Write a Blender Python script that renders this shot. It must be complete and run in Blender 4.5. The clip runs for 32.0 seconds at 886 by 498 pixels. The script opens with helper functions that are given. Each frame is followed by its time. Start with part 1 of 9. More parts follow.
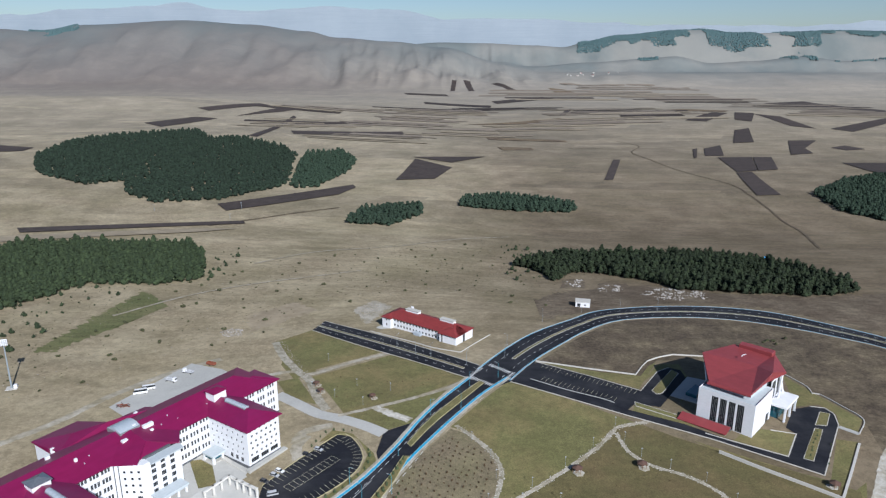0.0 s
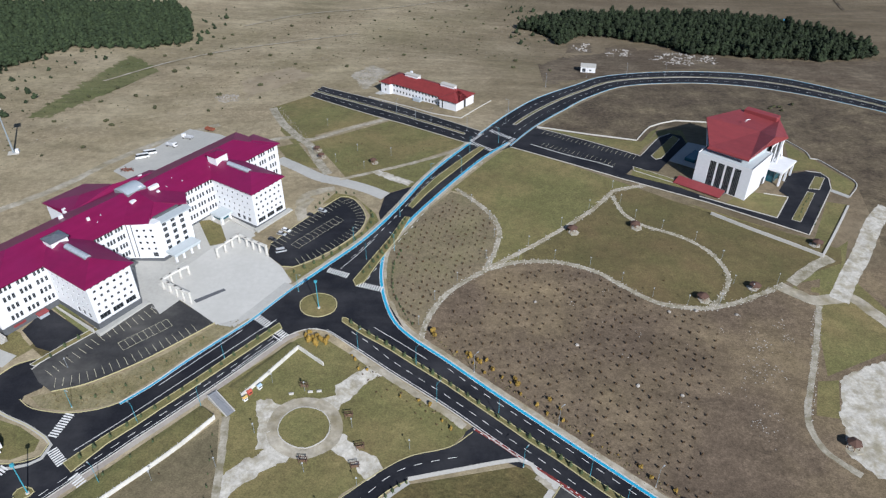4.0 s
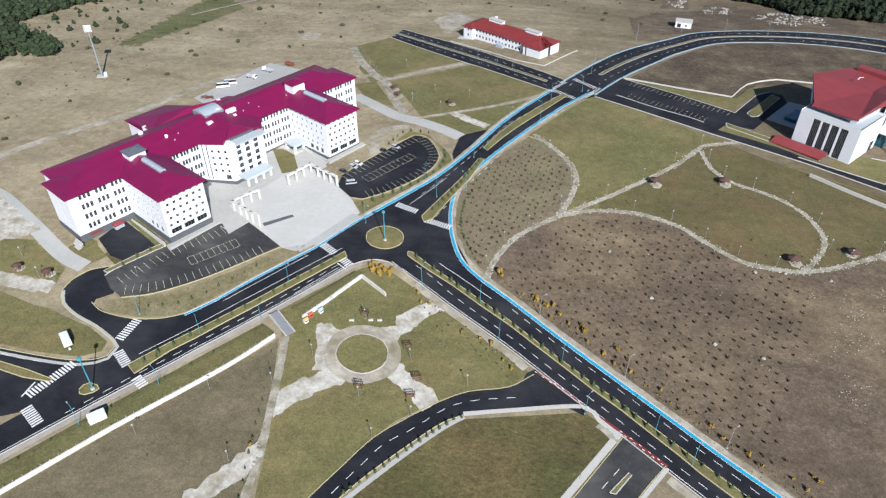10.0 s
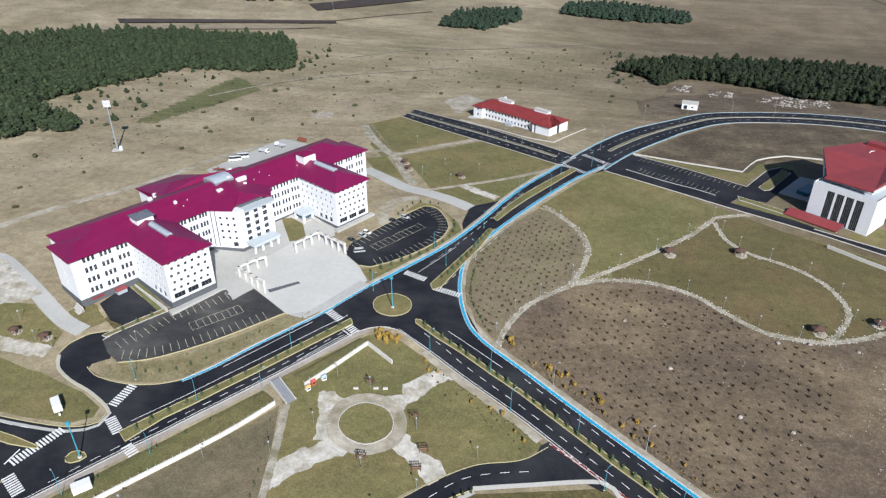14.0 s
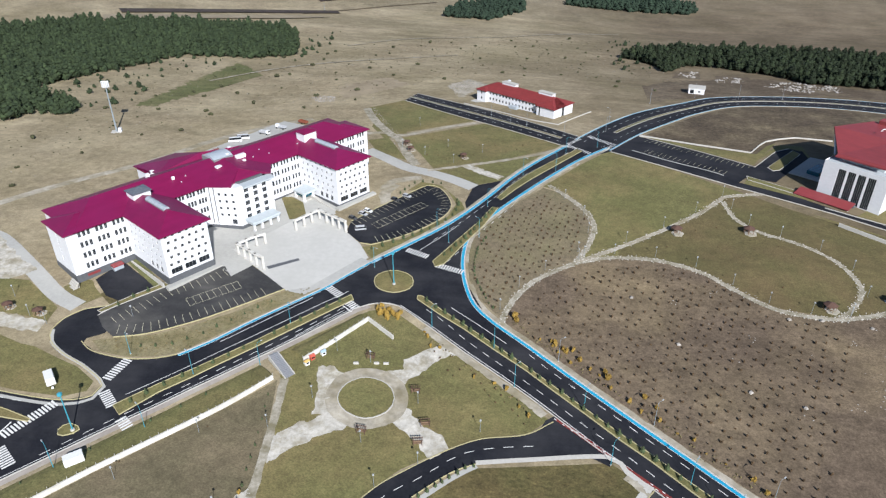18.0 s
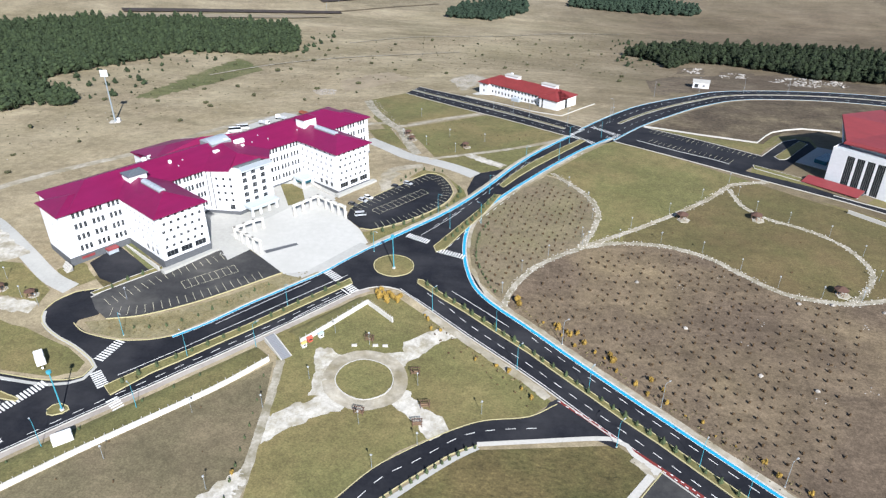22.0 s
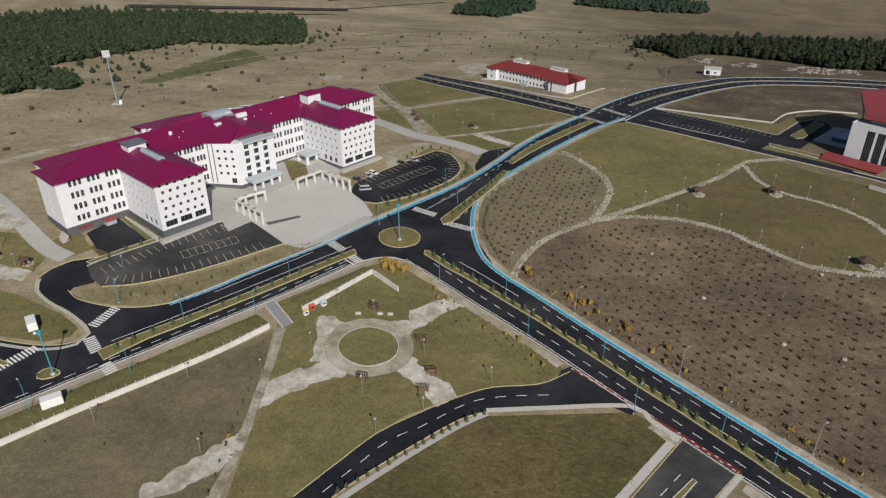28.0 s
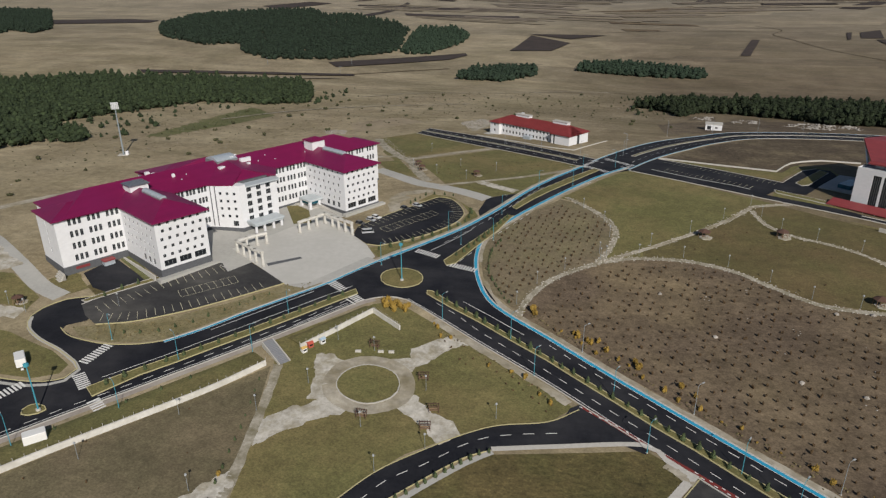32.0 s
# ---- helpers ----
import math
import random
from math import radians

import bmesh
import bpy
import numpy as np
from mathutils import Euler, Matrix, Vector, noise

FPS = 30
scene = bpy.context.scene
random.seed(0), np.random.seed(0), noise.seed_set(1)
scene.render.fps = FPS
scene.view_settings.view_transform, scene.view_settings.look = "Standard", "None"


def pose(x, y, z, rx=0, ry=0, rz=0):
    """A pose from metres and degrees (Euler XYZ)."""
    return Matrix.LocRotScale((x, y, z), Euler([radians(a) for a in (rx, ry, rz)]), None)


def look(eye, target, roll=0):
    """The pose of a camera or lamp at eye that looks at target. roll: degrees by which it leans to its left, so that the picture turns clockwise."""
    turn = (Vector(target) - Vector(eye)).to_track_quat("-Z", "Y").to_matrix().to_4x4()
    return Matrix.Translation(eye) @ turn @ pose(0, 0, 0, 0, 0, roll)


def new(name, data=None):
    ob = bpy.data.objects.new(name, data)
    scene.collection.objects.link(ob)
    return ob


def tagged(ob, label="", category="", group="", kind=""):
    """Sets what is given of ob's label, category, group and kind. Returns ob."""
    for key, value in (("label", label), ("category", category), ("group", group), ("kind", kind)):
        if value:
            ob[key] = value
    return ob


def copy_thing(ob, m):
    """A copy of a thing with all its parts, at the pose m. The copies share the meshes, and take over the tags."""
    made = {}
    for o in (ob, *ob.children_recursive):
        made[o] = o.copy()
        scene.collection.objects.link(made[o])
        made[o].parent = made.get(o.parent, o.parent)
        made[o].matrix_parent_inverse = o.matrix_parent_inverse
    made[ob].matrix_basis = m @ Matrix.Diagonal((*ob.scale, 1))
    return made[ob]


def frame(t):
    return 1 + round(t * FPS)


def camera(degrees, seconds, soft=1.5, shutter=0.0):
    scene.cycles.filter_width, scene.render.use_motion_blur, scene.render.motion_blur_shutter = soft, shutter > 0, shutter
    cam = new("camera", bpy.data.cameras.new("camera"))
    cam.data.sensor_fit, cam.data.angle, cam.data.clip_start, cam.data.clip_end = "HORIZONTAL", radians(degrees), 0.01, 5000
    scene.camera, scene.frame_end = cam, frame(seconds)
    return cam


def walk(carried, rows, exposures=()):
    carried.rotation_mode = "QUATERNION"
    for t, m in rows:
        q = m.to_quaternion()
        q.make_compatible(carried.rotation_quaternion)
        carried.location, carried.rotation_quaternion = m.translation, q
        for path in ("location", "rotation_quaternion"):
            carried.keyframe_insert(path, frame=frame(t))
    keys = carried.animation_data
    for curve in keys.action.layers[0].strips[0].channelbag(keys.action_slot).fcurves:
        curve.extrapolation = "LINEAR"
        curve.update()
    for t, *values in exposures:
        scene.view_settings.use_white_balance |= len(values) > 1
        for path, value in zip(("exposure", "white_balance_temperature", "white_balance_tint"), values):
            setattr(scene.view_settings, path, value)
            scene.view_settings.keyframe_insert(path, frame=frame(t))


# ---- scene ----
cam = camera(66.18, 32.0, 1.3)
ROWS = [
    (0.0, 0.63, -0.56, 189.00, 73.85, -0.08, 0.00),
    (0.5, 0.62, -0.21, 189.09, 67.55, -0.12, 0.09),
    (1.0, 0.63, 0.03, 188.91, 63.17, -0.10, 0.13),
    (1.5, 0.64, 0.17, 188.50, 63.11, -0.09, 0.10),
    (2.0, 0.66, 0.23, 187.89, 57.05, -0.08, 0.20),
    (2.5, 0.67, 0.23, 187.10, 56.18, -0.05, 0.15),
    (3.0, 0.68, 0.18, 186.17, 56.08, -0.07, 0.11),
    (3.5, 0.68, 0.11, 185.11, 55.99, -0.07, 0.06),
    (4.0, 0.67, 0.01, 183.95, 54.88, -0.11, 0.05),
    (4.5, 0.66, -0.10, 182.71, 52.59, -0.11, 0.04),
    (6.5, 0.53, -0.50, 177.19, 52.53, -0.14, -0.07),
    (7.0, 0.48, -0.57, 175.73, 52.56, -0.12, 0.93),
    (7.5, 0.43, -0.62, 174.26, 52.58, -0.11, 2.83),
    (8.0, 0.38, -0.66, 172.78, 52.60, -0.13, 4.14),
    (8.5, 0.32, -0.67, 171.29, 52.59, -0.12, 5.15),
    (9.0, 0.27, -0.67, 169.81, 52.61, -0.12, 6.02),
    (9.5, 0.22, -0.65, 168.34, 52.59, -0.11, 6.67),
    (10.0, 0.17, -0.62, 166.87, 52.55, -0.08, 7.17),
    (10.5, 0.13, -0.57, 165.42, 52.54, -0.07, 7.51),
    (11.0, 0.09, -0.51, 163.97, 53.29, -0.02, 7.78),
    (11.5, 0.06, -0.44, 162.53, 55.26, -0.04, 8.05),
    (12.0, 0.04, -0.36, 161.11, 55.23, -0.04, 8.09),
    (12.5, 0.02, -0.27, 159.70, 57.13, -0.01, 8.11),
    (13.0, 0.02, -0.18, 158.29, 59.95, -0.02, 8.05),
    (13.5, 0.02, -0.09, 156.90, 60.03, -0.01, 8.02),
    (14.0, 0.03, -0.00, 155.52, 60.08, 0.00, 8.03),
    (14.5, 0.05, 0.08, 154.14, 60.10, 0.01, 8.08),
    (16.5, 0.22, 0.38, 148.65, 60.07, 0.10, 8.21),
    (17.0, 0.28, 0.44, 147.29, 60.05, 0.10, 8.25),
    (17.5, 0.35, 0.49, 145.92, 60.03, 0.10, 8.28),
    (18.0, 0.41, 0.52, 144.55, 60.00, 0.10, 8.33),
    (18.5, 0.48, 0.56, 143.17, 60.18, 0.14, 8.34),
    (19.0, 0.54, 0.58, 141.80, 60.86, 0.12, 8.39),
    (19.5, 0.61, 0.59, 140.41, 60.84, 0.13, 8.42),
    (20.0, 0.67, 0.60, 139.03, 60.81, 0.12, 8.47),
    (20.5, 0.72, 0.61, 137.64, 60.78, 0.12, 8.49),
    (21.0, 0.77, 0.61, 136.24, 60.75, 0.12, 8.51),
    (21.5, 0.81, 0.60, 134.84, 60.73, 0.09, 8.54),
    (22.0, 0.84, 0.60, 133.44, 60.73, 0.08, 8.56),
    (22.5, 0.85, 0.60, 132.04, 60.72, 0.08, 8.61),
    (23.0, 0.85, 0.60, 130.63, 60.73, 0.12, 8.66),
    (23.5, 0.84, 0.61, 129.22, 60.71, 0.15, 8.75),
    (24.0, 0.82, 0.62, 127.81, 60.68, 0.20, 8.79),
    (24.5, 0.78, 0.64, 126.41, 60.65, 0.20, 8.86),
    (25.0, 0.72, 0.67, 125.00, 60.62, 0.21, 8.90),
    (25.5, 0.66, 0.71, 123.60, 60.60, 0.22, 8.93),
    (26.0, 0.58, 0.75, 122.19, 60.59, 0.23, 8.95),
    (26.5, 0.49, 0.81, 120.80, 60.57, 0.21, 8.98),
    (28.5, 0.13, 1.08, 115.23, 62.68, 0.22, 9.08),
    (29.0, 0.06, 1.14, 113.84, 64.20, 0.21, 9.10),
    (29.5, 0.02, 1.20, 112.45, 65.71, 0.24, 9.11),
    (30.0, 0.02, 1.23, 111.05, 67.22, 0.24, 9.12),
    (30.5, 0.05, 1.24, 109.65, 67.25, 0.26, 9.17),
    (31.0, 0.15, 1.21, 108.22, 67.26, 0.29, 9.21),
    (31.5, 0.32, 1.12, 106.78, 67.27, 0.29, 9.29),
    (32.0, 0.58, 0.98, 105.30, 67.30, 0.33, 9.39),
]
EXPOSURES = ((0.0, 0.35, 5740, 10), (1.0, 0.25, 5780, 10), (3.0, 0.28, 5830, 10), (6.5, 0.52, 5900, 10), (10.0, 0.60, 5920, 10), (14.0, 0.54, 5950, 10), (19.0, 0.55, 6000, 10), (20.0, 0.68, 6060, 10), (20.8, 0.88, 5980, 10), (22.1, 0.9, 5950, 10), (22.7, 0.5, 6150, 10), (23.2, 0.25, 6350, 10), (24.0, 0.08, 6420, 10), (26.0, -0.03, 6550, 10), (29.0, -0.18, 6600, 10), (32.0, -0.22, 6650, 10))  # EXPO
walk(cam, [(t, pose(x, y, z, rx, ry, rz)) for t, x, y, z, rx, ry, rz in ROWS], EXPOSURES)

# ---- world and light ----
SUN = Vector((0.43, -0.90, 0.66)).normalized()
world = bpy.data.worlds.new("world")
scene.world = world
world.use_nodes = True
wn = world.node_tree.nodes
sky = wn.new("ShaderNodeTexSky")
sky.sky_type, sky.sun_disc = "NISHITA", False
sky.sun_elevation = math.asin(SUN.z)
sky.sun_rotation = math.atan2(SUN.x, SUN.y)
sky.altitude, sky.dust_density, sky.ozone_density = 1200, 1.6, 2.0
world.node_tree.links.new(sky.outputs[0], wn["Background"].inputs[0])
wn["Background"].inputs[1].default_value = 0.062
sun = new("sun", bpy.data.lights.new("sun", "SUN"))
sun.data.energy, sun.data.angle, sun.data.color = 4.9, radians(0.5), (1.0, 0.95, 0.88)
sun.matrix_world = look(SUN * 500, (0, 0, 0))

# ---- materials ----
def material(name, a, b=None, scale=1.0, rough=0.8, metal=0.0, bump=0.0, big=0.0, spread=0.0, c=None, cscale=0.03, camount=0.0, spec=0.3, streaks=(), parcels=None, d=None, dscale=0.008, damount=0.0):
    """Two-scale noise between colours a and b; c and d: patches at a large scale; streaks: stretched noise (x and y
    scale, turn, strength); parcels: field parcels, haze put in as paling with distance, browner ground in the east,
    dark moor with cloud shade put in on the western hill and grey-green scrub with a haze tint on the far slopes.
    """
    m = bpy.data.materials.new(name)
    m.use_nodes = True
    nt = m.node_tree
    bs = nt.nodes["Principled BSDF"]
    bs.inputs["Roughness"].default_value, bs.inputs["Metallic"].default_value = rough, metal
    bs.inputs["Specular IOR Level"].default_value = spec
    b = b or tuple(v * 0.85 for v in a)
    link = nt.links.new
    co = nt.nodes.new("ShaderNodeTexCoord")
    n1 = nt.nodes.new("ShaderNodeTexNoise")
    n1.inputs["Scale"].default_value, n1.inputs["Detail"].default_value, n1.inputs["Roughness"].default_value = scale, 6, 0.65
    link(co.outputs["Object"], n1.inputs["Vector"])
    ramp = nt.nodes.new("ShaderNodeValToRGB")
    ramp.color_ramp.elements[0].position, ramp.color_ramp.elements[1].position = 0.3, 0.7
    ramp.color_ramp.elements[0].color, ramp.color_ramp.elements[1].color = (*b, 1), (*a, 1)
    link(n1.outputs["Fac"], ramp.inputs["Fac"])
    out = ramp.outputs["Color"]
    for pc, ps, pa in ((c, cscale, camount), (d, dscale, damount)):
        if not pc:
            continue
        n2 = nt.nodes.new("ShaderNodeTexNoise")
        n2.inputs["Scale"].default_value, n2.inputs["Detail"].default_value, n2.inputs["Roughness"].default_value = ps, 7, 0.6
        link(co.outputs["Object"], n2.inputs["Vector"])
        r2 = nt.nodes.new("ShaderNodeValToRGB")
        r2.color_ramp.elements[0].position, r2.color_ramp.elements[1].position = 0.42, 0.66
        r2.color_ramp.elements[1].color = (pa, pa, pa, 1)
        link(n2.outputs["Fac"], r2.inputs["Fac"])
        mx = nt.nodes.new("ShaderNodeMixRGB")
        mx.inputs[2].default_value = (*pc, 1)
        link(r2.outputs["Color"], mx.inputs[0])
        link(out, mx.inputs[1])
        out = mx.outputs[0]
    if spread:
        oi = nt.nodes.new("ShaderNodeObjectInfo")
        geo = nt.nodes.new("ShaderNodeNewGeometry")
        ad = nt.nodes.new("ShaderNodeMath")
        ad.operation = "ADD"
        link(oi.outputs["Random"], ad.inputs[0])
        link(geo.outputs["Random Per Island"], ad.inputs[1])
        mr = nt.nodes.new("ShaderNodeMapRange")
        mr.inputs["From Max"].default_value = 2.0
        mr.inputs["To Min"].default_value, mr.inputs["To Max"].default_value = 1 - spread, 1 + spread
        link(ad.outputs[0], mr.inputs["Value"])
        hs = nt.nodes.new("ShaderNodeHueSaturation")
        link(mr.outputs[0], hs.inputs["Value"])
        link(out, hs.inputs["Color"])
        out = hs.outputs["Color"]
    def vary(out, val):
        mu = nt.nodes.new("ShaderNodeMixRGB")
        mu.blend_type, mu.inputs[0].default_value = "MULTIPLY", 1.0
        link(out, mu.inputs[1])
        link(val, mu.inputs[2])
        return mu.outputs[0]
    for sx, sy, turn, amount in streaks:
        mp = nt.nodes.new("ShaderNodeMapping")
        mp.inputs["Scale"].default_value, mp.inputs["Rotation"].default_value = (sx, sy, 1.0), (0, 0, turn)
        link(co.outputs["Object"], mp.inputs["Vector"])
        ns = nt.nodes.new("ShaderNodeTexNoise")
        ns.inputs["Scale"].default_value, ns.inputs["Detail"].default_value, ns.inputs["Roughness"].default_value = 1.0, 5, 0.62
        link(mp.outputs[0], ns.inputs["Vector"])
        mr = nt.nodes.new("ShaderNodeMapRange")
        mr.inputs["From Min"].default_value, mr.inputs["From Max"].default_value = 0.3, 0.7
        mr.inputs["To Min"].default_value, mr.inputs["To Max"].default_value = 1 - amount, 1 + amount
        link(ns.outputs["Fac"], mr.inputs["Value"])
        out = vary(out, mr.outputs[0])
    if parcels:
        sp = nt.nodes.new("ShaderNodeSeparateXYZ")
        link(co.outputs["Object"], sp.inputs[0])
        mp = nt.nodes.new("ShaderNodeMapping")
        mp.inputs["Scale"].default_value, mp.inputs["Rotation"].default_value = (1 / 330, 1 / 75, 0.0), (0, 0, 0.12)
        link(co.outputs["Object"], mp.inputs["Vector"])
        vo = nt.nodes.new("ShaderNodeTexVoronoi")
        vo.distance, vo.inputs["Scale"].default_value = "CHEBYCHEV", 1.0
        link(mp.outputs[0], vo.inputs["Vector"])
        hu = nt.nodes.new("ShaderNodeSeparateColor")
        link(vo.outputs["Color"], hu.inputs[0])
        mr = nt.nodes.new("ShaderNodeMapRange")
        mr.inputs["To Min"].default_value, mr.inputs["To Max"].default_value = 0.80, 1.16
        link(hu.outputs[0], mr.inputs["Value"])
        fade = nt.nodes.new("ShaderNodeMapRange")
        fade.inputs["From Min"].default_value, fade.inputs["From Max"].default_value = 560, 1000
        link(sp.outputs[1], fade.inputs["Value"])
        mu = nt.nodes.new("ShaderNodeMixRGB")
        mu.blend_type = "MULTIPLY"
        link(fade.outputs[0], mu.inputs[0])
        link(out, mu.inputs[1])
        link(mr.outputs[0], mu.inputs[2])
        # Haze painted into the ground: paler and greyer the farther off.
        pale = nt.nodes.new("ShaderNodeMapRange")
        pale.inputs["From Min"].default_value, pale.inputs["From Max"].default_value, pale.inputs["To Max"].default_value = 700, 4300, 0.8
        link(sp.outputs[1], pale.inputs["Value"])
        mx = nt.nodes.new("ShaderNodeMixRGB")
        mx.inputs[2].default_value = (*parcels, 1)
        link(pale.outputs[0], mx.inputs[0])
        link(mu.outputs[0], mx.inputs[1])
        # Multiplies the ground towards brown in the east, less so far north.
        east = nt.nodes.new("ShaderNodeMapRange")
        east.inputs["From Min"].default_value, east.inputs["From Max"].default_value, east.inputs["To Max"].default_value = -40, 150, 0.85
        link(sp.outputs[0], east.inputs["Value"])
        near = nt.nodes.new("ShaderNodeMapRange")
        near.inputs["From Min"].default_value, near.inputs["From Max"].default_value = 2600, 900
        link(sp.outputs[1], near.inputs["Value"])
        both = nt.nodes.new("ShaderNodeMath")
        both.operation = "MULTIPLY"
        link(east.outputs[0], both.inputs[0])
        link(near.outputs[0], both.inputs[1])
        brown = nt.nodes.new("ShaderNodeMixRGB")
        brown.blend_type, brown.inputs[2].default_value = "MULTIPLY", (0.48, 0.445, 0.445, 1)
        link(both.outputs[0], brown.inputs[0])
        link(mx.outputs[0], brown.inputs[1])
        # Western hill: moor colour darkened further to carry its cloud shade.
        hill = nt.nodes.new("ShaderNodeMapRange")
        hill.inputs["From Min"].default_value, hill.inputs["From Max"].default_value, hill.inputs["To Max"].default_value = 2900, 3500, 0.9
        link(sp.outputs[1], hill.inputs["Value"])
        west = nt.nodes.new("ShaderNodeMapRange")
        west.inputs["From Min"].default_value, west.inputs["From Max"].default_value = 500, -900
        link(sp.outputs[0], west.inputs["Value"])
        hw = nt.nodes.new("ShaderNodeMath")
        hw.operation = "MULTIPLY"
        link(hill.outputs[0], hw.inputs[0])
        link(west.outputs[0], hw.inputs[1])
        moor_shade = nt.nodes.new("ShaderNodeMixRGB")
        moor_shade.blend_type, moor_shade.inputs[2].default_value = "MULTIPLY", (0.52, 0.50, 0.54, 1)
        link(hw.outputs[0], moor_shade.inputs[0])
        link(brown.outputs[0], moor_shade.inputs[1])
        # Far slopes: patchy scrub plus a haze tint painted over the whole slope.
        np = nt.nodes.new("ShaderNodeTexNoise")
        np.inputs["Scale"].default_value, np.inputs["Detail"].default_value = 0.0026, 8
        link(co.outputs["Object"], np.inputs["Vector"])
        rp = nt.nodes.new("ShaderNodeValToRGB")
        rp.color_ramp.elements[0].position, rp.color_ramp.elements[1].position = 0.42, 0.62
        rp.color_ramp.elements[0].color, rp.color_ramp.elements[1].color = (0.55, 0.55, 0.55, 1), (0.92, 0.92, 0.92, 1)
        link(np.outputs["Fac"], rp.inputs["Fac"])
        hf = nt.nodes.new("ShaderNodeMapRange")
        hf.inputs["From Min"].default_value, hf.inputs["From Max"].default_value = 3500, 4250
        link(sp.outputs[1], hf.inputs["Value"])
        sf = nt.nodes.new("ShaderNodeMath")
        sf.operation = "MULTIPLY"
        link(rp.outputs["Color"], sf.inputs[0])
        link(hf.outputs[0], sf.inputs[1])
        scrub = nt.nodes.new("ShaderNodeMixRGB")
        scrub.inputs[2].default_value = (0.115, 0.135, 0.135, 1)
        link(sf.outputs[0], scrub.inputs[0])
        link(moor_shade.outputs[0], scrub.inputs[1])
        out = scrub.outputs[0]
    link(out, bs.inputs["Base Color"])
    if bump:
        bp = nt.nodes.new("ShaderNodeBump")
        bp.inputs["Strength"].default_value, bp.inputs["Distance"].default_value = 0.6, bump
        link(n1.outputs["Fac"], bp.inputs["Height"])
        link(bp.outputs["Normal"], bs.inputs["Normal"])
    return m

M = {}
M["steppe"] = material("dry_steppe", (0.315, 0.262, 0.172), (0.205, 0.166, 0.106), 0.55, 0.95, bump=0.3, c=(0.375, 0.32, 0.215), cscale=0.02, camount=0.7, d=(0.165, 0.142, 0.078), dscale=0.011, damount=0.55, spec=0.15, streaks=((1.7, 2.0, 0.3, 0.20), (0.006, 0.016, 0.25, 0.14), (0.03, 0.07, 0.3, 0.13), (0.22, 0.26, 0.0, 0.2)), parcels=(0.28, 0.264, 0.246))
M["lawn"] = material("olive_lawn", (0.166, 0.156, 0.060), (0.108, 0.102, 0.041), 0.9, 0.95, bump=0.1, c=(0.190, 0.148, 0.067), cscale=0.026, camount=0.9, d=(0.098, 0.096, 0.034), dscale=0.05, damount=0.4, streaks=((1.7, 2.0, 0.3, 0.30), (0.03, 0.045, 0.6, 0.14), (0.28, 0.3, 0.0, 0.16), (1.0, 1.2, 0.4, 0.12)))
M["stall_paint"] = material("worn_cream_stall_paint", (0.56, 0.53, 0.38), (0.40, 0.38, 0.28), 2.0, 0.75)
M["dry_tuft"] = material("tan_dry_grass", (0.25, 0.205, 0.105), (0.15, 0.125, 0.06), 1.5, 0.95, spread=0.4)
M["field"] = material("bare_brown_soil", (0.166, 0.127, 0.088), (0.090, 0.068, 0.047), 0.8, 0.95, bump=0.2, c=(0.200, 0.156, 0.092), cscale=0.024, camount=0.7, d=(0.100, 0.074, 0.055), dscale=0.016, damount=0.6, spec=0.15, streaks=((1.7, 2.0, 0.3, 0.30), (0.02, 0.03, 0.7, 0.2), (0.16, 0.2, 0.0, 0.22), (0.6, 0.7, 0.3, 0.2)))
M["dry_bank"] = material("dry_tan_bank_grass", (0.225, 0.188, 0.100), (0.145, 0.125, 0.062), 0.7, 0.95, bump=0.2, c=(0.27, 0.235, 0.15), cscale=0.1, camount=0.6, d=(0.10, 0.105, 0.045), dscale=0.12, damount=0.4, streaks=((1.7, 2.0, 0.3, 0.30), (0.3, 0.35, 0.0, 0.2),))
M["bare_tan"] = material("smooth_tan_earth", (0.30, 0.245, 0.165), (0.235, 0.19, 0.125), 0.2, 0.95, bump=0.1, c=(0.34, 0.285, 0.20), cscale=0.05, camount=0.6, streaks=((0.1, 0.03, 0.6, 0.15),))
M["planted_slope"] = material("dry_planted_slope", (0.195, 0.158, 0.100), (0.130, 0.105, 0.066), 0.7, 0.95, bump=0.15, c=(0.165, 0.15, 0.075), cscale=0.05, camount=0.6, streaks=((1.7, 2.0, 0.3, 0.30), (0.05, 0.08, 0.5, 0.15), (0.4, 0.5, 0.0, 0.15)))
M["green_strip"] = material("green_rough_grass", (0.125, 0.130, 0.050), (0.078, 0.086, 0.032), 0.6, 0.95, bump=0.2, c=(0.17, 0.15, 0.075), cscale=0.03, camount=0.6, streaks=((0.05, 0.2, 0.6, 0.2), (1.5, 1.8, 0.2, 0.25)))
M["lawn_brown"] = material("brown_olive_lawn", (0.132, 0.110, 0.046), (0.080, 0.067, 0.029), 0.9, 0.95, bump=0.15, c=(0.142, 0.102, 0.050), cscale=0.03, camount=0.8, d=(0.086, 0.086, 0.032), dscale=0.05, damount=0.4, streaks=((1.7, 2.0, 0.3, 0.30), (0.03, 0.045, 0.6, 0.14), (0.28, 0.3, 0.0, 0.16)))
M["tuft"] = material("rough_grass", (0.122, 0.100, 0.040), (0.066, 0.056, 0.023), 0.9, 0.95, bump=0.35, c=(0.140, 0.104, 0.046), cscale=0.03, camount=0.75, d=(0.072, 0.080, 0.026), dscale=0.045, damount=0.6, streaks=((1.7, 2.0, 0.3, 0.30), (0.05, 0.07, 0.4, 0.2), (0.5, 0.9, 0.5, 0.3)))
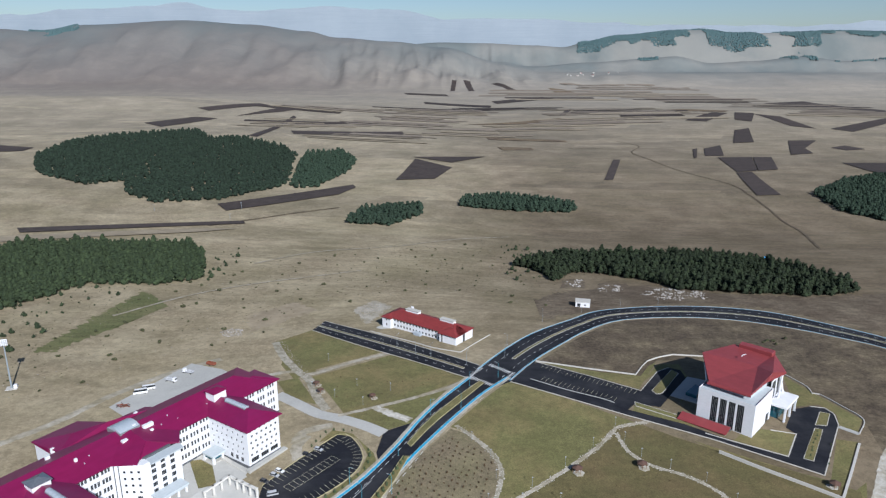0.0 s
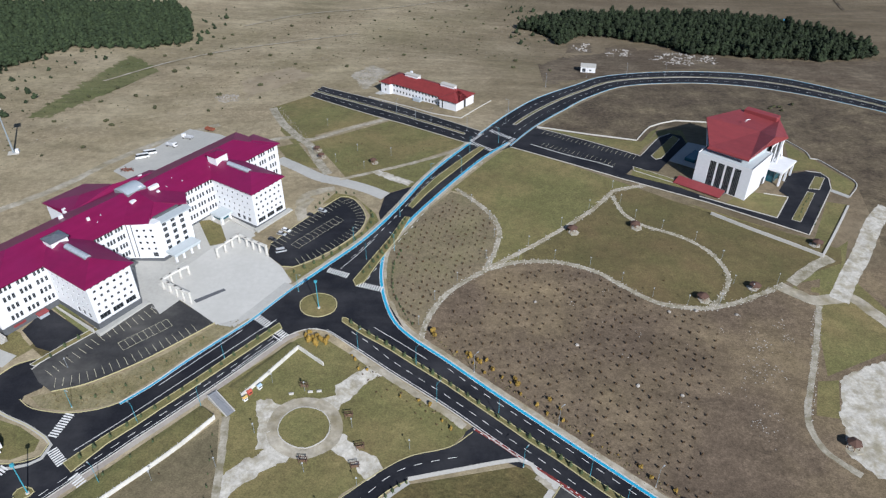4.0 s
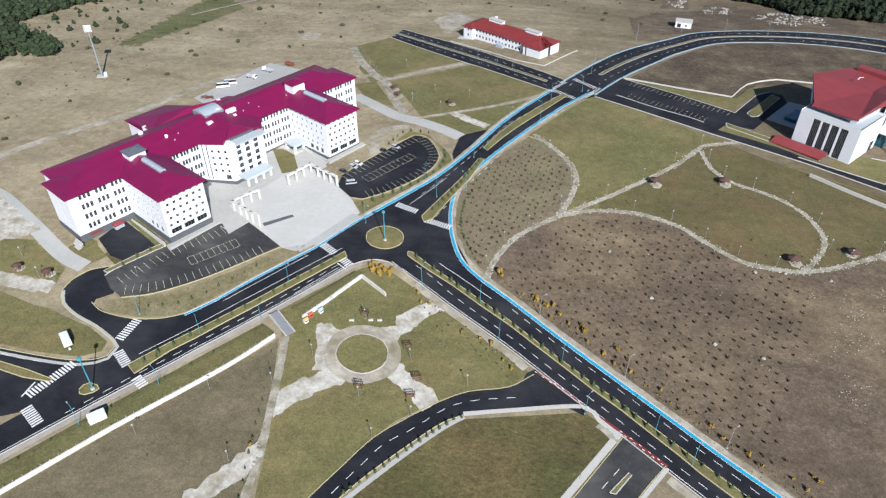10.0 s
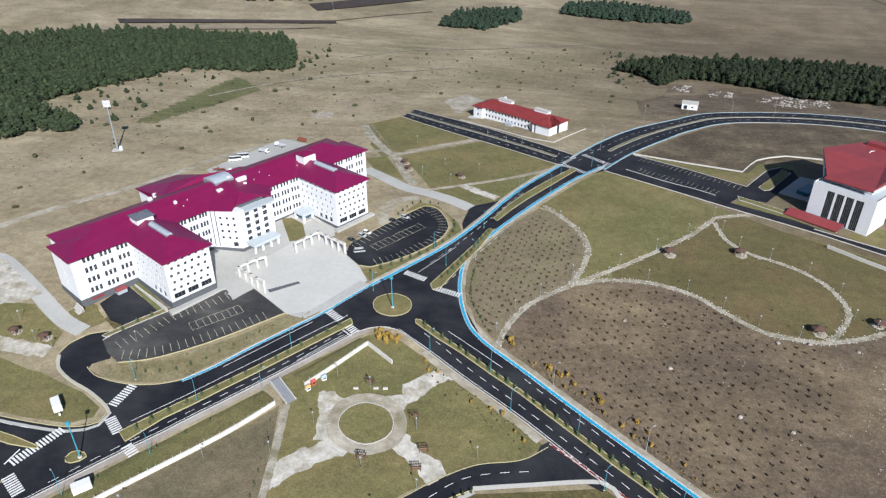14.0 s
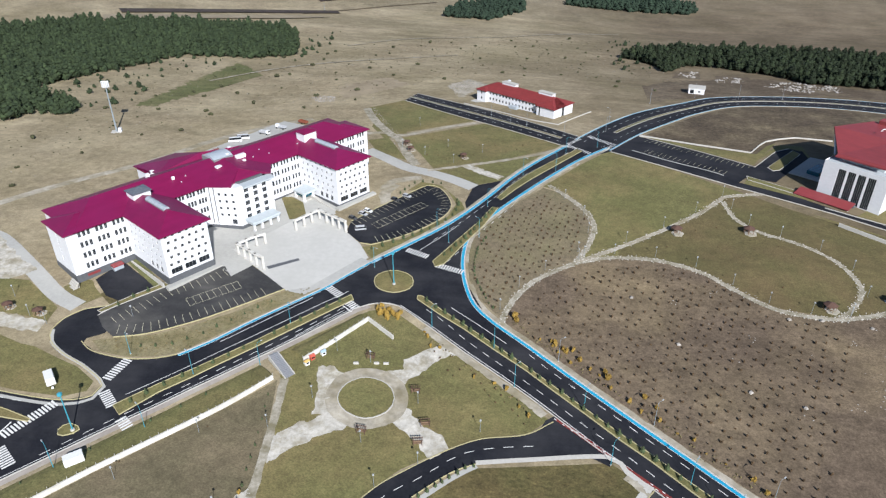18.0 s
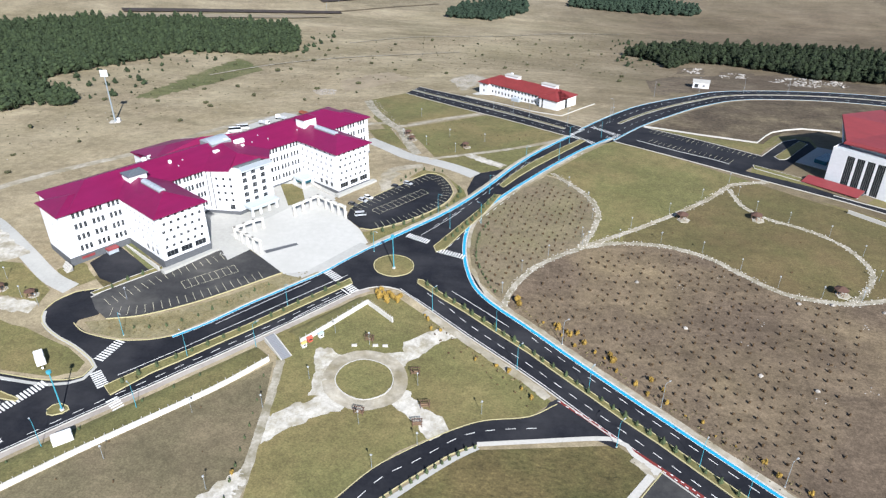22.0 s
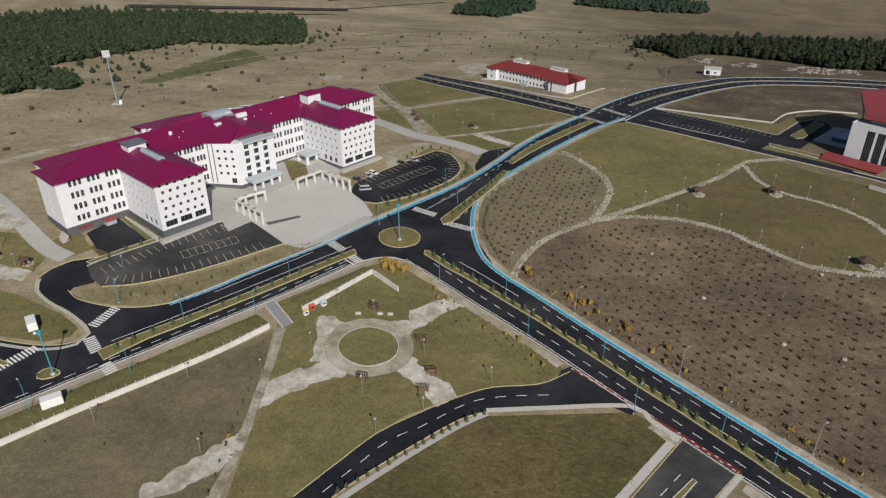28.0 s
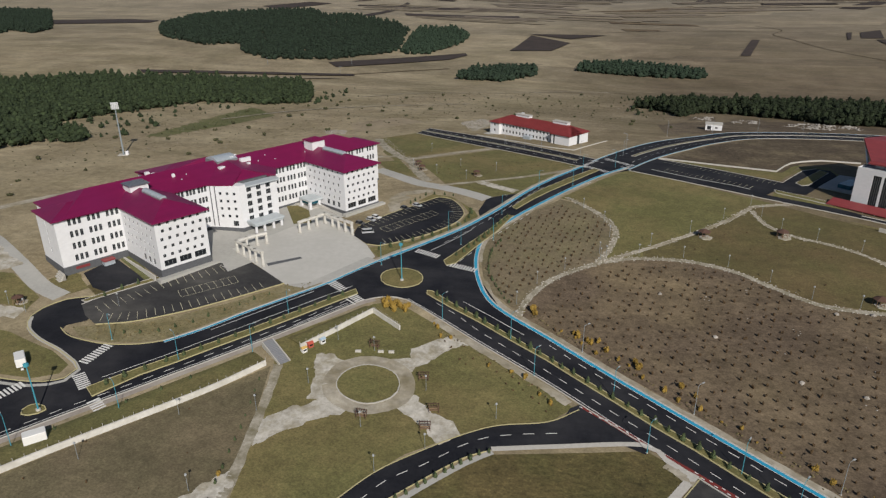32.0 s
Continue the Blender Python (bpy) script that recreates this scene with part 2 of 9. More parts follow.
M["plough"] = material("ploughed_soil", (0.054, 0.042, 0.036), (0.033, 0.025, 0.022), 0.12, 0.95, bump=0.2, spread=0.25, streaks=((0.02, 0.05, 0.3, 0.2),))
M["stubble"] = material("pale_stubble", (0.265, 0.222, 0.155), (0.215, 0.178, 0.125), 0.05, 0.95, spread=0.12, streaks=((0.03, 0.08, 0.1, 0.15),))
M["asphalt"] = material("new_asphalt", (0.017, 0.018, 0.023), (0.010, 0.011, 0.015), 1.2, 0.8, bump=0.02, c=(0.046, 0.046, 0.050), cscale=0.05, camount=0.6, spec=0.15, streaks=((0.05, 0.3, 0.6, 0.15),))
M["asphalt_old"] = material("dusty_asphalt", (0.042, 0.042, 0.043), (0.026, 0.026, 0.028), 0.9, 0.85, bump=0.02, c=(0.115, 0.11, 0.10), cscale=0.045, camount=0.65, streaks=((0.06, 0.25, 0.4, 0.2),))
M["paving"] = material("grey_paving", (0.405, 0.40, 0.375), (0.335, 0.33, 0.305), 0.8, 0.85, c=(0.44, 0.43, 0.40), cscale=0.08, camount=0.6)
M["plaza"] = material("pale_plaza_paving", (0.50, 0.492, 0.462), (0.44, 0.432, 0.403), 0.5, 0.8, c=(0.405, 0.397, 0.368), cscale=0.06, camount=0.6)
M["concrete"] = material("pale_concrete", (0.50, 0.48, 0.44), (0.40, 0.385, 0.35), 1.5, 0.85, bump=0.02)
M["dirt"] = material("pale_gravel", (0.43, 0.395, 0.325), (0.29, 0.26, 0.205), 0.5, 0.95, bump=0.1, c=(0.21, 0.18, 0.11), cscale=0.11, camount=0.85, streaks=((0.25, 0.3, 0.3, 0.2),))
M["chalk"] = material("white_limestone_gravel", (0.58, 0.555, 0.505), (0.37, 0.345, 0.29), 0.9, 0.95, bump=0.1, c=(0.22, 0.19, 0.115), cscale=0.2, camount=0.75, streaks=((0.3, 0.3, 0.0, 0.18),))
M["stonepath"] = material("rough_stone_path", (0.43, 0.40, 0.335), (0.24, 0.215, 0.16), 0.9, 0.95, bump=0.15, c=(0.15, 0.132, 0.075), cscale=0.22, camount=0.85)
M["white"] = material("white_render", (0.685, 0.69, 0.71), (0.645, 0.65, 0.67), 0.6, 0.75, c=(0.605, 0.61, 0.625), cscale=0.15, camount=0.4, streaks=((0.5, 0.5, 0.0, 0.05),))
M["paint"] = material("white_road_paint", (0.72, 0.72, 0.70), (0.55, 0.55, 0.53), 3.0, 0.7)
M["yellow"] = material("yellow_kerb_paint", (0.48, 0.43, 0.22), (0.38, 0.34, 0.2), 2.0, 0.7)
M["blue"] = material("cyan_lane_paint", (0.028, 0.32, 0.51), (0.022, 0.26, 0.43), 1.5, 0.6)
M["red"] = material("red_lane_paint", (0.20, 0.035, 0.03), (0.15, 0.03, 0.026), 1.5, 0.7)
M["grey"] = material("dark_grey_stone_plinth", (0.11, 0.115, 0.125), (0.08, 0.084, 0.092), 1.0, 0.7)
M["magenta"] = material("magenta_metal_roof", (0.180, 0.0065, 0.058), (0.155, 0.0055, 0.049), 0.25, 0.42, spec=0.5, c=(0.158, 0.009, 0.062), cscale=0.05, camount=0.7, streaks=((0.05, 0.3, 0.3, 0.10),))
M["brick_red"] = material("red_metal_roof", (0.235, 0.044, 0.047), (0.195, 0.037, 0.040), 0.3, 0.5, spec=0.4, streaks=((0.06, 0.3, 0.2, 0.1),))
M["dark_red"] = material("dull_red_tile_roof", (0.215, 0.036, 0.035), (0.165, 0.028, 0.028), 0.4, 0.55, streaks=((0.08, 0.5, 0.7, 0.12),))
M["glass"] = material("dark_window_glass", (0.018, 0.021, 0.026), (0.014, 0.017, 0.02), 0.5, 0.12, spec=0.6)
M["glass_blue"] = material("blue_green_glass", (0.02, 0.10, 0.13), (0.015, 0.07, 0.10), 0.4, 0.1, spec=0.6)
M["frame"] = material("grey_window_frame", (0.20, 0.21, 0.22), None, 2.0, 0.5)
M["metal"] = material("galvanised_metal", (0.42, 0.44, 0.46), (0.36, 0.38, 0.40), 2.0, 0.45, metal=0.6)
M["polycarb"] = material("grey_skylight_sheet", (0.38, 0.42, 0.46), (0.31, 0.35, 0.39), 1.0, 0.3, spec=0.4)
M["stair_glass"] = material("dark_stair_glazing", (0.13, 0.14, 0.16), (0.09, 0.10, 0.12), 1.5, 0.25, spec=0.5)
M["pole"] = material("turquoise_painted_steel", (0.06, 0.30, 0.38), (0.05, 0.25, 0.33), 1.0, 0.5)
M["pole_grey"] = material("grey_painted_steel", (0.25, 0.28, 0.30), (0.20, 0.23, 0.25), 1.0, 0.5)
M["pine"] = material("pine_needles", (0.035, 0.050, 0.021), (0.013, 0.021, 0.011), 0.25, 0.95, bump=0.1, spread=0.6)
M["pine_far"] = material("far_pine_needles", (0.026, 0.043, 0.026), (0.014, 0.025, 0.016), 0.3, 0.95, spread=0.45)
M["shrub"] = material("green_shrub_leaves", (0.075, 0.10, 0.045), (0.04, 0.055, 0.025), 2.0, 0.95, bump=0.05, spread=0.35)
M["bush"] = material("dry_scrub_leaves", (0.07, 0.072, 0.035), (0.04, 0.042, 0.02), 1.5, 0.95, spread=0.4)
M["autumn"] = material("yellow_autumn_leaves", (0.34, 0.225, 0.047), (0.20, 0.13, 0.03), 2.0, 0.9, spread=0.35)
M["sapling"] = material("brown_sapling_twigs", (0.120, 0.076, 0.038), (0.060, 0.040, 0.022), 2.0, 0.95, spread=0.3)
M["bark"] = material("brown_bark", (0.10, 0.07, 0.05), (0.06, 0.045, 0.03), 4.0, 0.95)
M["rubble"] = material("pale_rubble_stone", (0.40, 0.37, 0.335), (0.25, 0.23, 0.20), 0.7, 0.9, spread=0.35)
M["heath"] = material("dark_brown_heath", (0.124, 0.098, 0.066), (0.058, 0.046, 0.033), 0.5, 0.95, bump=0.3, c=(0.185, 0.15, 0.095), cscale=0.035, camount=0.7, d=(0.060, 0.045, 0.034), dscale=0.05, damount=0.5, spec=0.15, streaks=((1.7, 2.0, 0.3, 0.30), (0.14, 0.16, 0.0, 0.28), (0.5, 0.55, 0.2, 0.3)))
M["fallow"] = material("grey_brown_fallow", (0.215, 0.178, 0.135), (0.175, 0.145, 0.112), 0.06, 0.95, spread=0.2, streaks=((0.03, 0.08, 0.1, 0.15),))
M["dry_grass"] = material("dry_olive_grass", (0.152, 0.130, 0.076), (0.105, 0.089, 0.052), 0.6, 0.95, bump=0.1, c=(0.17, 0.135, 0.085), cscale=0.05, camount=0.7, streaks=((1.7, 2.0, 0.3, 0.30), (0.03, 0.06, 0.6, 0.2), (0.3, 0.4, 0.0, 0.14)))
M["stair_grey"] = material("smooth_grey_stair_stone", (0.25, 0.255, 0.27), (0.21, 0.215, 0.23), 1.5, 0.7)
M["scrubland"] = material("brown_scrubland", (0.142, 0.110, 0.076), (0.078, 0.060, 0.043), 0.5, 0.95, bump=0.3, c=(0.205, 0.168, 0.118), cscale=0.03, camount=0.7, d=(0.075, 0.058, 0.04), dscale=0.05, damount=0.5, spec=0.15, streaks=((1.7, 2.0, 0.3, 0.30), (0.12, 0.2, 0.0, 0.25), (0.5, 0.6, 0.2, 0.25)))
M["wall_white"] = material("weathered_white_wall", (0.66, 0.645, 0.60), (0.53, 0.515, 0.475), 1.0, 0.85, c=(0.42, 0.40, 0.35), cscale=0.2, camount=0.6)
M["pink_paving"] = material("pinkish_grey_pavers", (0.33, 0.295, 0.262), (0.26, 0.228, 0.20), 0.9, 0.9, c=(0.41, 0.38, 0.335), cscale=0.12, camount=0.6)
M["blocks"] = material("quarried_pale_blocks", (0.42, 0.395, 0.36), (0.25, 0.23, 0.205), 0.7, 0.9, spread=0.3)
M["edge_stone"] = material("pale_edge_stone", (0.60, 0.57, 0.51), (0.42, 0.39, 0.34), 0.9, 0.9, spread=0.3)
M["black"] = material("black_rubber", (0.015, 0.015, 0.015), None, 2.0, 0.8)
M["cornice"] = material("pale_blue_grey_cornice", (0.46, 0.50, 0.52), (0.40, 0.44, 0.46), 1.0, 0.6)
# The range's blue-grey has the distance haze mixed into its colour.
M["hill_blue"] = material("far_range_haze_blue", (0.27, 0.31, 0.35), (0.23, 0.27, 0.31), 0.003, 1.0, streaks=((0.004, 0.004, 0.0, 0.1),))
# Teal crowns: haze over the far woods is part of this colour.
M["wood_far"] = material("far_wood_haze_teal", (0.068, 0.112, 0.116), (0.052, 0.09, 0.095), 0.02, 1.0, spread=0.15)

def plain(name, col, rough=0.5, spec=0.4):
    M[name] = material(name, col, tuple(v * 0.9 for v in col), 2.0, rough, spec=spec)

# ---- mesh helpers ----
def clampf(v, a, b):
    return max(a, min(b, v))

LEVELS = ((2.7, -0.8, -5.3, -9.3, -12.1, -12.8, -11.1, -8.3, -5.8),
          (4.7, 1.9, -1.7, -4.9, -8.6, -9.7, -7.6, -5.2, -3.3),
          (6.8, 5.5, 3.7, 1.6, -2.0, -2.9, -1.5, -0.7, -0.4),
          (7.1, 7.0, 5.9, 4.5, 3.8, 4.1, 4.4, 2.9, 1.3),
          (4.4, 4.1, 3.7, 3.6, 5.1, 5.7, 4.9, 2.7, 0.8),
          (0.7, 0.2, 0.3, 1.4, 2.4, 1.5, 0.0, -1.0, -1.7),
          (-2.1, -2.6, -2.9, -2.8, -3.5, -5.2, -5.9, -5.4, -4.9),
          (-3.6, -4.0, -4.8, -6.0, -7.6, -8.9, -9.1, -8.3, -7.3))
def step(v):
    v = clampf(v, 0, 1)
    return v * v * (3 - 2 * v)

def bend(t):
    """The four weights of an even cubic curve."""
    u = 1 - t
    return u * u * u / 6, (3 * t * t * t - 6 * t * t + 4) / 6, (3 * u * u * u - 6 * u * u + 4) / 6, t * t * t / 6

def gz(x, y):
    """Height of the ground: the campus hill, eased between levels 75 m apart, and the shallow valley north of it."""
    u, v = clampf((x + 300) / 75, 0, 7.9999), clampf((y - 75) / 75, 0, 6.9999)
    i, j = int(u), int(v)
    bu, bv = bend(u - i), bend(v - j)
    h = 0.0
    for b in range(4):
        row = LEVELS[min(max(j + b - 1, 0), 7)]
        h += bv[b] * (bu[0] * row[max(i - 1, 0)] + bu[1] * row[i] + bu[2] * row[min(i + 1, 8)] + bu[3] * row[min(i + 2, 8)])
    if y > 470:
        h -= 34 * step((y - 470) / 470) * (1 - step((y - 1250) / 1350)) * step((x + 760) / 640) * (0.8 + 0.3 * step((x + 100) / 500)) + 4.2 * step((y - 1500) / 1000)
    k = clampf((y - 2800) / 1500, 0, 1)
    return h + 68 * k * k * (3 - 2 * k)

def mesh_of(name, verts, faces, mats, fm=None, smooth=False):
    me = bpy.data.meshes.new(name)
    me.from_pydata([tuple(v) for v in verts], [], faces)
    for m in mats if isinstance(mats, (list, tuple)) else [mats]:
        me.materials.append(m)
    if fm:
        me.polygons.foreach_set("material_index", fm)
    if smooth:
        me.polygons.foreach_set("use_smooth", [True] * len(me.polygons))
    me.update()
    return me

class Mesher:
    """Collects boxes, prisms and tubes into one mesh."""
    def __init__(self):
        self.v, self.f, self.m = [], [], []
    def add(self, verts, faces, mi=0):
        k = len(self.v)
        self.v += [tuple(p) for p in verts]
        self.f += [tuple(i + k for i in f) for f in faces]
        self.m += [mi] * len(faces)
        return self
    def box(self, x0, x1, y0, y1, z0, z1, mi=0, bev=0.0, m=None):
        if bev:
            b = bev
            vs = [(x0 + b, y0, z0), (x1 - b, y0, z0), (x1, y0 + b, z0), (x1, y1 - b, z0), (x1 - b, y1, z0), (x0 + b, y1, z0), (x0, y1 - b, z0), (x0, y0 + b, z0)]
            top = [(x, y, z1 - b) for x, y, _ in vs]
            cx, cy = (x0 + x1) / 2, (y0 + y1) / 2
            cap = [(x + (b if x < cx else -b) * 0.7, y + (b if y < cy else -b) * 0.7, z1) for x, y, _ in vs]
            P = vs + top + cap
            fs = [(i, (i + 1) % 8, 8 + (i + 1) % 8, 8 + i) for i in range(8)] + [(8 + i, 8 + (i + 1) % 8, 16 + (i + 1) % 8, 16 + i) for i in range(8)] + [tuple(range(16, 24)), tuple(range(7, -1, -1))]
        else:
            P = [(x, y, z) for z in (z0, z1) for x, y in ((x0, y0), (x1, y0), (x1, y1), (x0, y1))]
            fs = [(3, 2, 1, 0), (4, 5, 6, 7), (0, 1, 5, 4), (1, 2, 6, 5), (2, 3, 7, 6), (3, 0, 4, 7)]
        if m is not None:
            P = [m @ Vector(p) for p in P]
        return self.add(P, fs, mi)
    def prism(self, outline, z0, z1, mi=0):
        n = len(outline)
        P = [(x, y, z0) for x, y in outline] + [(x, y, z1) for x, y in outline]
        return self.add(P, [tuple(range(n - 1, -1, -1)), tuple(range(n, 2 * n))] + [(i, (i + 1) % n, n + (i + 1) % n, n + i) for i in range(n)], mi)
    def tube(self, path, radii, n=6, mi=0):
        rings = []
        for i, p in enumerate(path):
            a, b = Vector(path[max(i - 1, 0)]), Vector(path[min(i + 1, len(path) - 1)])
            q = (b - a).to_track_quat("Z", "Y")
            rings.append([Vector(p) + q @ Vector((radii[i] * math.cos(2 * math.pi * k / n), radii[i] * math.sin(2 * math.pi * k / n), 0)) for k in range(n)])
        P = [v for r in rings for v in r]
        fs = [(i * n + k, i * n + (k + 1) % n, (i + 1) * n + (k + 1) % n, (i + 1) * n + k) for i in range(len(path) - 1) for k in range(n)]
        fs += [tuple(range(n - 1, -1, -1)), tuple(range((len(path) - 1) * n, len(path) * n))]
        return self.add(P, fs, mi)
    def mesh(self, name, mats, smooth=False):
        return mesh_of(name, self.v, self.f, mats, self.m, smooth)

def part(name, me, parent=None, label="", m=None):
    ob = new(name, me)
    if parent:
        ob.parent = parent
    if m is not None:
        ob.matrix_basis = m
    if label:
        ob["label"] = label
    return ob

def thing(name, label, category, group="", kind="", me=None, m=None):
    ob = new(name, me)
    if m is not None:
        ob.matrix_basis = m
    return tagged(ob, label, category, group, kind)

def spline(pts, step=3.0, closed=False):
    """Catmull-Rom curve through plan points, in even steps."""
    P = [Vector((p[0], p[1])) for p in pts]
    n = len(P)
    out = []
    for i in range(n if closed else n - 1):
        if closed:
            a, b, c, e = P[i - 1], P[i], P[(i + 1) % n], P[(i + 2) % n]
        else:
            b, c = P[i], P[i + 1]
            a = P[i - 1] if i else b * 2 - c
            e = P[i + 2] if i + 2 < n else c * 2 - b
        k = max(1, int((c - b).length / step))
        for j in range(k):
            t = j / k
            out.append(0.5 * ((2 * b) + (c - a) * t + (2 * a - 5 * b + 4 * c - e) * t * t + (3 * b - a - 3 * c + e) * t ** 3))
    if not closed:
        out.append(P[-1])
    return out

def offset(line, d, closed=False):
    """A plan line moved d metres to its left."""
    n = len(line)
    out = []
    for i, p in enumerate(line):
        a = line[i - 1] if (i or closed) else p
        b = line[(i + 1) % n] if (i + 1 < n or closed) else p
        t = (b - a).normalized()
        out.append(p + Vector((-t.y, t.x)) * d)
    return out

def strip(left, right, lift, cross=3):
    """Draped surface between two plan lines with the same number of points."""
    vs, fs = [], []
    for a, b in zip(left, right):
        for k in range(cross + 1):
            p = a.lerp(b, k / cross)
            vs.append((p.x, p.y, gz(p.x, p.y) + far_height(p.x, p.y) + lift))
    w = cross + 1
    for i in range(len(left) - 1):
        for k in range(cross):
            fs.append((i * w + k, i * w + k + 1, (i + 1) * w + k + 1, (i + 1) * w + k))
    return vs, fs

def even(line, n):
    """The plan line in n even steps."""
    L = [0]
    for a, b in zip(line, line[1:]):
        L.append(L[-1] + (b - a).length)
    out, k = [], 0
    for i in range(n):
        s = L[-1] * i / (n - 1)
        while k < len(line) - 2 and L[k + 1] < s:
            k += 1
        out.append(line[k].lerp(line[k + 1], clampf((s - L[k]) / max(1e-6, L[k + 1] - L[k]), 0, 1)))
    return out

def ribbon(line, width, lift, mat, name, parent=None, height=0.0, closed=False, label=""):
    """Draped band along a plan line; height: how high a kerb stands."""
    if closed:
        line = line + [line[0]]
    l, r = offset(line, width / 2), offset(line, -width / 2)
    vs, fs = strip(l, r, lift + height, 1)
    if height:
        k = len(vs)
        vs += [(x, y, z - height - 0.1) for x, y, z in vs]
        for i in range(len(line) - 1):
            a = 2 * i
            fs += [(a, a + 2, k + a + 2, k + a), (a + 3, a + 1, k + a + 1, k + a + 3)]
        fs += [(0, k, k + 1, 1), (k - 2, k - 1, 2 * k - 1, 2 * k - 2)]
    return part(name, mesh_of(name, vs, fs, mat), parent, label)

def drape(outline, lift, cell=6.0, skirt=0.0):
    """Draped polygon: cut along a grid, then laid on the ground."""
    bm = bmesh.new()
    f = bm.faces.new([bm.verts.new((p[0], p[1], 0)) for p in outline])
    f.normal_update()
    if f.normal.z < 0:
        f.normal_flip()
    bmesh.ops.triangulate(bm, faces=bm.faces[:])
    xs, ys = [p[0] for p in outline], [p[1] for p in outline]
    for lo, hi, ax in ((min(xs), max(xs), 0), (min(ys), max(ys), 1)):
        c = math.ceil(lo / cell) * cell
        while c < hi:
            no = Vector((1, 0, 0)) if ax == 0 else Vector((0, 1, 0))
            bmesh.ops.bisect_plane(bm, geom=bm.verts[:] + bm.edges[:] + bm.faces[:], plane_co=no * c, plane_no=no)
            c += cell
    for v in bm.verts:
        v.co.z = gz(v.co.x, v.co.y) + lift
    if skirt:
        edges = [e for e in bm.edges if e.is_boundary]
        r = bmesh.ops.extrude_edge_only(bm, edges=edges)
        for v in r["geom"]:
            if isinstance(v, bmesh.types.BMVert):
                v.co.z -= skirt
    bmesh.ops.recalc_face_normals(bm, faces=bm.faces[:])
    return bm

def patch(name, outline, lift, mat, label, category, cell=6.0, skirt=0.0, parent=None, smooth_line=False, kind="structure", ragged=0.0):
    pts = [(p.x, p.y) for p in spline(outline, 3.0, True)] if smooth_line else outline
    if ragged:
        line = even([Vector(p) for p in list(outline) + [outline[0]]], max(12, int(sum((Vector(a) - Vector(b)).length for a, b in zip(outline, list(outline[1:]) + [outline[0]])) / 1.3)))[:-1]
        pts = [(p.x + ragged * noise.fractal(Vector((p.x * 0.35, p.y * 0.35, 2)), 0.8, 2.0, 3), p.y + ragged * noise.fractal(Vector((p.x * 0.35, p.y * 0.35, 9)), 0.8, 2.0, 3)) for p in line]
    bm = drape(pts, lift, cell, skirt)
    me = bpy.data.meshes.new(name)
    bm.to_mesh(me)
    bm.free()
    me.materials.append(mat)
    ob = new(name, me)
    if parent:
        ob.parent = parent
        return ob
    return tagged(ob, label, category, "", kind)

def at(x, y, rz=0.0, dz=0.0):
    return pose(x, y, gz(x, y) + dz, 0, 0, rz)

def ground_pose(x, y, ang, lift=0.0):
    """A pose that lies on the slope, with x along the angle."""
    t = Vector((math.cos(ang), math.sin(ang)))
    e = 1.5
    dx = Vector((t.x, t.y, (gz(x + e * t.x, y + e * t.y) - gz(x - e * t.x, y - e * t.y)) / (2 * e))).normalized()
    s = Vector((-t.y, t.x))
    dy = Vector((s.x, s.y, (gz(x + e * s.x, y + e * s.y) - gz(x - e * s.x, y - e * s.y)) / (2 * e))).normalized()
    dz = dx.cross(dy).normalized()
    dy = dz.cross(dx)
    m = Matrix((dx, dy, dz)).transposed().to_4x4()
    m.translation = (x, y, gz(x, y) + lift)
    return m

# ---- ground ----
LEFT_HILL = ((-0.95, 296), (-0.79, 328), (-0.63, 321), (-0.56, 305), (-0.50, 344), (-0.36, 370), (-0.27, 347), (-0.19, 309), (-0.15, 273), (-0.07, 250), (0.00, 217), (0.08, 131), (0.14, 78))
FRONT_HILLS = ((-0.23, 77), (-0.07, 104), (0.00, 124), (0.05, 131), (0.13, 107), (0.21, 131), (0.28, 151), (0.33, 168), (0.38, 127), (0.44, 141), (0.51, 168), (0.57, 141), (0.63, 154), (0.81, 181))
BACK_HILLS = ((-0.18, 198), (-0.07, 233), (0.00, 251), (0.05, 247), (0.13, 233), (0.17, 223), (0.20, 254), (0.25, 293), (0.33, 324), (0.36, 331), (0.41, 310), (0.49, 314), (0.55, 324), (0.63, 317), (0.81, 345))
FAR_RANGE = ((-1.03, 420), (-0.63, 420), (-0.53, 463), (-0.39, 500), (-0.27, 463), (-0.18, 485), (-0.07, 463), (0.00, 402), (0.09, 398), (0.17, 416), (0.22, 387), (0.29, 365), (0.41, 369), (0.63, 383), (0.97, 420))
def crest(table, a):
    """Height of a crest line at the plan direction a (x over y), eased between its few marks."""
    if a <= table[0][0]:
        return table[0][1]
    for (a0, h0), (a1, h1) in zip(table, table[1:]):
        if a <= a1:
            k = (a - a0) / (a1 - a0)
            return h0 + (h1 - h0) * k * k * (3 - 2 * k)
    return table[-1][1]

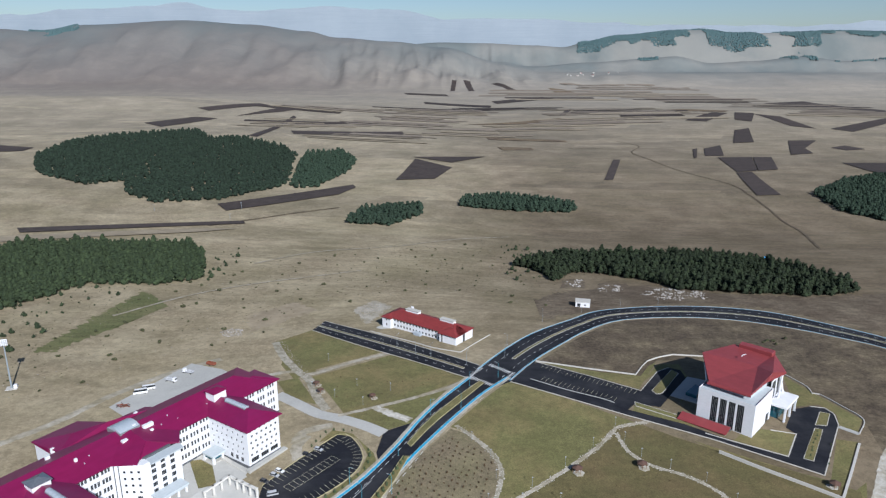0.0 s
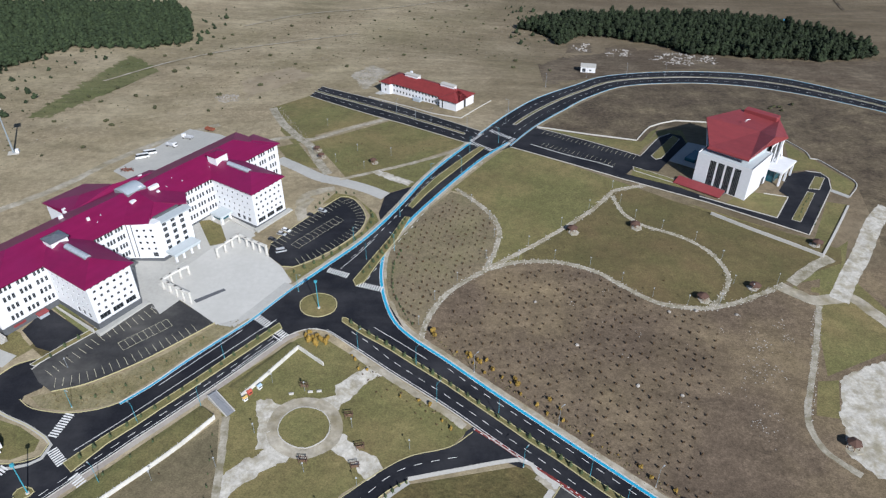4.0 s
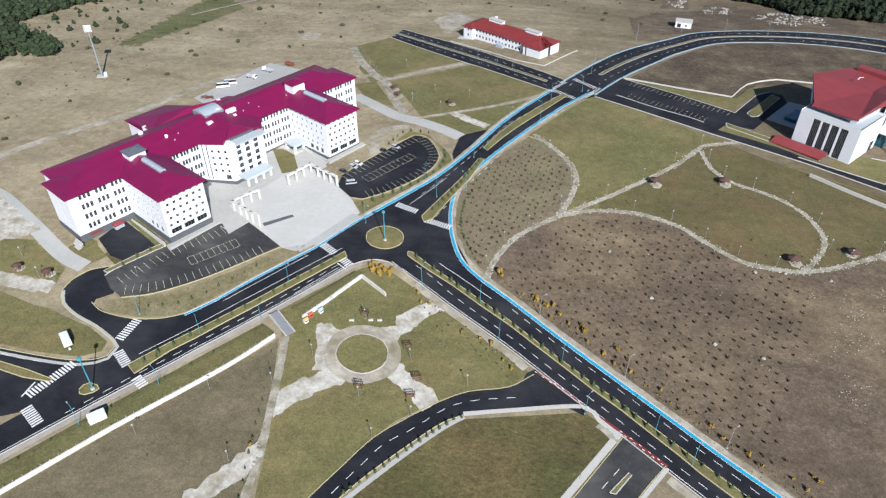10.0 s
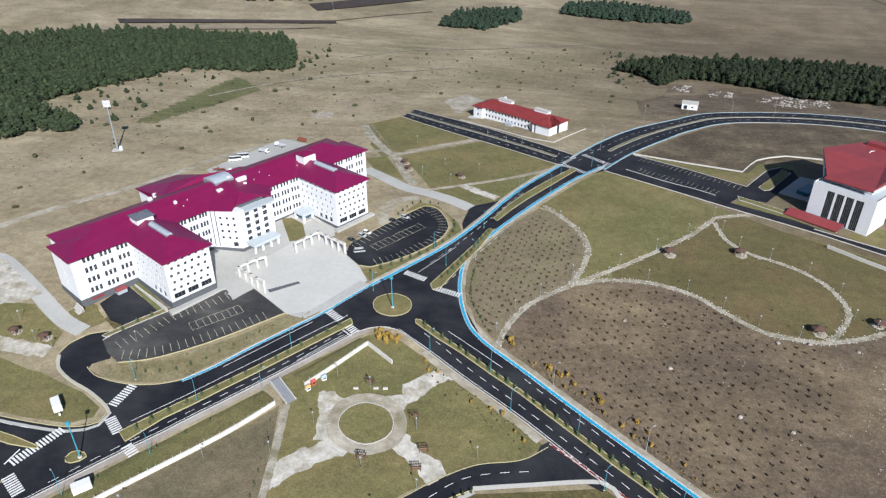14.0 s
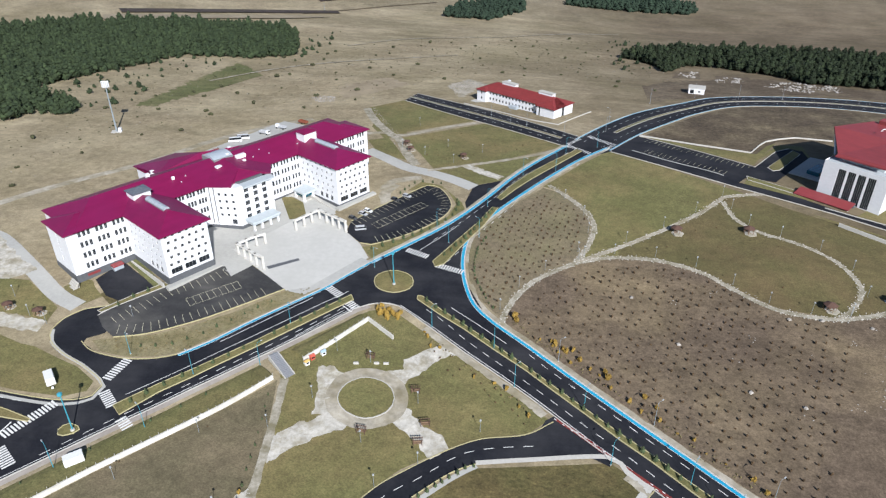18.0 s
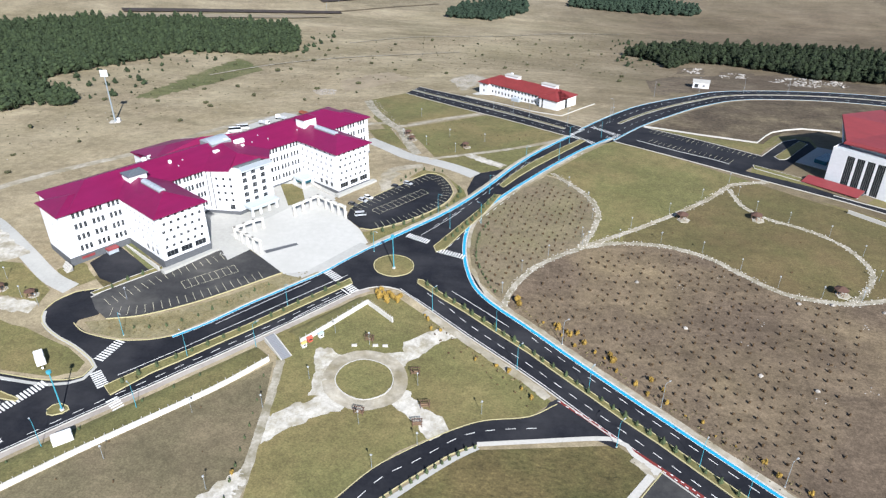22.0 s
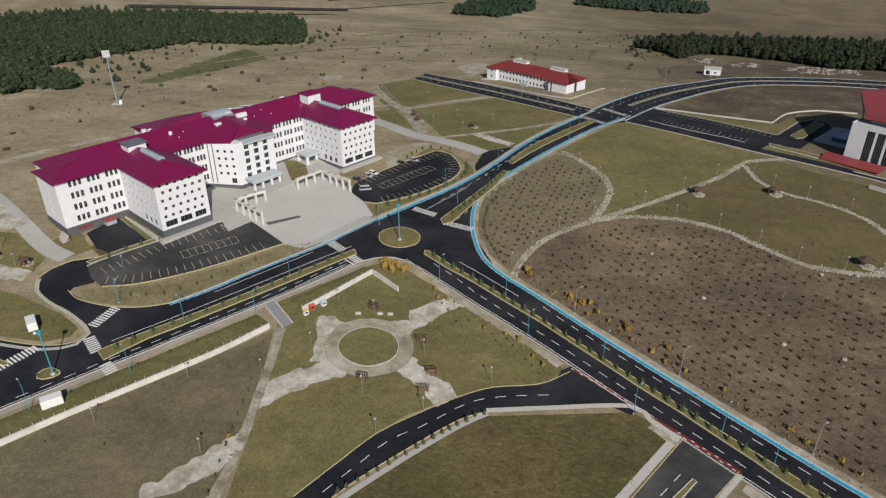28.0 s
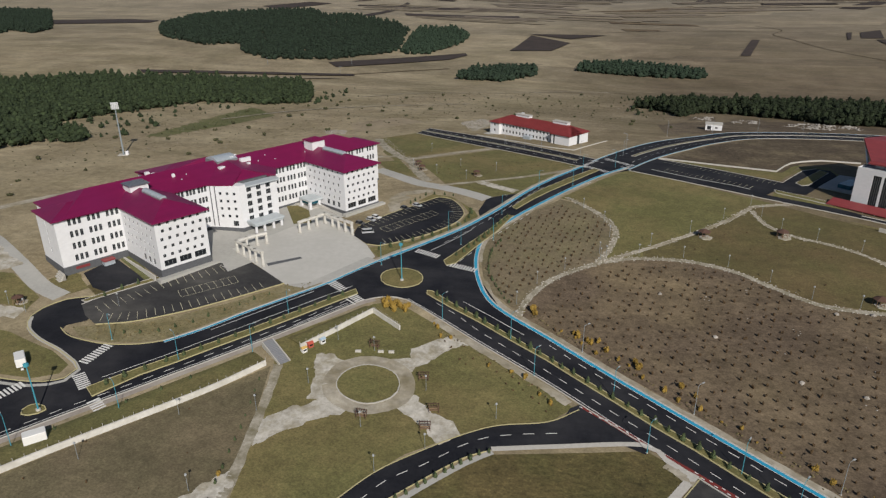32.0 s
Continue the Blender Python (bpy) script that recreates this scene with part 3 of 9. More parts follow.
def far_height(x, y):
    """Low swells among the fields and hills that rise behind them."""
    h = 0.0
    for cx, cy, rx, ry, hh in ((-960, 2350, 520, 330, 46), (-1500, 2100, 420, 330, 34), (-2150, 2250, 600, 400, 55), (900, 2300, 800, 260, 14), (300, 1500, 500, 200, 7), (-500, 1600, 400, 220, 9)):
        h += hh * math.exp(-((x - cx) / rx) ** 2 - ((y - cy) / ry) ** 2)
    if y < 3000:
        return h
    a = x / y
    base = gz(x, y)
    fr = noise.fractal(Vector((x, y, 0)) * 0.0022, 1.0, 2.0, 6)
    gully = abs(noise.noise(Vector((x * 0.006, y * 0.0014, 3.0)))) + 0.5 * abs(noise.noise(Vector((x * 0.014, y * 0.003, 9.0))))
    for table, foot, top, back in ((LEFT_HILL, 3300, 4300, 700), (FRONT_HILLS, 4120, 4330, 160), (BACK_HILLS, 4330, 4620, 300)):
        c = crest(table, a) - base
        if c < 3:
            continue
        k = step((y - foot) / (top - foot)) if y < top else 1 - 0.8 * step((y - top) / back)
        edge = 4 * k * (1 - k)
        h = max(h, k * c + edge * (fr * 48 - gully * 72) * min(1.0, c / 120) * (1.0 if top == 4300 else 0.7))
    return h

def ground_sheet():
    def axis(start, size, end):
        v, s, x = [], size, start
        while x < end:
            s = min(s * 1.05, 48)
            x += s
            v.append(x)
        return v
    ax = [-v for v in axis(330, 6, 3700)][::-1] + [-330 + 6 * i for i in range(111)] + axis(330, 6, 3700)
    ay = [-v for v in axis(0, 6, 1500)][::-1] + [6 * i for i in range(91)] + axis(540, 6, 4930)
    vs = [(x, y, gz(x, y) + far_height(x, y)) for y in ay for x in ax]
    n = len(ax)
    fs = [(j * n + i, j * n + i + 1, (j + 1) * n + i + 1, (j + 1) * n + i) for j in range(len(ay) - 1) for i in range(n - 1)]
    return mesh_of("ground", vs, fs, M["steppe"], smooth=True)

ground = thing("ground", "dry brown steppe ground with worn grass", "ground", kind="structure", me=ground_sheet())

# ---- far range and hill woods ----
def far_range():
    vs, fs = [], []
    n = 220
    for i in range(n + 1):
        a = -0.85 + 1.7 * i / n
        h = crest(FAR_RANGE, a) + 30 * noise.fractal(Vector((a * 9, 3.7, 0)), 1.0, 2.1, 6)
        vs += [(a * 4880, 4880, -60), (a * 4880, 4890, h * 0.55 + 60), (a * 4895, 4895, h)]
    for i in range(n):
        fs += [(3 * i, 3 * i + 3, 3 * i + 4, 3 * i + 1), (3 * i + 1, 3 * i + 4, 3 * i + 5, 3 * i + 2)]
    return thing("backdrop_range", "distant mountain range in hazy pale blue-grey", "mountain range", kind="structure", me=mesh_of("backdrop_range", vs, fs, M["hill_blue"]))
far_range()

def hill_wood(name, label, x0, x1, y0, y1, gap, test, seed):
    """Far hillside wood: many small crowns where the slope carries trees."""
    rg = random.Random(seed)
    ms = Mesher()
    y = y0
    while y < y1:
        x = x0
        while x < x1:
            px, py = x + rg.uniform(-1, 1) * gap * 0.5, y + rg.uniform(-1, 1) * gap * 0.5
            if test(px, py):
                z, r, h = gz(px, py) + far_height(px, py), gap * rg.uniform(0.7, 1.0), rg.uniform(6, 11)
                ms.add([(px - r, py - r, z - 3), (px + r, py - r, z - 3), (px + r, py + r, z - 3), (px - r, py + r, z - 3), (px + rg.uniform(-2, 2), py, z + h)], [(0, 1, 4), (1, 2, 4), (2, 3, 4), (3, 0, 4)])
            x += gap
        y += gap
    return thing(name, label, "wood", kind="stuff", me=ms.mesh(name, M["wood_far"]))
def on_back(x, y):
    c = crest(BACK_HILLS, x / y)
    t = (gz(x, y) + far_height(x, y) - 60) / max(1.0, c - 60)
    n = noise.noise(Vector((x * 0.0032, y * 0.006, 1.5))) + 0.4 * noise.noise(Vector((x * 0.011, y * 0.02, 4.5)))
    return (t > 0.66 and n > -0.12 and 0.19 < x / y) or (0.2 < t <= 0.66 and n > 0.26 and x / y > 0.26)
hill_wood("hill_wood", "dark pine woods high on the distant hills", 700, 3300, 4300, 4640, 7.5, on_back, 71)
def on_left(x, y):
    return noise.noise(Vector((x * 0.008, y * 0.012, 7.5))) > 0.05 - 0.25 * (1 - abs((x / y + 0.545) / 0.035))
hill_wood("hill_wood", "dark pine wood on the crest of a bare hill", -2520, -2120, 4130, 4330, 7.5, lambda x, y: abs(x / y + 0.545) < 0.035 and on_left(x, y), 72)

# ---- roads ----
def two_edge(name, left, right, lift, mat, label, n=60, cross=4):
    l, r = even(spline(left, 2.0), n), even(spline(right, 2.0), n)
    vs, fs = strip(l, r, lift, cross)
    ob = thing(name, label, "road", kind="structure", me=mesh_of(name, vs, fs, mat))
    return ob


SW_N = [(-60.1, 237.5), (-71.2, 221.5), (-78.0, 211.3), (-88.4, 199.1), (-98.1, 187.7), (-107.1, 176.2), (-115.4, 167.5)]
SW_S = [(-46.9, 206.2), (-52.7, 206.9), (-58.0, 205.0), (-61.9, 202.1), (-72.2, 189.6), (-81.9, 178.0), (-89.6, 169.1), (-97.0, 160.6), (-104.1, 152.7), (-110.7, 144.9), (-117.2, 137.7), (-123.3, 130.7), (-134.6, 117.2), (-144.9, 104.7), (-156.2, 91.3)]
SE_N = [(-21.3, 268.5), (-25.1, 258.9), (-26.1, 248.2), (-25.4, 236.3), (-22.8, 223.8), (-18.2, 212.4), (-10.6, 203.8), (2.0, 193.5), (22.1, 176.2), (40.8, 160.4), (57.5, 146.2), (72.5, 133.3), (83.4, 124.3)] + [(107.0, 104.2), (131.0, 83.4)]
SE_S = [(-53.8, 206.8), (-46.9, 206.2), (-34.1, 197.0), (-19.7, 185.9), (2.3, 169.6), (21.8, 153.3), (32.6, 144.7), (44.1, 134.8), (60.5, 120.7)] + [(77.0, 106.4), (101.0, 85.6)]
NE_N = [(-63.9, 232.1), (-52.0, 247.4), (-39.2, 264.3), (-30.4, 278.9), (-21.3, 296.8), (-11.4, 318.7), (-0.5, 338.7), (16.1, 364.6)]
NE_S = [(-25.7, 238.3), (-26.1, 248.2), (-25.1, 258.9), (-21.3, 268.5), (-12.1, 286.5), (-2.0, 303.7), (8.8, 321.2), (23.6, 343.6), (39.7, 363.6)]
NEF_N = [(21.4, 375.0), (42.5, 408.4), (64.3, 437.6)] + [(95.2, 467.7), (121.5, 491.3), (164.8, 504.3), (209.7, 504.7), (248.9, 492.6), (279.2, 467.4), (308.3, 435.6), (330.3, 395.2)]
NEF_S = [(40.4, 359.7), (58.4, 387.5), (80.2, 415.2)] + [(102.4, 442.1), (132.7, 466.9), (177.4, 475.5), (217.5, 469.9), (251.3, 453.4), (279.5, 431.9), (296.0, 416.1), (318.0, 378.4)]
NW_N = [(23.7, 379.9), (5.8, 394.6), (-12.3, 408.7), (-31.6, 424.0), (-51.9, 438.3), (-73.1, 452.4)] + [(-85.2, 461.0)]
NW_S = [(18.2, 361.3), (-1.1, 375.3), (-22.5, 390.8), (-45.2, 406.6), (-69.5, 425.0)] + [(-90.8, 442.2)]

road_sw = two_edge("road", [(-63.9, 232.1), (-78.0, 211.3), (-98.1, 187.7), (-114.5, 167.9), (-126.0, 153.8), (-129.8, 143.1), (-137.6, 132.3), (-151.1, 114.3), (-162.6, 100.0)], SW_S[2:], 0.05, M["asphalt"], "new black asphalt dual carriageway beside the campus")
road_se = two_edge("road", SE_N[4:], SE_S[1:], 0.055, M["asphalt"], "new black asphalt dual carriageway beside a bare field", 80)
road_ne = two_edge("road", NE_N, NE_S, 0.06, M["asphalt"], "new black asphalt dual carriageway climbing to a crossing", 80)
road_far = two_edge("road", NEF_N, NEF_S, 0.065, M["asphalt"], "curved dual carriageway bending behind the campus", 110)
road_nw = two_edge("road", NW_N, NW_S, 0.07, M["asphalt"], "short dual carriageway in front of a long low house", 50)
junction = patch("road", [(-65.9, 229.9), (-52.0, 247.4), (-37.9, 254.8), (-26.1, 248.2), (-25.4, 236.3), (-22.8, 223.8), (-15.6, 209.5), (-34.1, 197.0), (-46.9, 206.2), (-52.7, 206.9), (-58.0, 205.0), (-65.5, 198.3), (-77.9, 210.6)], 0.075, M["asphalt"], "black asphalt roundabout junction", "road")
cross_ne = patch("road", [(12.2, 360.0), (21.4, 375.0), (30.3, 384.9), (50.9, 381.5), (59.2, 387.5), (53.2, 371.0), (40.2, 358.3), (28.2, 349.2)], 0.08, M["asphalt"], "black asphalt road crossing", "road")
west_loop = patch("road", [(-151.4, 187.7), (-159.6, 183.8), (-163.5, 177.8), (-164.0, 171.5), (-160.9, 166.2), (-154.0, 161.6), (-144.4, 157.5), (-134.9, 152.5), (-132.1, 149.8), (-132.8, 145.1), (-140.9, 141.8), (-156.9, 141.7), (-182.6, 143.6), (-161.3, 113.2), (-144.4, 121.2), (-131.8, 128.7), (-120.5, 144.6), (-112.9, 164.0), (-114.5, 167.9), (-121.5, 164.5), (-131.1, 162.5), (-142.2, 163.4), (-149.5, 167.1), (-149.7, 169.4), (-145.0, 173.1), (-145.5, 180.7)], 0.062, M["asphalt"], "black asphalt side road curving up to the car park", "road")
south_road = two_edge("road", [(-56.5, 96.0), (-51.9, 104.9), (-45.3, 115.4), (-37.5, 127.3), (-28.3, 136.1), (-18.5, 144.1), (-9.7, 149.3), (3.1, 153.0), (11.4, 159.4)], [(-47.5, 98.2), (-43.1, 106.2), (-36.7, 114.7), (-26.7, 126.0), (-17.4, 135.6), (-10.7, 139.8), (3.6, 144.1), (27.3, 149.5)], 0.068, M["asphalt"], "narrow black asphalt park road with a curve")
drive = two_edge("road", [(13.0, 100.0), (25.3, 117.8), (40.2, 139.4)], [(33.0, 104.0), (43.9, 119.9), (51.9, 130.3)], 0.06, M["asphalt_old"], "dusty grey asphalt side drive")
stub = patch("road", [(-31.4, 287.9), (-29.2, 305.8), (-14.1, 314.8), (-18.6, 298.8), (-28.8, 276.8)], 0.04, M["asphalt"], "black asphalt slip road mouth", "road")

mouth = patch("road", [(9.0, 159.6), (12.1, 162.0), (20.8, 155.1), (29.5, 148.1), (27.8, 144.9), (22.8, 147.2), (12.7, 146.2), (8.4, 147.9), (6.6, 153.5)], 0.085, M["asphalt"], "dusty asphalt mouth of the park road", "road")
# ---- car parks and paved areas ----
lot_west = patch("car_park", [(-152.8, 181.7), (-146.2, 193.6), (-137.0, 204.3), (-122.2, 218.0), (-110.8, 221.8), (-91.8, 208.5), (-108.8, 192.0), (-118.8, 183.4), (-130.8, 175.4), (-141.1, 171.7), (-147.5, 175.8)], 0.085, M["asphalt_old"], "dusty dark asphalt car park with white stalls", "car park")
lot_oval = patch("car_park", [(-79.3, 252.5), (-79.7, 261.7), (-70.8, 276.3), (-62.2, 288.7), (-51.9, 302.7), (-45.2, 300.7), (-39.8, 292.0), (-37.3, 284.0), (-38.6, 275.3), (-44.5, 264.9), (-55.5, 252.8), (-66.7, 244.6), (-71.3, 245.1)], 0.085, M["asphalt"], "dark asphalt oval car park with white stalls", "car park")
court = patch("service_yard", [(-165.8, 201.5), (-161.7, 214.9), (-140.7, 200.9), (-148.8, 190.4), (-156.2, 192.7)], 0.06, M["asphalt"], "black asphalt service yard beside the building", "yard")
lot_hall = patch("car_park", [(58.8, 384.9), (86.4, 366.6), (113.2, 347.5), (130.0, 372.4), (138.6, 378.4), (144.6, 375.3), (144.5, 363.5), (126.3, 339.7), (118.8, 329.4), (105.7, 333.0), (100.6, 326.8), (126.6, 312.6), (145.1, 297.8), (166.9, 285.5), (180.2, 304.7), (177.5, 310.5), (190.6, 329.0), (201.5, 332.6), (208.7, 331.0), (210.5, 324.9), (206.7, 313.7), (177.0, 271.5), (164.3, 280.2), (136.0, 299.2), (97.0, 322.0), (40.2, 358.3), (49.8, 371.0)], 0.05, M["asphalt"], "black asphalt car park and drive round the hall", "car park")
plaza = patch("plaza", [(-110.0, 221.6), (-91.0, 207.5), (-81.7, 211.8), (-79.4, 216.5), (-65.2, 234.6), (-71.2, 244.3), (-79.3, 252.5), (-80.1, 257.8), (-90.1, 265.7), (-102.8, 262.8), (-111.2, 247.4), (-122.1, 230.7)], 0.12, M["plaza"], "pale stone plaza in front of the entrance", "plaza")
forecourt = patch("pavement", [(-137.2, 244.3), (-127.6, 227.5), (-115.3, 212.5), (-109.9, 221.1), (-116.8, 227.9), (-111.1, 245.2), (-99.4, 253.9), (-88.2, 267.4), (-98.2, 281.2), (-112.6, 288.4), (-118.1, 268.6), (-123.6, 248.9), (-133.5, 249.3)], 0.10, M["paving"], "grey paved forecourt along the building", "pavement")
court_paving = patch("pavement", [(-147.2, 233.4), (-124.4, 218.4), (-116.0, 214.5), (-109.9, 221.1), (-102.8, 262.8), (-90.1, 265.7), (-88.3, 272.9), (-111.1, 288.0), (-120.1, 274.3), (-138.7, 246.3)], 0.085, M["paving"], "grey paved court between the building's wings", "pavement")
apron = patch("pavement", [(-91.0, 207.5), (-82.3, 214.1), (-78.3, 212.4), (-83.6, 206.3)] , 0.11, M["paving"], "grey paved strip by the road", "pavement")
ramp = patch("pavement", [(-82.8, 211.6), (-68.1, 234.2), (-64.0, 232.5), (-78.0, 211.3)], 0.13, M["paving"], "sloping grey paved edge of the plaza", "pavement")
rear_yard = patch("pavement", [(-179.0, 327.2), (-155.3, 384.9), (-133.8, 376.6), (-118.7, 364.6), (-130.1, 345.6), (-147.7, 321.6), (-163.5, 314.9)], 0.05, M["paving"], "grey concrete yard behind the building", "pavement")

# ---- lawns and bare plots ----
lawns = []
def lawn(outline, label="olive mown grass", mat="lawn", lift=0.03):
    lawns.append(patch("lawn", outline, lift, M[mat], label, "lawn"))
lawn([(4.8, 310.2), (23.6, 338.2), (39.5, 359.8), (52.8, 350.5), (76.1, 333.5), (96.2, 318.1), (117.0, 301.8), (136.7, 288.7), (163.7, 275.0), (188.2, 259.7), (184.0, 249.9), (150.6, 236.7), (128.5, 226.2), (110.6, 222.6), (94.1, 226.1), (82.5, 235.0), (70.2, 245.9), (54.2, 252.5), (37.3, 252.9), (19.0, 245.9), (25.2, 261.5), (28.6, 279.7), (23.0, 292.1), (13.3, 305.6)], "olive mown grass of the hillside park")
lawn([(-62.5, 195.5), (-57.0, 201.4), (-52.5, 203.2), (-47.4, 202.6), (-36.0, 194.3), (-21.7, 185.5), (-4.0, 173.1), (10.0, 159.9), (4.0, 153.6), (-9.7, 149.5), (-18.6, 144.6), (-31.8, 134.4), (-40.4, 123.9), (-50.2, 108.2), (-56.5, 96.0), (-65.7, 94.6), (-70.3, 128.5), (-76.9, 161.7), (-80.8, 170.0), (-82.5, 174.0), (-72.0, 186.0)], "olive grass round the small garden circle")
lawn([(-78.2, 162.0), (-73.3, 137.9), (-71.0, 117.2), (-70.0, 102.2), (-74.8, 93.3), (-131.7, 84.6), (-137.0, 92.8), (-116.7, 117.8), (-91.5, 145.8)], "dry olive grass plot below the white wall", "dry_grass")
lawn([(37.2, 252.9), (54.1, 252.4), (70.1, 245.8), (82.1, 234.8), (93.8, 226.0), (110.4, 222.8), (128.5, 226.3), (150.6, 236.8), (183.0, 250.4), (187.0, 259.9), (163.7, 274.8), (136.7, 288.5), (117.0, 301.6), (104.0, 312.0), (92.2, 310.5), (87.5, 306.1), (76.1, 292.3), (56.1, 273.9), (37.6, 258.9)], "brown-olive mown grass inside the path loops", "lawn_brown", 0.037)
lawn([(-112.5, 419.6), (-91.3, 441.6), (-86.2, 445.8), (-34.2, 404.5), (-78.5, 374.5), (-92.2, 391.1)])
lawn([(-76.8, 366.0), (-30.2, 398.2), (19.3, 369.0), (11.4, 359.5), (-18.8, 338.6), (-52.0, 323.0), (-65.2, 347.4)])
lawn([(-51.7, 321.1), (-18.6, 336.6), (3.7, 350.5), (-6.2, 330.1), (-14.1, 314.8), (-30.6, 305.6), (-50.6, 313.7)])
lawn([(-96.1, 359.3), (-84.9, 365.0), (-68.0, 332.4), (-84.3, 338.8)], "green grass beside a track")
lawn([(-10.5, 138.3), (28.1, 146.3), (38.4, 138.7), (22.3, 115.5), (13.6, 102.7), (-46.4, 94.2), (-41.5, 106.4), (-34.9, 114.7), (-24.8, 125.2), (-15.5, 134.8)], "rough olive grass below the park road", "tuft")
lawn([(-204.7, 196.3), (-190.5, 196.8), (-169.5, 183.2), (-168.5, 175.4), (-178.4, 176.9), (-192.6, 177.7)])
lawn([(-205.0, 169.3), (-186.1, 167.9), (-170.0, 163.2), (-164.3, 162.7), (-153.6, 158.9), (-144.7, 156.2), (-135.8, 151.0), (-135.6, 146.7), (-141.7, 143.2), (-157.7, 143.1), (-188.5, 146.2)], "olive grass plot with a white trailer")
lawn([(-147.3, 169.0), (-138.0, 172.2), (-128.5, 175.2), (-116.4, 182.9), (-104.5, 192.7), (-91.0, 207.5), (-80.8, 212.7), (-81.0, 209.1), (-98.6, 188.8), (-114.8, 168.7), (-121.9, 165.3), (-131.5, 163.3), (-141.6, 164.4)], "tan dry grass bank between car park and road", "dry_bank")
lawn([(-69.9, 242.0), (-52.9, 252.4), (-37.8, 273.1), (-35.3, 285.8), (-41.1, 298.4), (-50.8, 305.7), (-60.6, 295.6), (-55.4, 306.8), (-44.8, 303.6), (-32.8, 287.7), (-30.7, 281.5), (-39.4, 265.7), (-52.1, 248.2), (-63.0, 233.4)], "grass verge round the oval car park")
lawn([(125.4, 298.2), (145.8, 285.5), (162.2, 275.3), (175.3, 268.8), (176.9, 263.2), (164.4, 268.6), (135.4, 288.2)])
lawn([(161.4, 309.3), (168.6, 308.0), (180.2, 304.7), (166.9, 285.5), (145.1, 297.8), (152.4, 304.7)], "olive lawn beside the hall")
lawn([(204.6, 370.4), (213.7, 341.7), (222.5, 319.5), (212.4, 306.4), (204.9, 310.6), (211.6, 323.8), (207.3, 334.8), (193.5, 332.2)], "olive lawn behind the hall")
lawn([(198.4, 300.6), (207.8, 298.2), (180.6, 262.3), (177.1, 266.6)])
lawn([(105.4, 331.7), (133.1, 314.3), (128.0, 307.1), (102.0, 323.8)])
lawn([(112.8, 353.0), (134.0, 383.3), (147.1, 383.8), (145.0, 353.9), (130.8, 333.3), (143.8, 361.2), (140.3, 378.4), (130.0, 372.4)])
lawn([(61.7, 384.9), (94.1, 371.4), (118.4, 366.5), (127.0, 380.4), (133.9, 386.8), (112.7, 349.5), (86.5, 367.4)])
lawn([(170.1, 243.1), (179.6, 249.8), (183.7, 235.5), (187.8, 220.2), (201.9, 191.1), (187.3, 188.5), (175.5, 195.8), (147.7, 184.4), (156.0, 213.2)], lift=0.035)
lawn([(143.0, 182.0), (151.1, 182.4), (143.7, 164.9), (135.9, 166.5)], lift=0.036)
lawn([(-118.2, 278.5), (-108.9, 280.8), (-100.1, 261.4), (-107.2, 258.5)], "grass bed beside the entrance forecourt", lift=0.14)
lawn([(152.8, 233.1), (169.9, 250.0), (193.4, 266.8), (175.8, 234.8), (168.5, 229.4)])
lawn([(-102.8, 415.0), (-80.0, 393.4), (-75.7, 371.5), (-86.9, 362.7), (-99.0, 382.7)])
lawn([(-94.7, 134.6), (-85.2, 150.2), (-80.0, 158.6), (-75.0, 139.9), (-71.7, 119.1), (-78.1, 110.4)], "dry olive grass by the path", "dry_grass", 0.04)
lawn([(-175.0, 195.0), (-170.4, 201.4), (-166.2, 200.6), (-163.4, 197.2), (-157.3, 192.1), (-160.8, 187.6), (-163.2, 184.6)], "olive grass beside the service yard", lift=0.045)
lawn([(-159.1, 220.1), (-138.4, 202.8), (-141.2, 200.9), (-161.5, 215.8)], "green planted bed along the plinth", "green_strip", 0.062)
lawns.append(patch("lawn", [(-263.8, 401.8), (-261.3, 438.0), (-249.9, 537.7), (-215.8, 500.4), (-231.4, 449.8), (-241.1, 427.6), (-251.3, 402.0)], 0.03, M["green_strip"], "green rough grass strip on the steppe", "lawn", ragged=5.0))
lawns.append(patch("bare_field", [(-146.4, 474.2), (-115.8, 508.7), (-94.7, 486.7), (-133.5, 438.9)], 0.03, M["bare_tan"], "smooth tan earth plot on the steppe", "field", ragged=4.0))
# Thin flat strip in dark grey, laid diagonally on the plaza.
patch("plaza_strip", [(-104.0, 221.4), (-102.5, 219.7), (-92.2, 227.9), (-93.4, 229.2)], 0.135, M["grey"], "dark grey diagonal strip on the plaza", "paving strip")
lawn([(-151.4, 209.3), (-138.6, 202.7), (-146.6, 194.5), (-151.4, 187.7), (-158.9, 193.3), (-155.6, 200.6)], "planted bank beside the yard", "tuft", 0.05)
field_plot = patch("bare_field", [(-7.2, 202.8), (-3.8, 218.0), (4.8, 232.6), (19.0, 244.7), (37.2, 251.3), (54.1, 251.0), (70.0, 244.0), (82.0, 232.9), (93.8, 224.4), (110.3, 221.3), (125.8, 224.1), (150.0, 235.0), (205.2, 248.7), (163.7, 128.7), (135.5, 84.8), (109.5, 107.0), (86.4, 125.6), (73.1, 136.3), (57.9, 149.0), (41.0, 163.6), (22.1, 179.4), (3.0, 195.1)], 0.03, M["field"], "bare brown field planted with rows of saplings", "field")
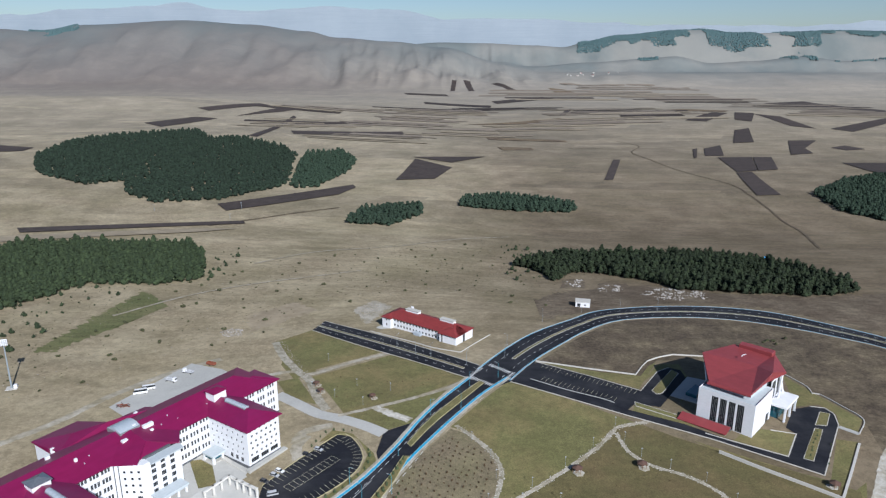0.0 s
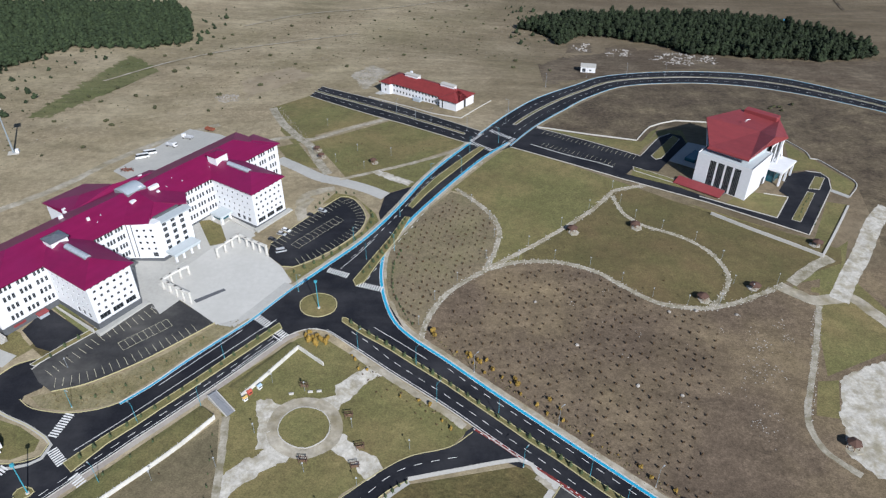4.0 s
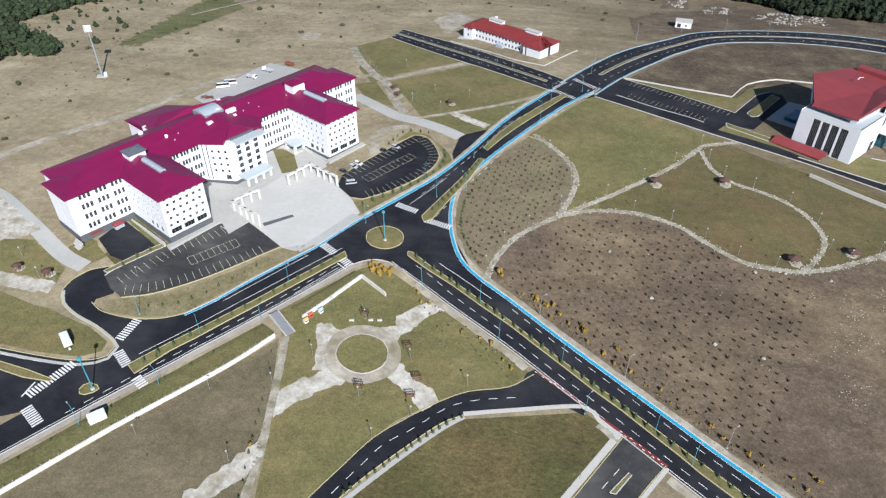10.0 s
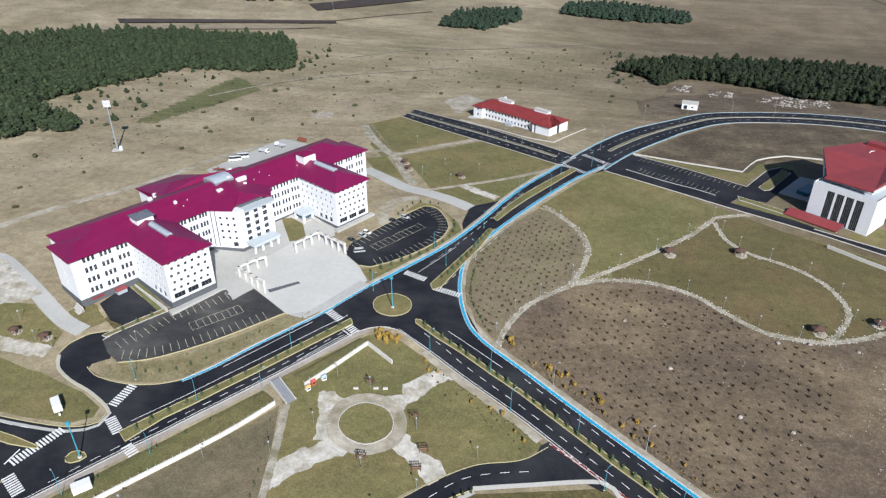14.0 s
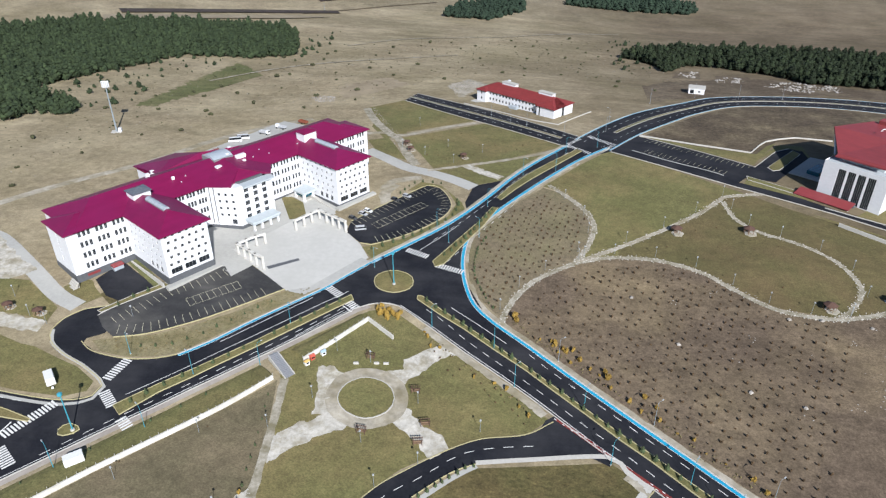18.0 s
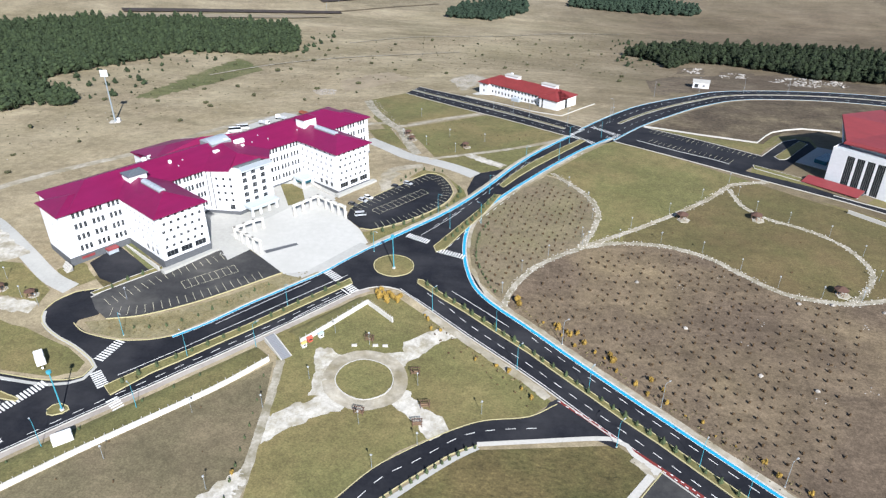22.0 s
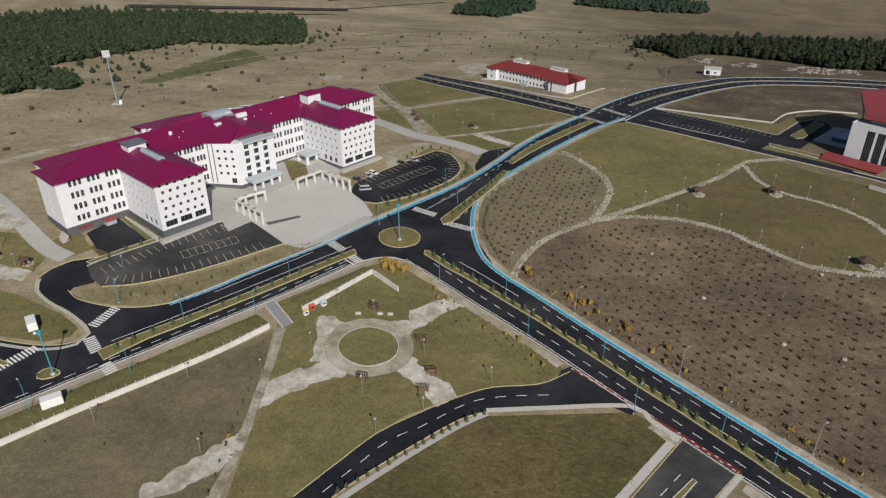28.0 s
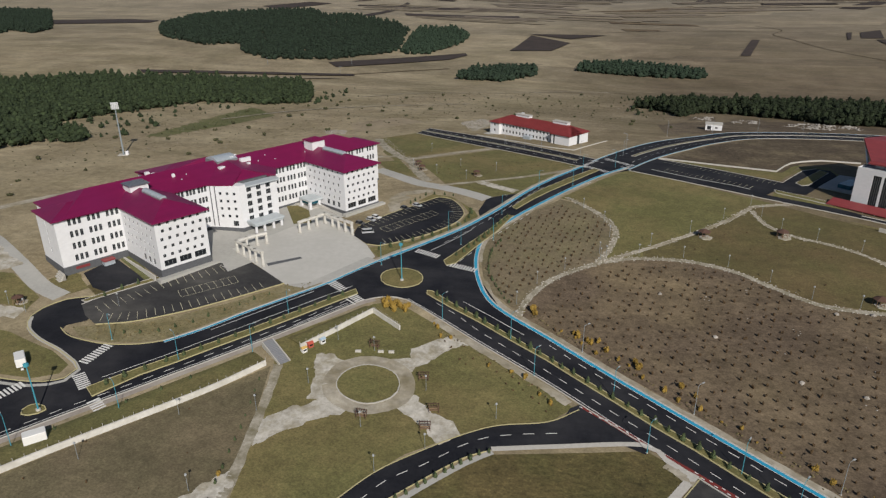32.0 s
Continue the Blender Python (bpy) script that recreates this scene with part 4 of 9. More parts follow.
slope_plot = patch("bare_field", [(-24.6, 254.7), (-20.6, 267.2), (-11.4, 284.6), (4.9, 308.5), (13.3, 304.0), (22.5, 290.9), (27.5, 279.6), (24.8, 263.6), (17.8, 245.3), (3.6, 232.1), (-4.9, 218.5), (-8.1, 205.5), (-17.4, 215.9), (-22.5, 227.4), (-24.7, 240.3)], 0.03, M["planted_slope"], "dry tan planted slope beside the road bend", "field")

# ---- kerbs, lanes and painted lines ----
def kerb(pts, parent, mat="concrete", width=0.35, h=0.16, closed=False, off=0.0, label="pale concrete kerb", sharp=False):
    line = [Vector(a).lerp(Vector(b), k / 8) for a, b in zip(pts, pts[1:]) for k in range(8)] + [Vector(pts[-1])] if sharp else spline(pts, 2.5, closed)
    if off:
        line = offset(line, off, closed)
    return ribbon(line, width, 0.04, M[mat], "kerb", parent, h, closed, label)

def lane(pts, parent, side, width=1.3):
    """Painted cycle lane with white edge lines just inside the kerb; side: +1 when the road lies left of the line."""
    line = spline(pts, 2.5)
    ribbon(offset(line, (0.35 + width / 2) * side), width, 0.10, M["blue"], "cycle_lane", parent, label="cyan painted cycle lane")
    ribbon(offset(line, (0.45 + width) * side), 0.14, 0.104, M["paint"], "edge_line", parent)
    ribbon(offset(line, 0.27 * side), 0.12, 0.104, M["paint"], "edge_line", parent)

kerb(SW_N, road_sw); lane(SW_N, road_sw, 1, 0.75)
kerb(NE_N, road_ne); lane(NE_N, road_ne, -1, 1.25)
kerb(SE_N, road_se); lane(SE_N, road_se, -1, 1.1)
kerb(NE_S[3:], road_ne); lane(NE_S[3:], road_ne, 1, 1.25)
kerb(NEF_N, road_far); lane(NEF_N, road_far, -1, 0.6)
kerb(NEF_S, road_far); lane(NEF_S, road_far, 1, 0.6)
kerb(SW_S, road_sw); kerb(SE_S, road_se)
kerb(NW_N, road_nw); kerb(NW_S, road_nw)

def white_edge(pts, parent, off):
    ribbon(offset(spline(pts, 2.5), off), 0.22, 0.104, M["paint"], "edge_line", parent)
white_edge(SW_S[3:], road_sw, -0.9)
white_edge(SE_S[1:], road_se, 0.9)
RED = [(12.1, 160.6), (20.8, 154.2), (28.9, 147.6), (38.9, 140.1), (45.7, 134.7), (52.1, 129.4)]
ribbon(offset(spline(RED, 2.5), 0.2), 1.2, 0.112, M["red"], "cycle_lane", road_se, label="red painted cycle lane")
red_dash = Mesher().box(-0.45, 0.45, -0.14, 0.14, 0, 0.012).mesh("red_lane_dash", M["paint"])
def red_dashes():
    line = offset(spline(RED, 1.5), 0.2)
    for sd in (0.32, -0.32):
        ln = offset(line, sd)
        for k, (a, b) in enumerate(zip(ln, ln[1:])):
            if k % 2 == (sd > 0) and not 0.42 < k / len(ln) < 0.64:
                t = b - a
                part("lane_dash", red_dash, road_se, m=ground_pose(a.x, a.y, math.atan2(t.y, t.x), 0.118))
red_dashes()
for a in ([(-151.4, 187.7), (-159.6, 183.8), (-163.5, 177.8), (-164.0, 171.5), (-160.9, 166.2), (-154.0, 161.6), (-144.4, 157.5), (-134.9, 152.5), (-132.1, 149.8), (-132.8, 145.1), (-140.9, 141.8), (-156.9, 141.7), (-182.6, 143.6)], [(-150.5, 167.8), (-146.2, 164.8), (-141.1, 163.3), (-131.1, 162.5), (-121.5, 164.5), (-115.4, 167.5)]):
    kerb(a, west_loop, "yellow", 0.3, 0.16, label="yellow painted kerb")
for a in ([(-51.9, 104.9), (-45.3, 115.4), (-37.5, 127.3), (-28.3, 136.1), (-18.5, 144.1), (-9.7, 149.3), (3.1, 153.0), (11.4, 159.4)], [(-43.1, 106.2), (-36.7, 114.7), (-26.7, 126.0), (-17.4, 135.6), (-10.7, 139.8)]):
    kerb(a, south_road, "yellow", 0.25, 0.14, label="yellow painted kerb")
kerb([(14.0, 101.6), (25.3, 117.8), (40.2, 139.2)], drive, "yellow", 0.25, 0.14, label="yellow painted kerb")
kerb([(33.2, 104.2), (43.9, 119.9), (51.8, 129.9)], drive, "yellow", 0.25, 0.14, label="yellow painted kerb")
kerb([(58.8, 384.9), (86.4, 366.6), (113.2, 347.5), (130.0, 372.4), (138.6, 378.4)], lot_hall, sharp=True)
kerb([(40.2, 358.3), (97.0, 322.0), (136.0, 299.2), (164.3, 280.2), (177.0, 271.5), (206.7, 313.7), (210.5, 324.9), (208.7, 331.0), (201.5, 332.6)], lot_hall, width=0.5, sharp=True)
kerb([(134.0, 304.6), (145.1, 297.8), (166.9, 285.5), (180.2, 304.7), (168.6, 308.0)], lot_hall, width=0.6, sharp=True)
kerb([(-152.8, 181.7), (-146.2, 193.6), (-137.0, 204.3), (-122.2, 218.0)], lot_west, "concrete")
kerb([(-141.1, 171.7), (-130.8, 175.4), (-118.8, 183.4), (-108.8, 192.0), (-91.8, 208.5)], lot_west, "yellow", label="yellow painted kerb")
kerb([(-79.7, 261.7), (-70.8, 276.3), (-62.2, 288.7), (-51.9, 302.7), (-45.2, 300.7), (-39.8, 292.0), (-37.3, 284.0), (-38.6, 275.3), (-44.5, 264.9), (-55.5, 252.8), (-66.7, 244.6), (-71.3, 245.1)], lot_oval, "yellow", label="yellow painted kerb")

# ---- medians and islands ----
def island(outline, label, smooth_line=False, mat="lawn", rim="yellow"):
    ob = patch("traffic_island", outline, 0.22, M[mat], label, "traffic island", 4.0, 0.2, smooth_line=smooth_line)
    line = spline(outline, 3.0 if not smooth_line else 2.0, True) if smooth_line else [Vector(p) for p in outline]
    ribbon(line, 0.3, 0.06, M[rim], "kerb", ob, 0.2, True, "yellow painted kerb")
    return ob
med_sw = island([(-65.9, 209.5), (-74.7, 199.1), (-84.8, 187.3), (-92.6, 178.0), (-100.3, 169.4), (-107.6, 161.3), (-114.7, 153.8), (-121.2, 146.2), (-124.2, 142.5), (-120.4, 139.3), (-113.1, 150.3), (-106.2, 157.8), (-99.1, 166.2), (-91.6, 174.7), (-83.8, 183.8), (-73.8, 195.6), (-64.3, 206.7)], "grass median strip with small conifers")
med_se = island([(-40.8, 213.6), (-39.0, 213.5), (-31.2, 207.1), (-21.3, 200.0), (-9.5, 191.2), (1.6, 182.8), (12.0, 174.0), (22.0, 165.8), (31.3, 158.1), (40.2, 151.2), (48.5, 144.0), (56.4, 137.3), (63.8, 131.1), (70.9, 125.2), (80.1, 117.2), (98.9, 100.9), (96.7, 98.5), (78.0, 114.6), (68.8, 122.6), (61.7, 128.6), (55.9, 134.3), (48.1, 141.2), (40.0, 148.5), (31.2, 155.5), (22.0, 163.5), (12.1, 171.8), (1.7, 180.6), (-9.3, 188.6), (-21.0, 197.5), (-30.7, 203.9), (-40.6, 211.3)], "grass median strip with small conifers")
med_ne1 = island([(-38.7, 236.9), (-30.3, 255.5), (-24.0, 269.4), (-18.3, 285.2), (-15.5, 285.1), (-21.1, 267.1), (-27.4, 252.5), (-33.9, 235.8), (-37.2, 233.3)], "grass median strip with small conifers")
med_ne2 = island([(-16.7, 295.3), (-10.8, 308.7), (-4.3, 320.9), (8.6, 340.5), (22.3, 359.2), (24.9, 357.3), (11.6, 336.8), (-1.2, 317.6), (-7.9, 306.3), (-14.8, 292.9)], "grass median strip beside a crossing")
round_island = island([(-59.3, 219.8), (-58.5, 224.3), (-53.0, 227.8), (-46.7, 226.2), (-44.1, 222.2), (-44.8, 217.1), (-50.3, 213.7), (-56.7, 215.2)], "round grassed traffic island with a lamp", True)
west_island = island([(-134.7, 130.5), (-134.2, 132.4), (-132.6, 133.6), (-129.9, 133.0), (-128.7, 131.9), (-129.7, 130.2), (-131.9, 128.9), (-133.7, 129.0)], "small oval grassed traffic island with a tall lamp", True)
med_w = island([(-178.7, 138.1), (-166.1, 137.2), (-155.0, 135.3), (-145.3, 133.0), (-145.5, 132.0), (-155.1, 132.3), (-163.9, 134.0), (-176.9, 135.4)], "narrow grass median strip")
verge_lot = island([(-152.5, 183.3), (-145.4, 192.1), (-136.3, 202.7), (-138.2, 204.1), (-146.6, 194.5), (-152.8, 186.2), (-154.4, 184.0)], "planted kerbed strip beside the car park", rim="concrete")
drive_isl = island([(34.4, 118.8), (40.5, 126.1), (41.3, 125.4), (36.2, 118.6)], "small kerbed island in the drive", rim="concrete")
hall_isl1 = island([(203.7, 326.6), (208.2, 324.8), (200.1, 312.7), (194.4, 313.3)], "small kerbed grass bed", rim="concrete")
hall_isl2 = island([(192.5, 310.2), (195.8, 308.8), (177.2, 281.9), (173.5, 284.0)], "long kerbed grass bed", rim="concrete")
hall_isl3 = island([(119.4, 347.6), (139.4, 375.1), (142.1, 370.4), (124.5, 344.9), (120.9, 343.6)], "kerbed grass bed in the car park", rim="concrete")
hall_isl4 = island([(106.1, 334.9), (129.7, 318.3), (127.3, 315.3), (105.7, 330.5)], "narrow kerbed grass strip", rim="concrete")
def centre(a, b, n=60):
    l, r = even(spline(a, 2.0), n), even(spline(b, 2.0), n)
    return [p.lerp(q, 0.5) for p, q in zip(l, r)]
for a, b, nm in ((NW_N, NW_S, "narrow grass median of the short road"), (NEF_N, NEF_S, "narrow grass median of the curved road")):
    c = centre(a, b)[4:]
    l, r = offset(c, 1.0), offset(c, -1.0)
    island([(p.x, p.y) for p in l] + [(p.x, p.y) for p in r[::-1]], nm, rim="concrete")

# ---- lane dashes, crossings, stalls ----
dash_me = Mesher().box(-1.5, 1.5, -0.10, 0.10, 0, 0.012).mesh("lane_dash", M["paint"])
def dashes(line, parent, lift=0.09, gap=6.0, me=dash_me, name="lane_dash", start=2.0):
    s, k = start, 0
    L = 0.0
    for a, b in zip(line, line[1:]):
        d = (b - a).length
        while s <= L + d:
            p = a.lerp(b, (s - L) / d)
            t = b - a
            part(name, me, parent, m=ground_pose(p.x, p.y, math.atan2(t.y, t.x), lift))
            s += gap
        L += d
def between(a, b, f, n=80):
    l, r = even(spline(a, 2.0), n), even(spline(b, 2.0), n)
    return [p.lerp(q, f) for p, q in zip(l, r)]
dashes(spline([(-66.4, 202.0), (-83.0, 181.4), (-98.1, 163.7), (-112.0, 147.7), (-122.8, 135.4), (-135.9, 119.3)]), road_sw)
dashes(spline([(-36.6, 206.3), (-27.9, 199.6), (-20.4, 192.5), (-8.9, 183.5), (2.0, 175.3), (12.2, 166.9), (21.9, 158.7), (31.0, 151.3), (39.6, 143.9), (55.4, 130.1), (64.0, 122.6), (82.9, 106.2), (101.8, 89.8)]), road_se)
dashes(spline([(2.3, 188.6), (11.9, 180.0), (22.0, 171.6), (31.6, 163.6), (40.5, 156.0), (49.0, 148.8), (56.9, 141.9), (64.5, 135.3), (77.1, 124.1), (96.0, 107.7), (111.0, 94.7)]), road_se)
dashes(spline([(-32.9, 237.1), (-27.1, 250.1), (-20.8, 264.0), (-14.1, 277.4), (-4.6, 297.9), (6.1, 316.1), (23.6, 340.2)]), road_ne)
dashes(spline([(-41.3, 252.0), (-31.8, 268.2), (-22.9, 285.0), (-14.7, 302.1), (-5.7, 320.7), (5.6, 336.1), (19.2, 355.9)]), road_ne)
for f in (0.25, 0.75):
    dashes(between(NEF_N, NEF_S, f), road_far, 0.1, 7.0)
    dashes(between(NW_N, NW_S, f), road_nw, 0.1, 7.0)
dashes(spline([(-48.4, 101.4), (-45.2, 108.0), (-39.0, 117.8), (-33.7, 125.9), (-27.5, 130.9), (-21.2, 137.1), (-14.7, 142.9), (-5.7, 146.5), (8.8, 149.7)]), south_road)
dashes(spline([(-168.3, 140.6), (-159.5, 139.5), (-150.5, 139.2)]), west_loop)
dashes(spline([(32.0, 119.5), (37.9, 127.2)]), drive)
for a in ([(-79.8, 205.1), (-90.6, 192.0), (-103.8, 175.9)], [(-67.5, 211.3), (-75.5, 202.2), (-85.7, 190.2), (-101.3, 172.0), (-111.3, 160.2), (-122.8, 147.4)], [(-66.0, 200.1), (-72.8, 191.7), (-79.2, 183.4)], [(-27.3, 208.7), (-17.0, 201.3), (-5.4, 192.5)], [(-45.2, 244.3), (-38.0, 255.6), (-31.7, 266.8)]):
    ribbon(spline(a, 2.5), 0.22, 0.1, M["paint"], "lane_line", road_sw)

bar_me = {}
def crossing(a, b, length, parent, lift=0.1):
    """Zebra bars from plan point a to b, each as long as the road's direction asks."""
    a, b = Vector(a), Vector(b)
    n = max(3, round((b - a).length / (1.05 if b.y < 300 else 1.5)))
    ang = math.atan2(b.y - a.y, b.x - a.x)
    if length not in bar_me:
        bar_me[length] = Mesher().box(-0.3, 0.3, -length / 2, length / 2, 0, 0.012).mesh("crossing_bar", M["paint"])
    for i in range(n):
        p = a.lerp(b, (i + 0.5) / n)
        part("crossing_bar", bar_me[length], parent, m=ground_pose(p.x, p.y, ang, lift))
crossing(*[(-75.7, 212.4), (-69.5, 207.9)], 3.4, road_sw)
crossing(*[(-66.8, 205.7), (-61.8, 201.8)], 3.4, road_sw)
crossing(*[(-50.8, 243.5), (-41.1, 239.7)], 3.2, junction)
crossing(*[(-36.9, 234.6), (-25.4, 231.4)], 3.2, junction)
crossing(*[(-130.2, 162.4), (-132.3, 152.3)], 3.4, west_loop, 0.12)
crossing(*[(-130.3, 147.5), (-124.2, 142.1)], 3.4, west_loop, 0.12)
crossing(*[(-119.4, 138.0), (-114.0, 134.2)], 3.4, road_sw, 0.12)
crossing(*[(-141.9, 140.6), (-149.3, 125.5)], 3.4, west_loop, 0.12)
crossing(*[(-147.3, 121.4), (-139.9, 116.2)], 3.6, west_loop, 0.12)
crossing(*[(16.6, 365.0), (29.1, 354.0)], 3.2, cross_ne, 0.12)
crossing(*[(29.3, 381.5), (41.1, 369.5)], 3.2, cross_ne, 0.12)
crossing(*[(24.6, 376.7), (17.3, 365.8)], 2.2, cross_ne, 0.12)
crossing(*[(43.6, 370.3), (37.1, 359.7)], 2.2, cross_ne, 0.12)
for a in ([(-67.3, 202.5), (-63.2, 199.6)], [(-150.0, 131.0), (-150.9, 125.0)]):
    ribbon(spline(a, 2.0), 0.5, 0.13, M["paint"], "stop_line", road_sw)

stall_me = Mesher().box(-2.4, 2.4, -0.07, 0.07, 0, 0.012).mesh("stall_line", M["stall_paint"])
def stalls(pts, side, parent, gap=2.75, lean=0.0, lift=0.11):
    line = spline(pts, 1.0)
    line = offset(line, side * 2.5)
    s, L = 0.5, 0.0
    for a, b in zip(line, line[1:]):
        d = (b - a).length
        while s <= L + d:
            p = a.lerp(b, (s - L) / d)
            t = b - a
            part("stall_line", stall_me, parent, m=ground_pose(p.x, p.y, math.atan2(t.y, t.x) + math.pi / 2 + lean, lift))
            s += gap
        L += d
def ladder(a, b, w, parent, n):
    """Double row of stalls marked as a long ladder."""
    a, b = Vector(a), Vector(b)
    t = (b - a).normalized()
    s = Vector((-t.y, t.x)) * w / 2
    for q in (s, -s):
        ribbon([a + q, (a + b) / 2 + q, b + q], 0.13, 0.12, M["stall_paint"], "stall_line", parent)
    for i in range(n + 1):
        p = a.lerp(b, i / n)
        ribbon([p - s, p + s], 0.13, 0.12, M["stall_paint"], "stall_line", parent)
stalls([(-148.1, 181.2), (-142.1, 189.9), (-135.2, 200.5), (-126.9, 208.8), (-119.9, 216.5)], -1, lot_west)
stalls([(-141.2, 173.1), (-131.3, 176.5), (-120.1, 183.9), (-109.1, 192.9), (-96.9, 204.1)], 1, lot_west)
ladder(*[(-124.5, 194.3), (-109.9, 208.0)], 5.0, lot_west, 8)
stalls([(-80.2, 260.7), (-70.6, 275.3), (-62.1, 288.2), (-51.7, 301.5)], -1, lot_oval)
stalls([(-47.3, 301.5), (-39.8, 292.0), (-37.3, 284.0), (-38.6, 275.3), (-44.5, 264.9), (-55.5, 252.8), (-65.6, 245.6)], -1, lot_oval)
ladder(*[(-68.3, 259.7), (-50.1, 283.1)], 5.0, lot_oval, 11)
stalls([(62.9, 380.7), (86.0, 364.3), (111.6, 347.4)], -1, lot_hall)
ribbon(spline([(52.2, 361.9), (70.4, 349.1), (88.0, 339.2), (94.9, 334.2)], 2.5), 0.9, 0.12, M["paving"], "kerb_strip", lot_hall)
stalls([(95.2, 335.4), (88.2, 340.5), (70.7, 351.2), (57.0, 360.5)], -1, lot_hall)

# ---- paths ----
def path(pts, width, mat, label, lift=0.05, name="path"):
    if mat in ("dirt", "stonepath", "chalk"):
        line = spline(pts, 1.2)
        def edge(sd):
            rough = min(0.5, 0.8 / width)
            return [p + (q - p) * (1 + rough * noise.fractal(Vector((p.x * 0.22, p.y * 0.22, 5 * sd)), 0.8, 2.0, 4)) for p, q in zip(line, offset(line, sd * width / 2))]
        vs, fs = strip(edge(1), edge(-1), lift, 1)
        ob = part(name, mesh_of(name, vs, fs, M[mat]))
    else:
        ob = ribbon(spline(pts, 3.0), width, lift, M[mat], name)
    return tagged(ob, label, "path", "", "structure")
P_MAIN = [(-7.9, 203.6), (-7.0, 209.3), (-4.8, 216.2), (-0.7, 224.7), (5.9, 233.5), (17.8, 243.8), (27.5, 248.9), (37.2, 251.7), (54.1, 251.4), (70.1, 244.8), (82.1, 233.6), (93.8, 224.8), (110.4, 221.6), (126.0, 224.7), (150.1, 235.4)] + [(149.3, 236.7)]
P_WEST = [(20.2, 246.8), (25.2, 259.5), (28.0, 272.8), (26.8, 281.9), (23.0, 291.0), (14.7, 303.0), (7.7, 311.6)]
P_MID = [(19.0, 245.5), (37.6, 258.9), (56.1, 273.9), (76.1, 292.3), (87.5, 306.1), (92.2, 310.5), (107.9, 315.0)]
P_LOOP = [(88.6, 304.7), (91.3, 289.2), (99.5, 278.6), (112.8, 271.4), (122.6, 262.2), (127.1, 253.0), (128.2, 240.4), (120.4, 227.7), (114.9, 223.0)]
path(P_MAIN, 2.2, "stonepath", "rough pale stone park path")
path(P_WEST, 2.1, "stonepath", "rough pale stone path on the slope", 0.055)
path(P_MID, 2.1, "dirt", "pale gravel path across the grass", 0.06)
path(P_LOOP, 1.9, "stonepath", "rough stone path loop with lamps", 0.065)
path([(148.7, 234.9), (154.2, 230.2), (159.7, 225.9), (169.8, 226.9), (177.0, 226.9), (181.9, 217.3), (187.7, 205.9)], 6.0, "dirt", "pale gravel track", 0.05)
path([(160.6, 222.6), (150.8, 201.9), (142.1, 184.8), (133.9, 169.3), (131.5, 159.7), (133.3, 150.6), (140.6, 141.8)], 2.4, "stonepath", "rough stone path beside the field", 0.055)
path([(170.5, 225.8), (179.9, 238.5), (195.9, 258.2), (212.7, 280.9), (227.2, 296.3)], 8.0, "chalk", "pale gravel construction track", 0.05)
path([(154.3, 236.7), (169.1, 248.0), (179.5, 254.0)], 5.0, "stonepath", "stone path up to the hall wall", 0.06)
path([(-76.3, 163.2), (-74.3, 151.9), (-72.0, 133.7), (-70.2, 117.3), (-69.7, 106.2), (-69.8, 99.1)], 2.6, "stonepath", "narrow paved garden path", 0.06)
path([(-234.5, 225.5), (-222.4, 223.0), (-195.7, 205.2), (-174.9, 190.6), (-162.7, 185.2)], 6.5, "paving", "grey concrete track beside the building", 0.05)
path([(-249.7, 239.3), (-242.5, 253.0), (-227.2, 274.7), (-199.8, 308.2), (-183.0, 341.7), (-160.8, 371.9), (-138.9, 391.8)], 5.0, "dirt", "pale dirt track behind the building", 0.04)
path([(-92.4, 343.7), (-80.2, 334.2), (-65.5, 322.5), (-52.7, 317.7), (-40.0, 311.4), (-29.0, 304.0)], 7.5, "paving", "grey concrete approach track", 0.05)
path([(-32.2, 400.9), (-56.4, 386.0), (-77.7, 370.2), (-91.7, 372.8), (-107.2, 366.2)], 3.6, "dirt", "pale gravel path across the lawns", 0.05)
path([(19.3, 365.0), (2.2, 350.2), (-18.8, 337.9), (-39.1, 328.0), (-54.7, 320.7)], 2.6, "dirt", "thin gravel path across the lawns", 0.055)
path([(-111.4, 419.7), (-100.1, 395.1), (-86.7, 373.4), (-77.7, 361.7), (-68.7, 339.5), (-61.7, 326.4)], 5.0, "stonepath", "broken stone channel path", 0.06)
path([(-71.8, 293.9), (-70.7, 302.8), (-64.3, 308.0), (-56.1, 311.0)], 5.0, "dirt", "gravel loop round the lawn", 0.05)
path([(-67.7, 280.9), (-70.6, 291.3), (-67.5, 301.5)], 5.5, "dirt", "gravel track by the building corner", 0.052)
chalk_a = patch("gravel_patch", [(-39.2, 329.3), (-34.9, 331.2), (-20.5, 322.0), (-15.0, 318.3), (-18.4, 314.2), (-30.9, 322.5)], 0.06, M["chalk"], "white gravel patch on the lawn", "gravel", ragged=1.1)
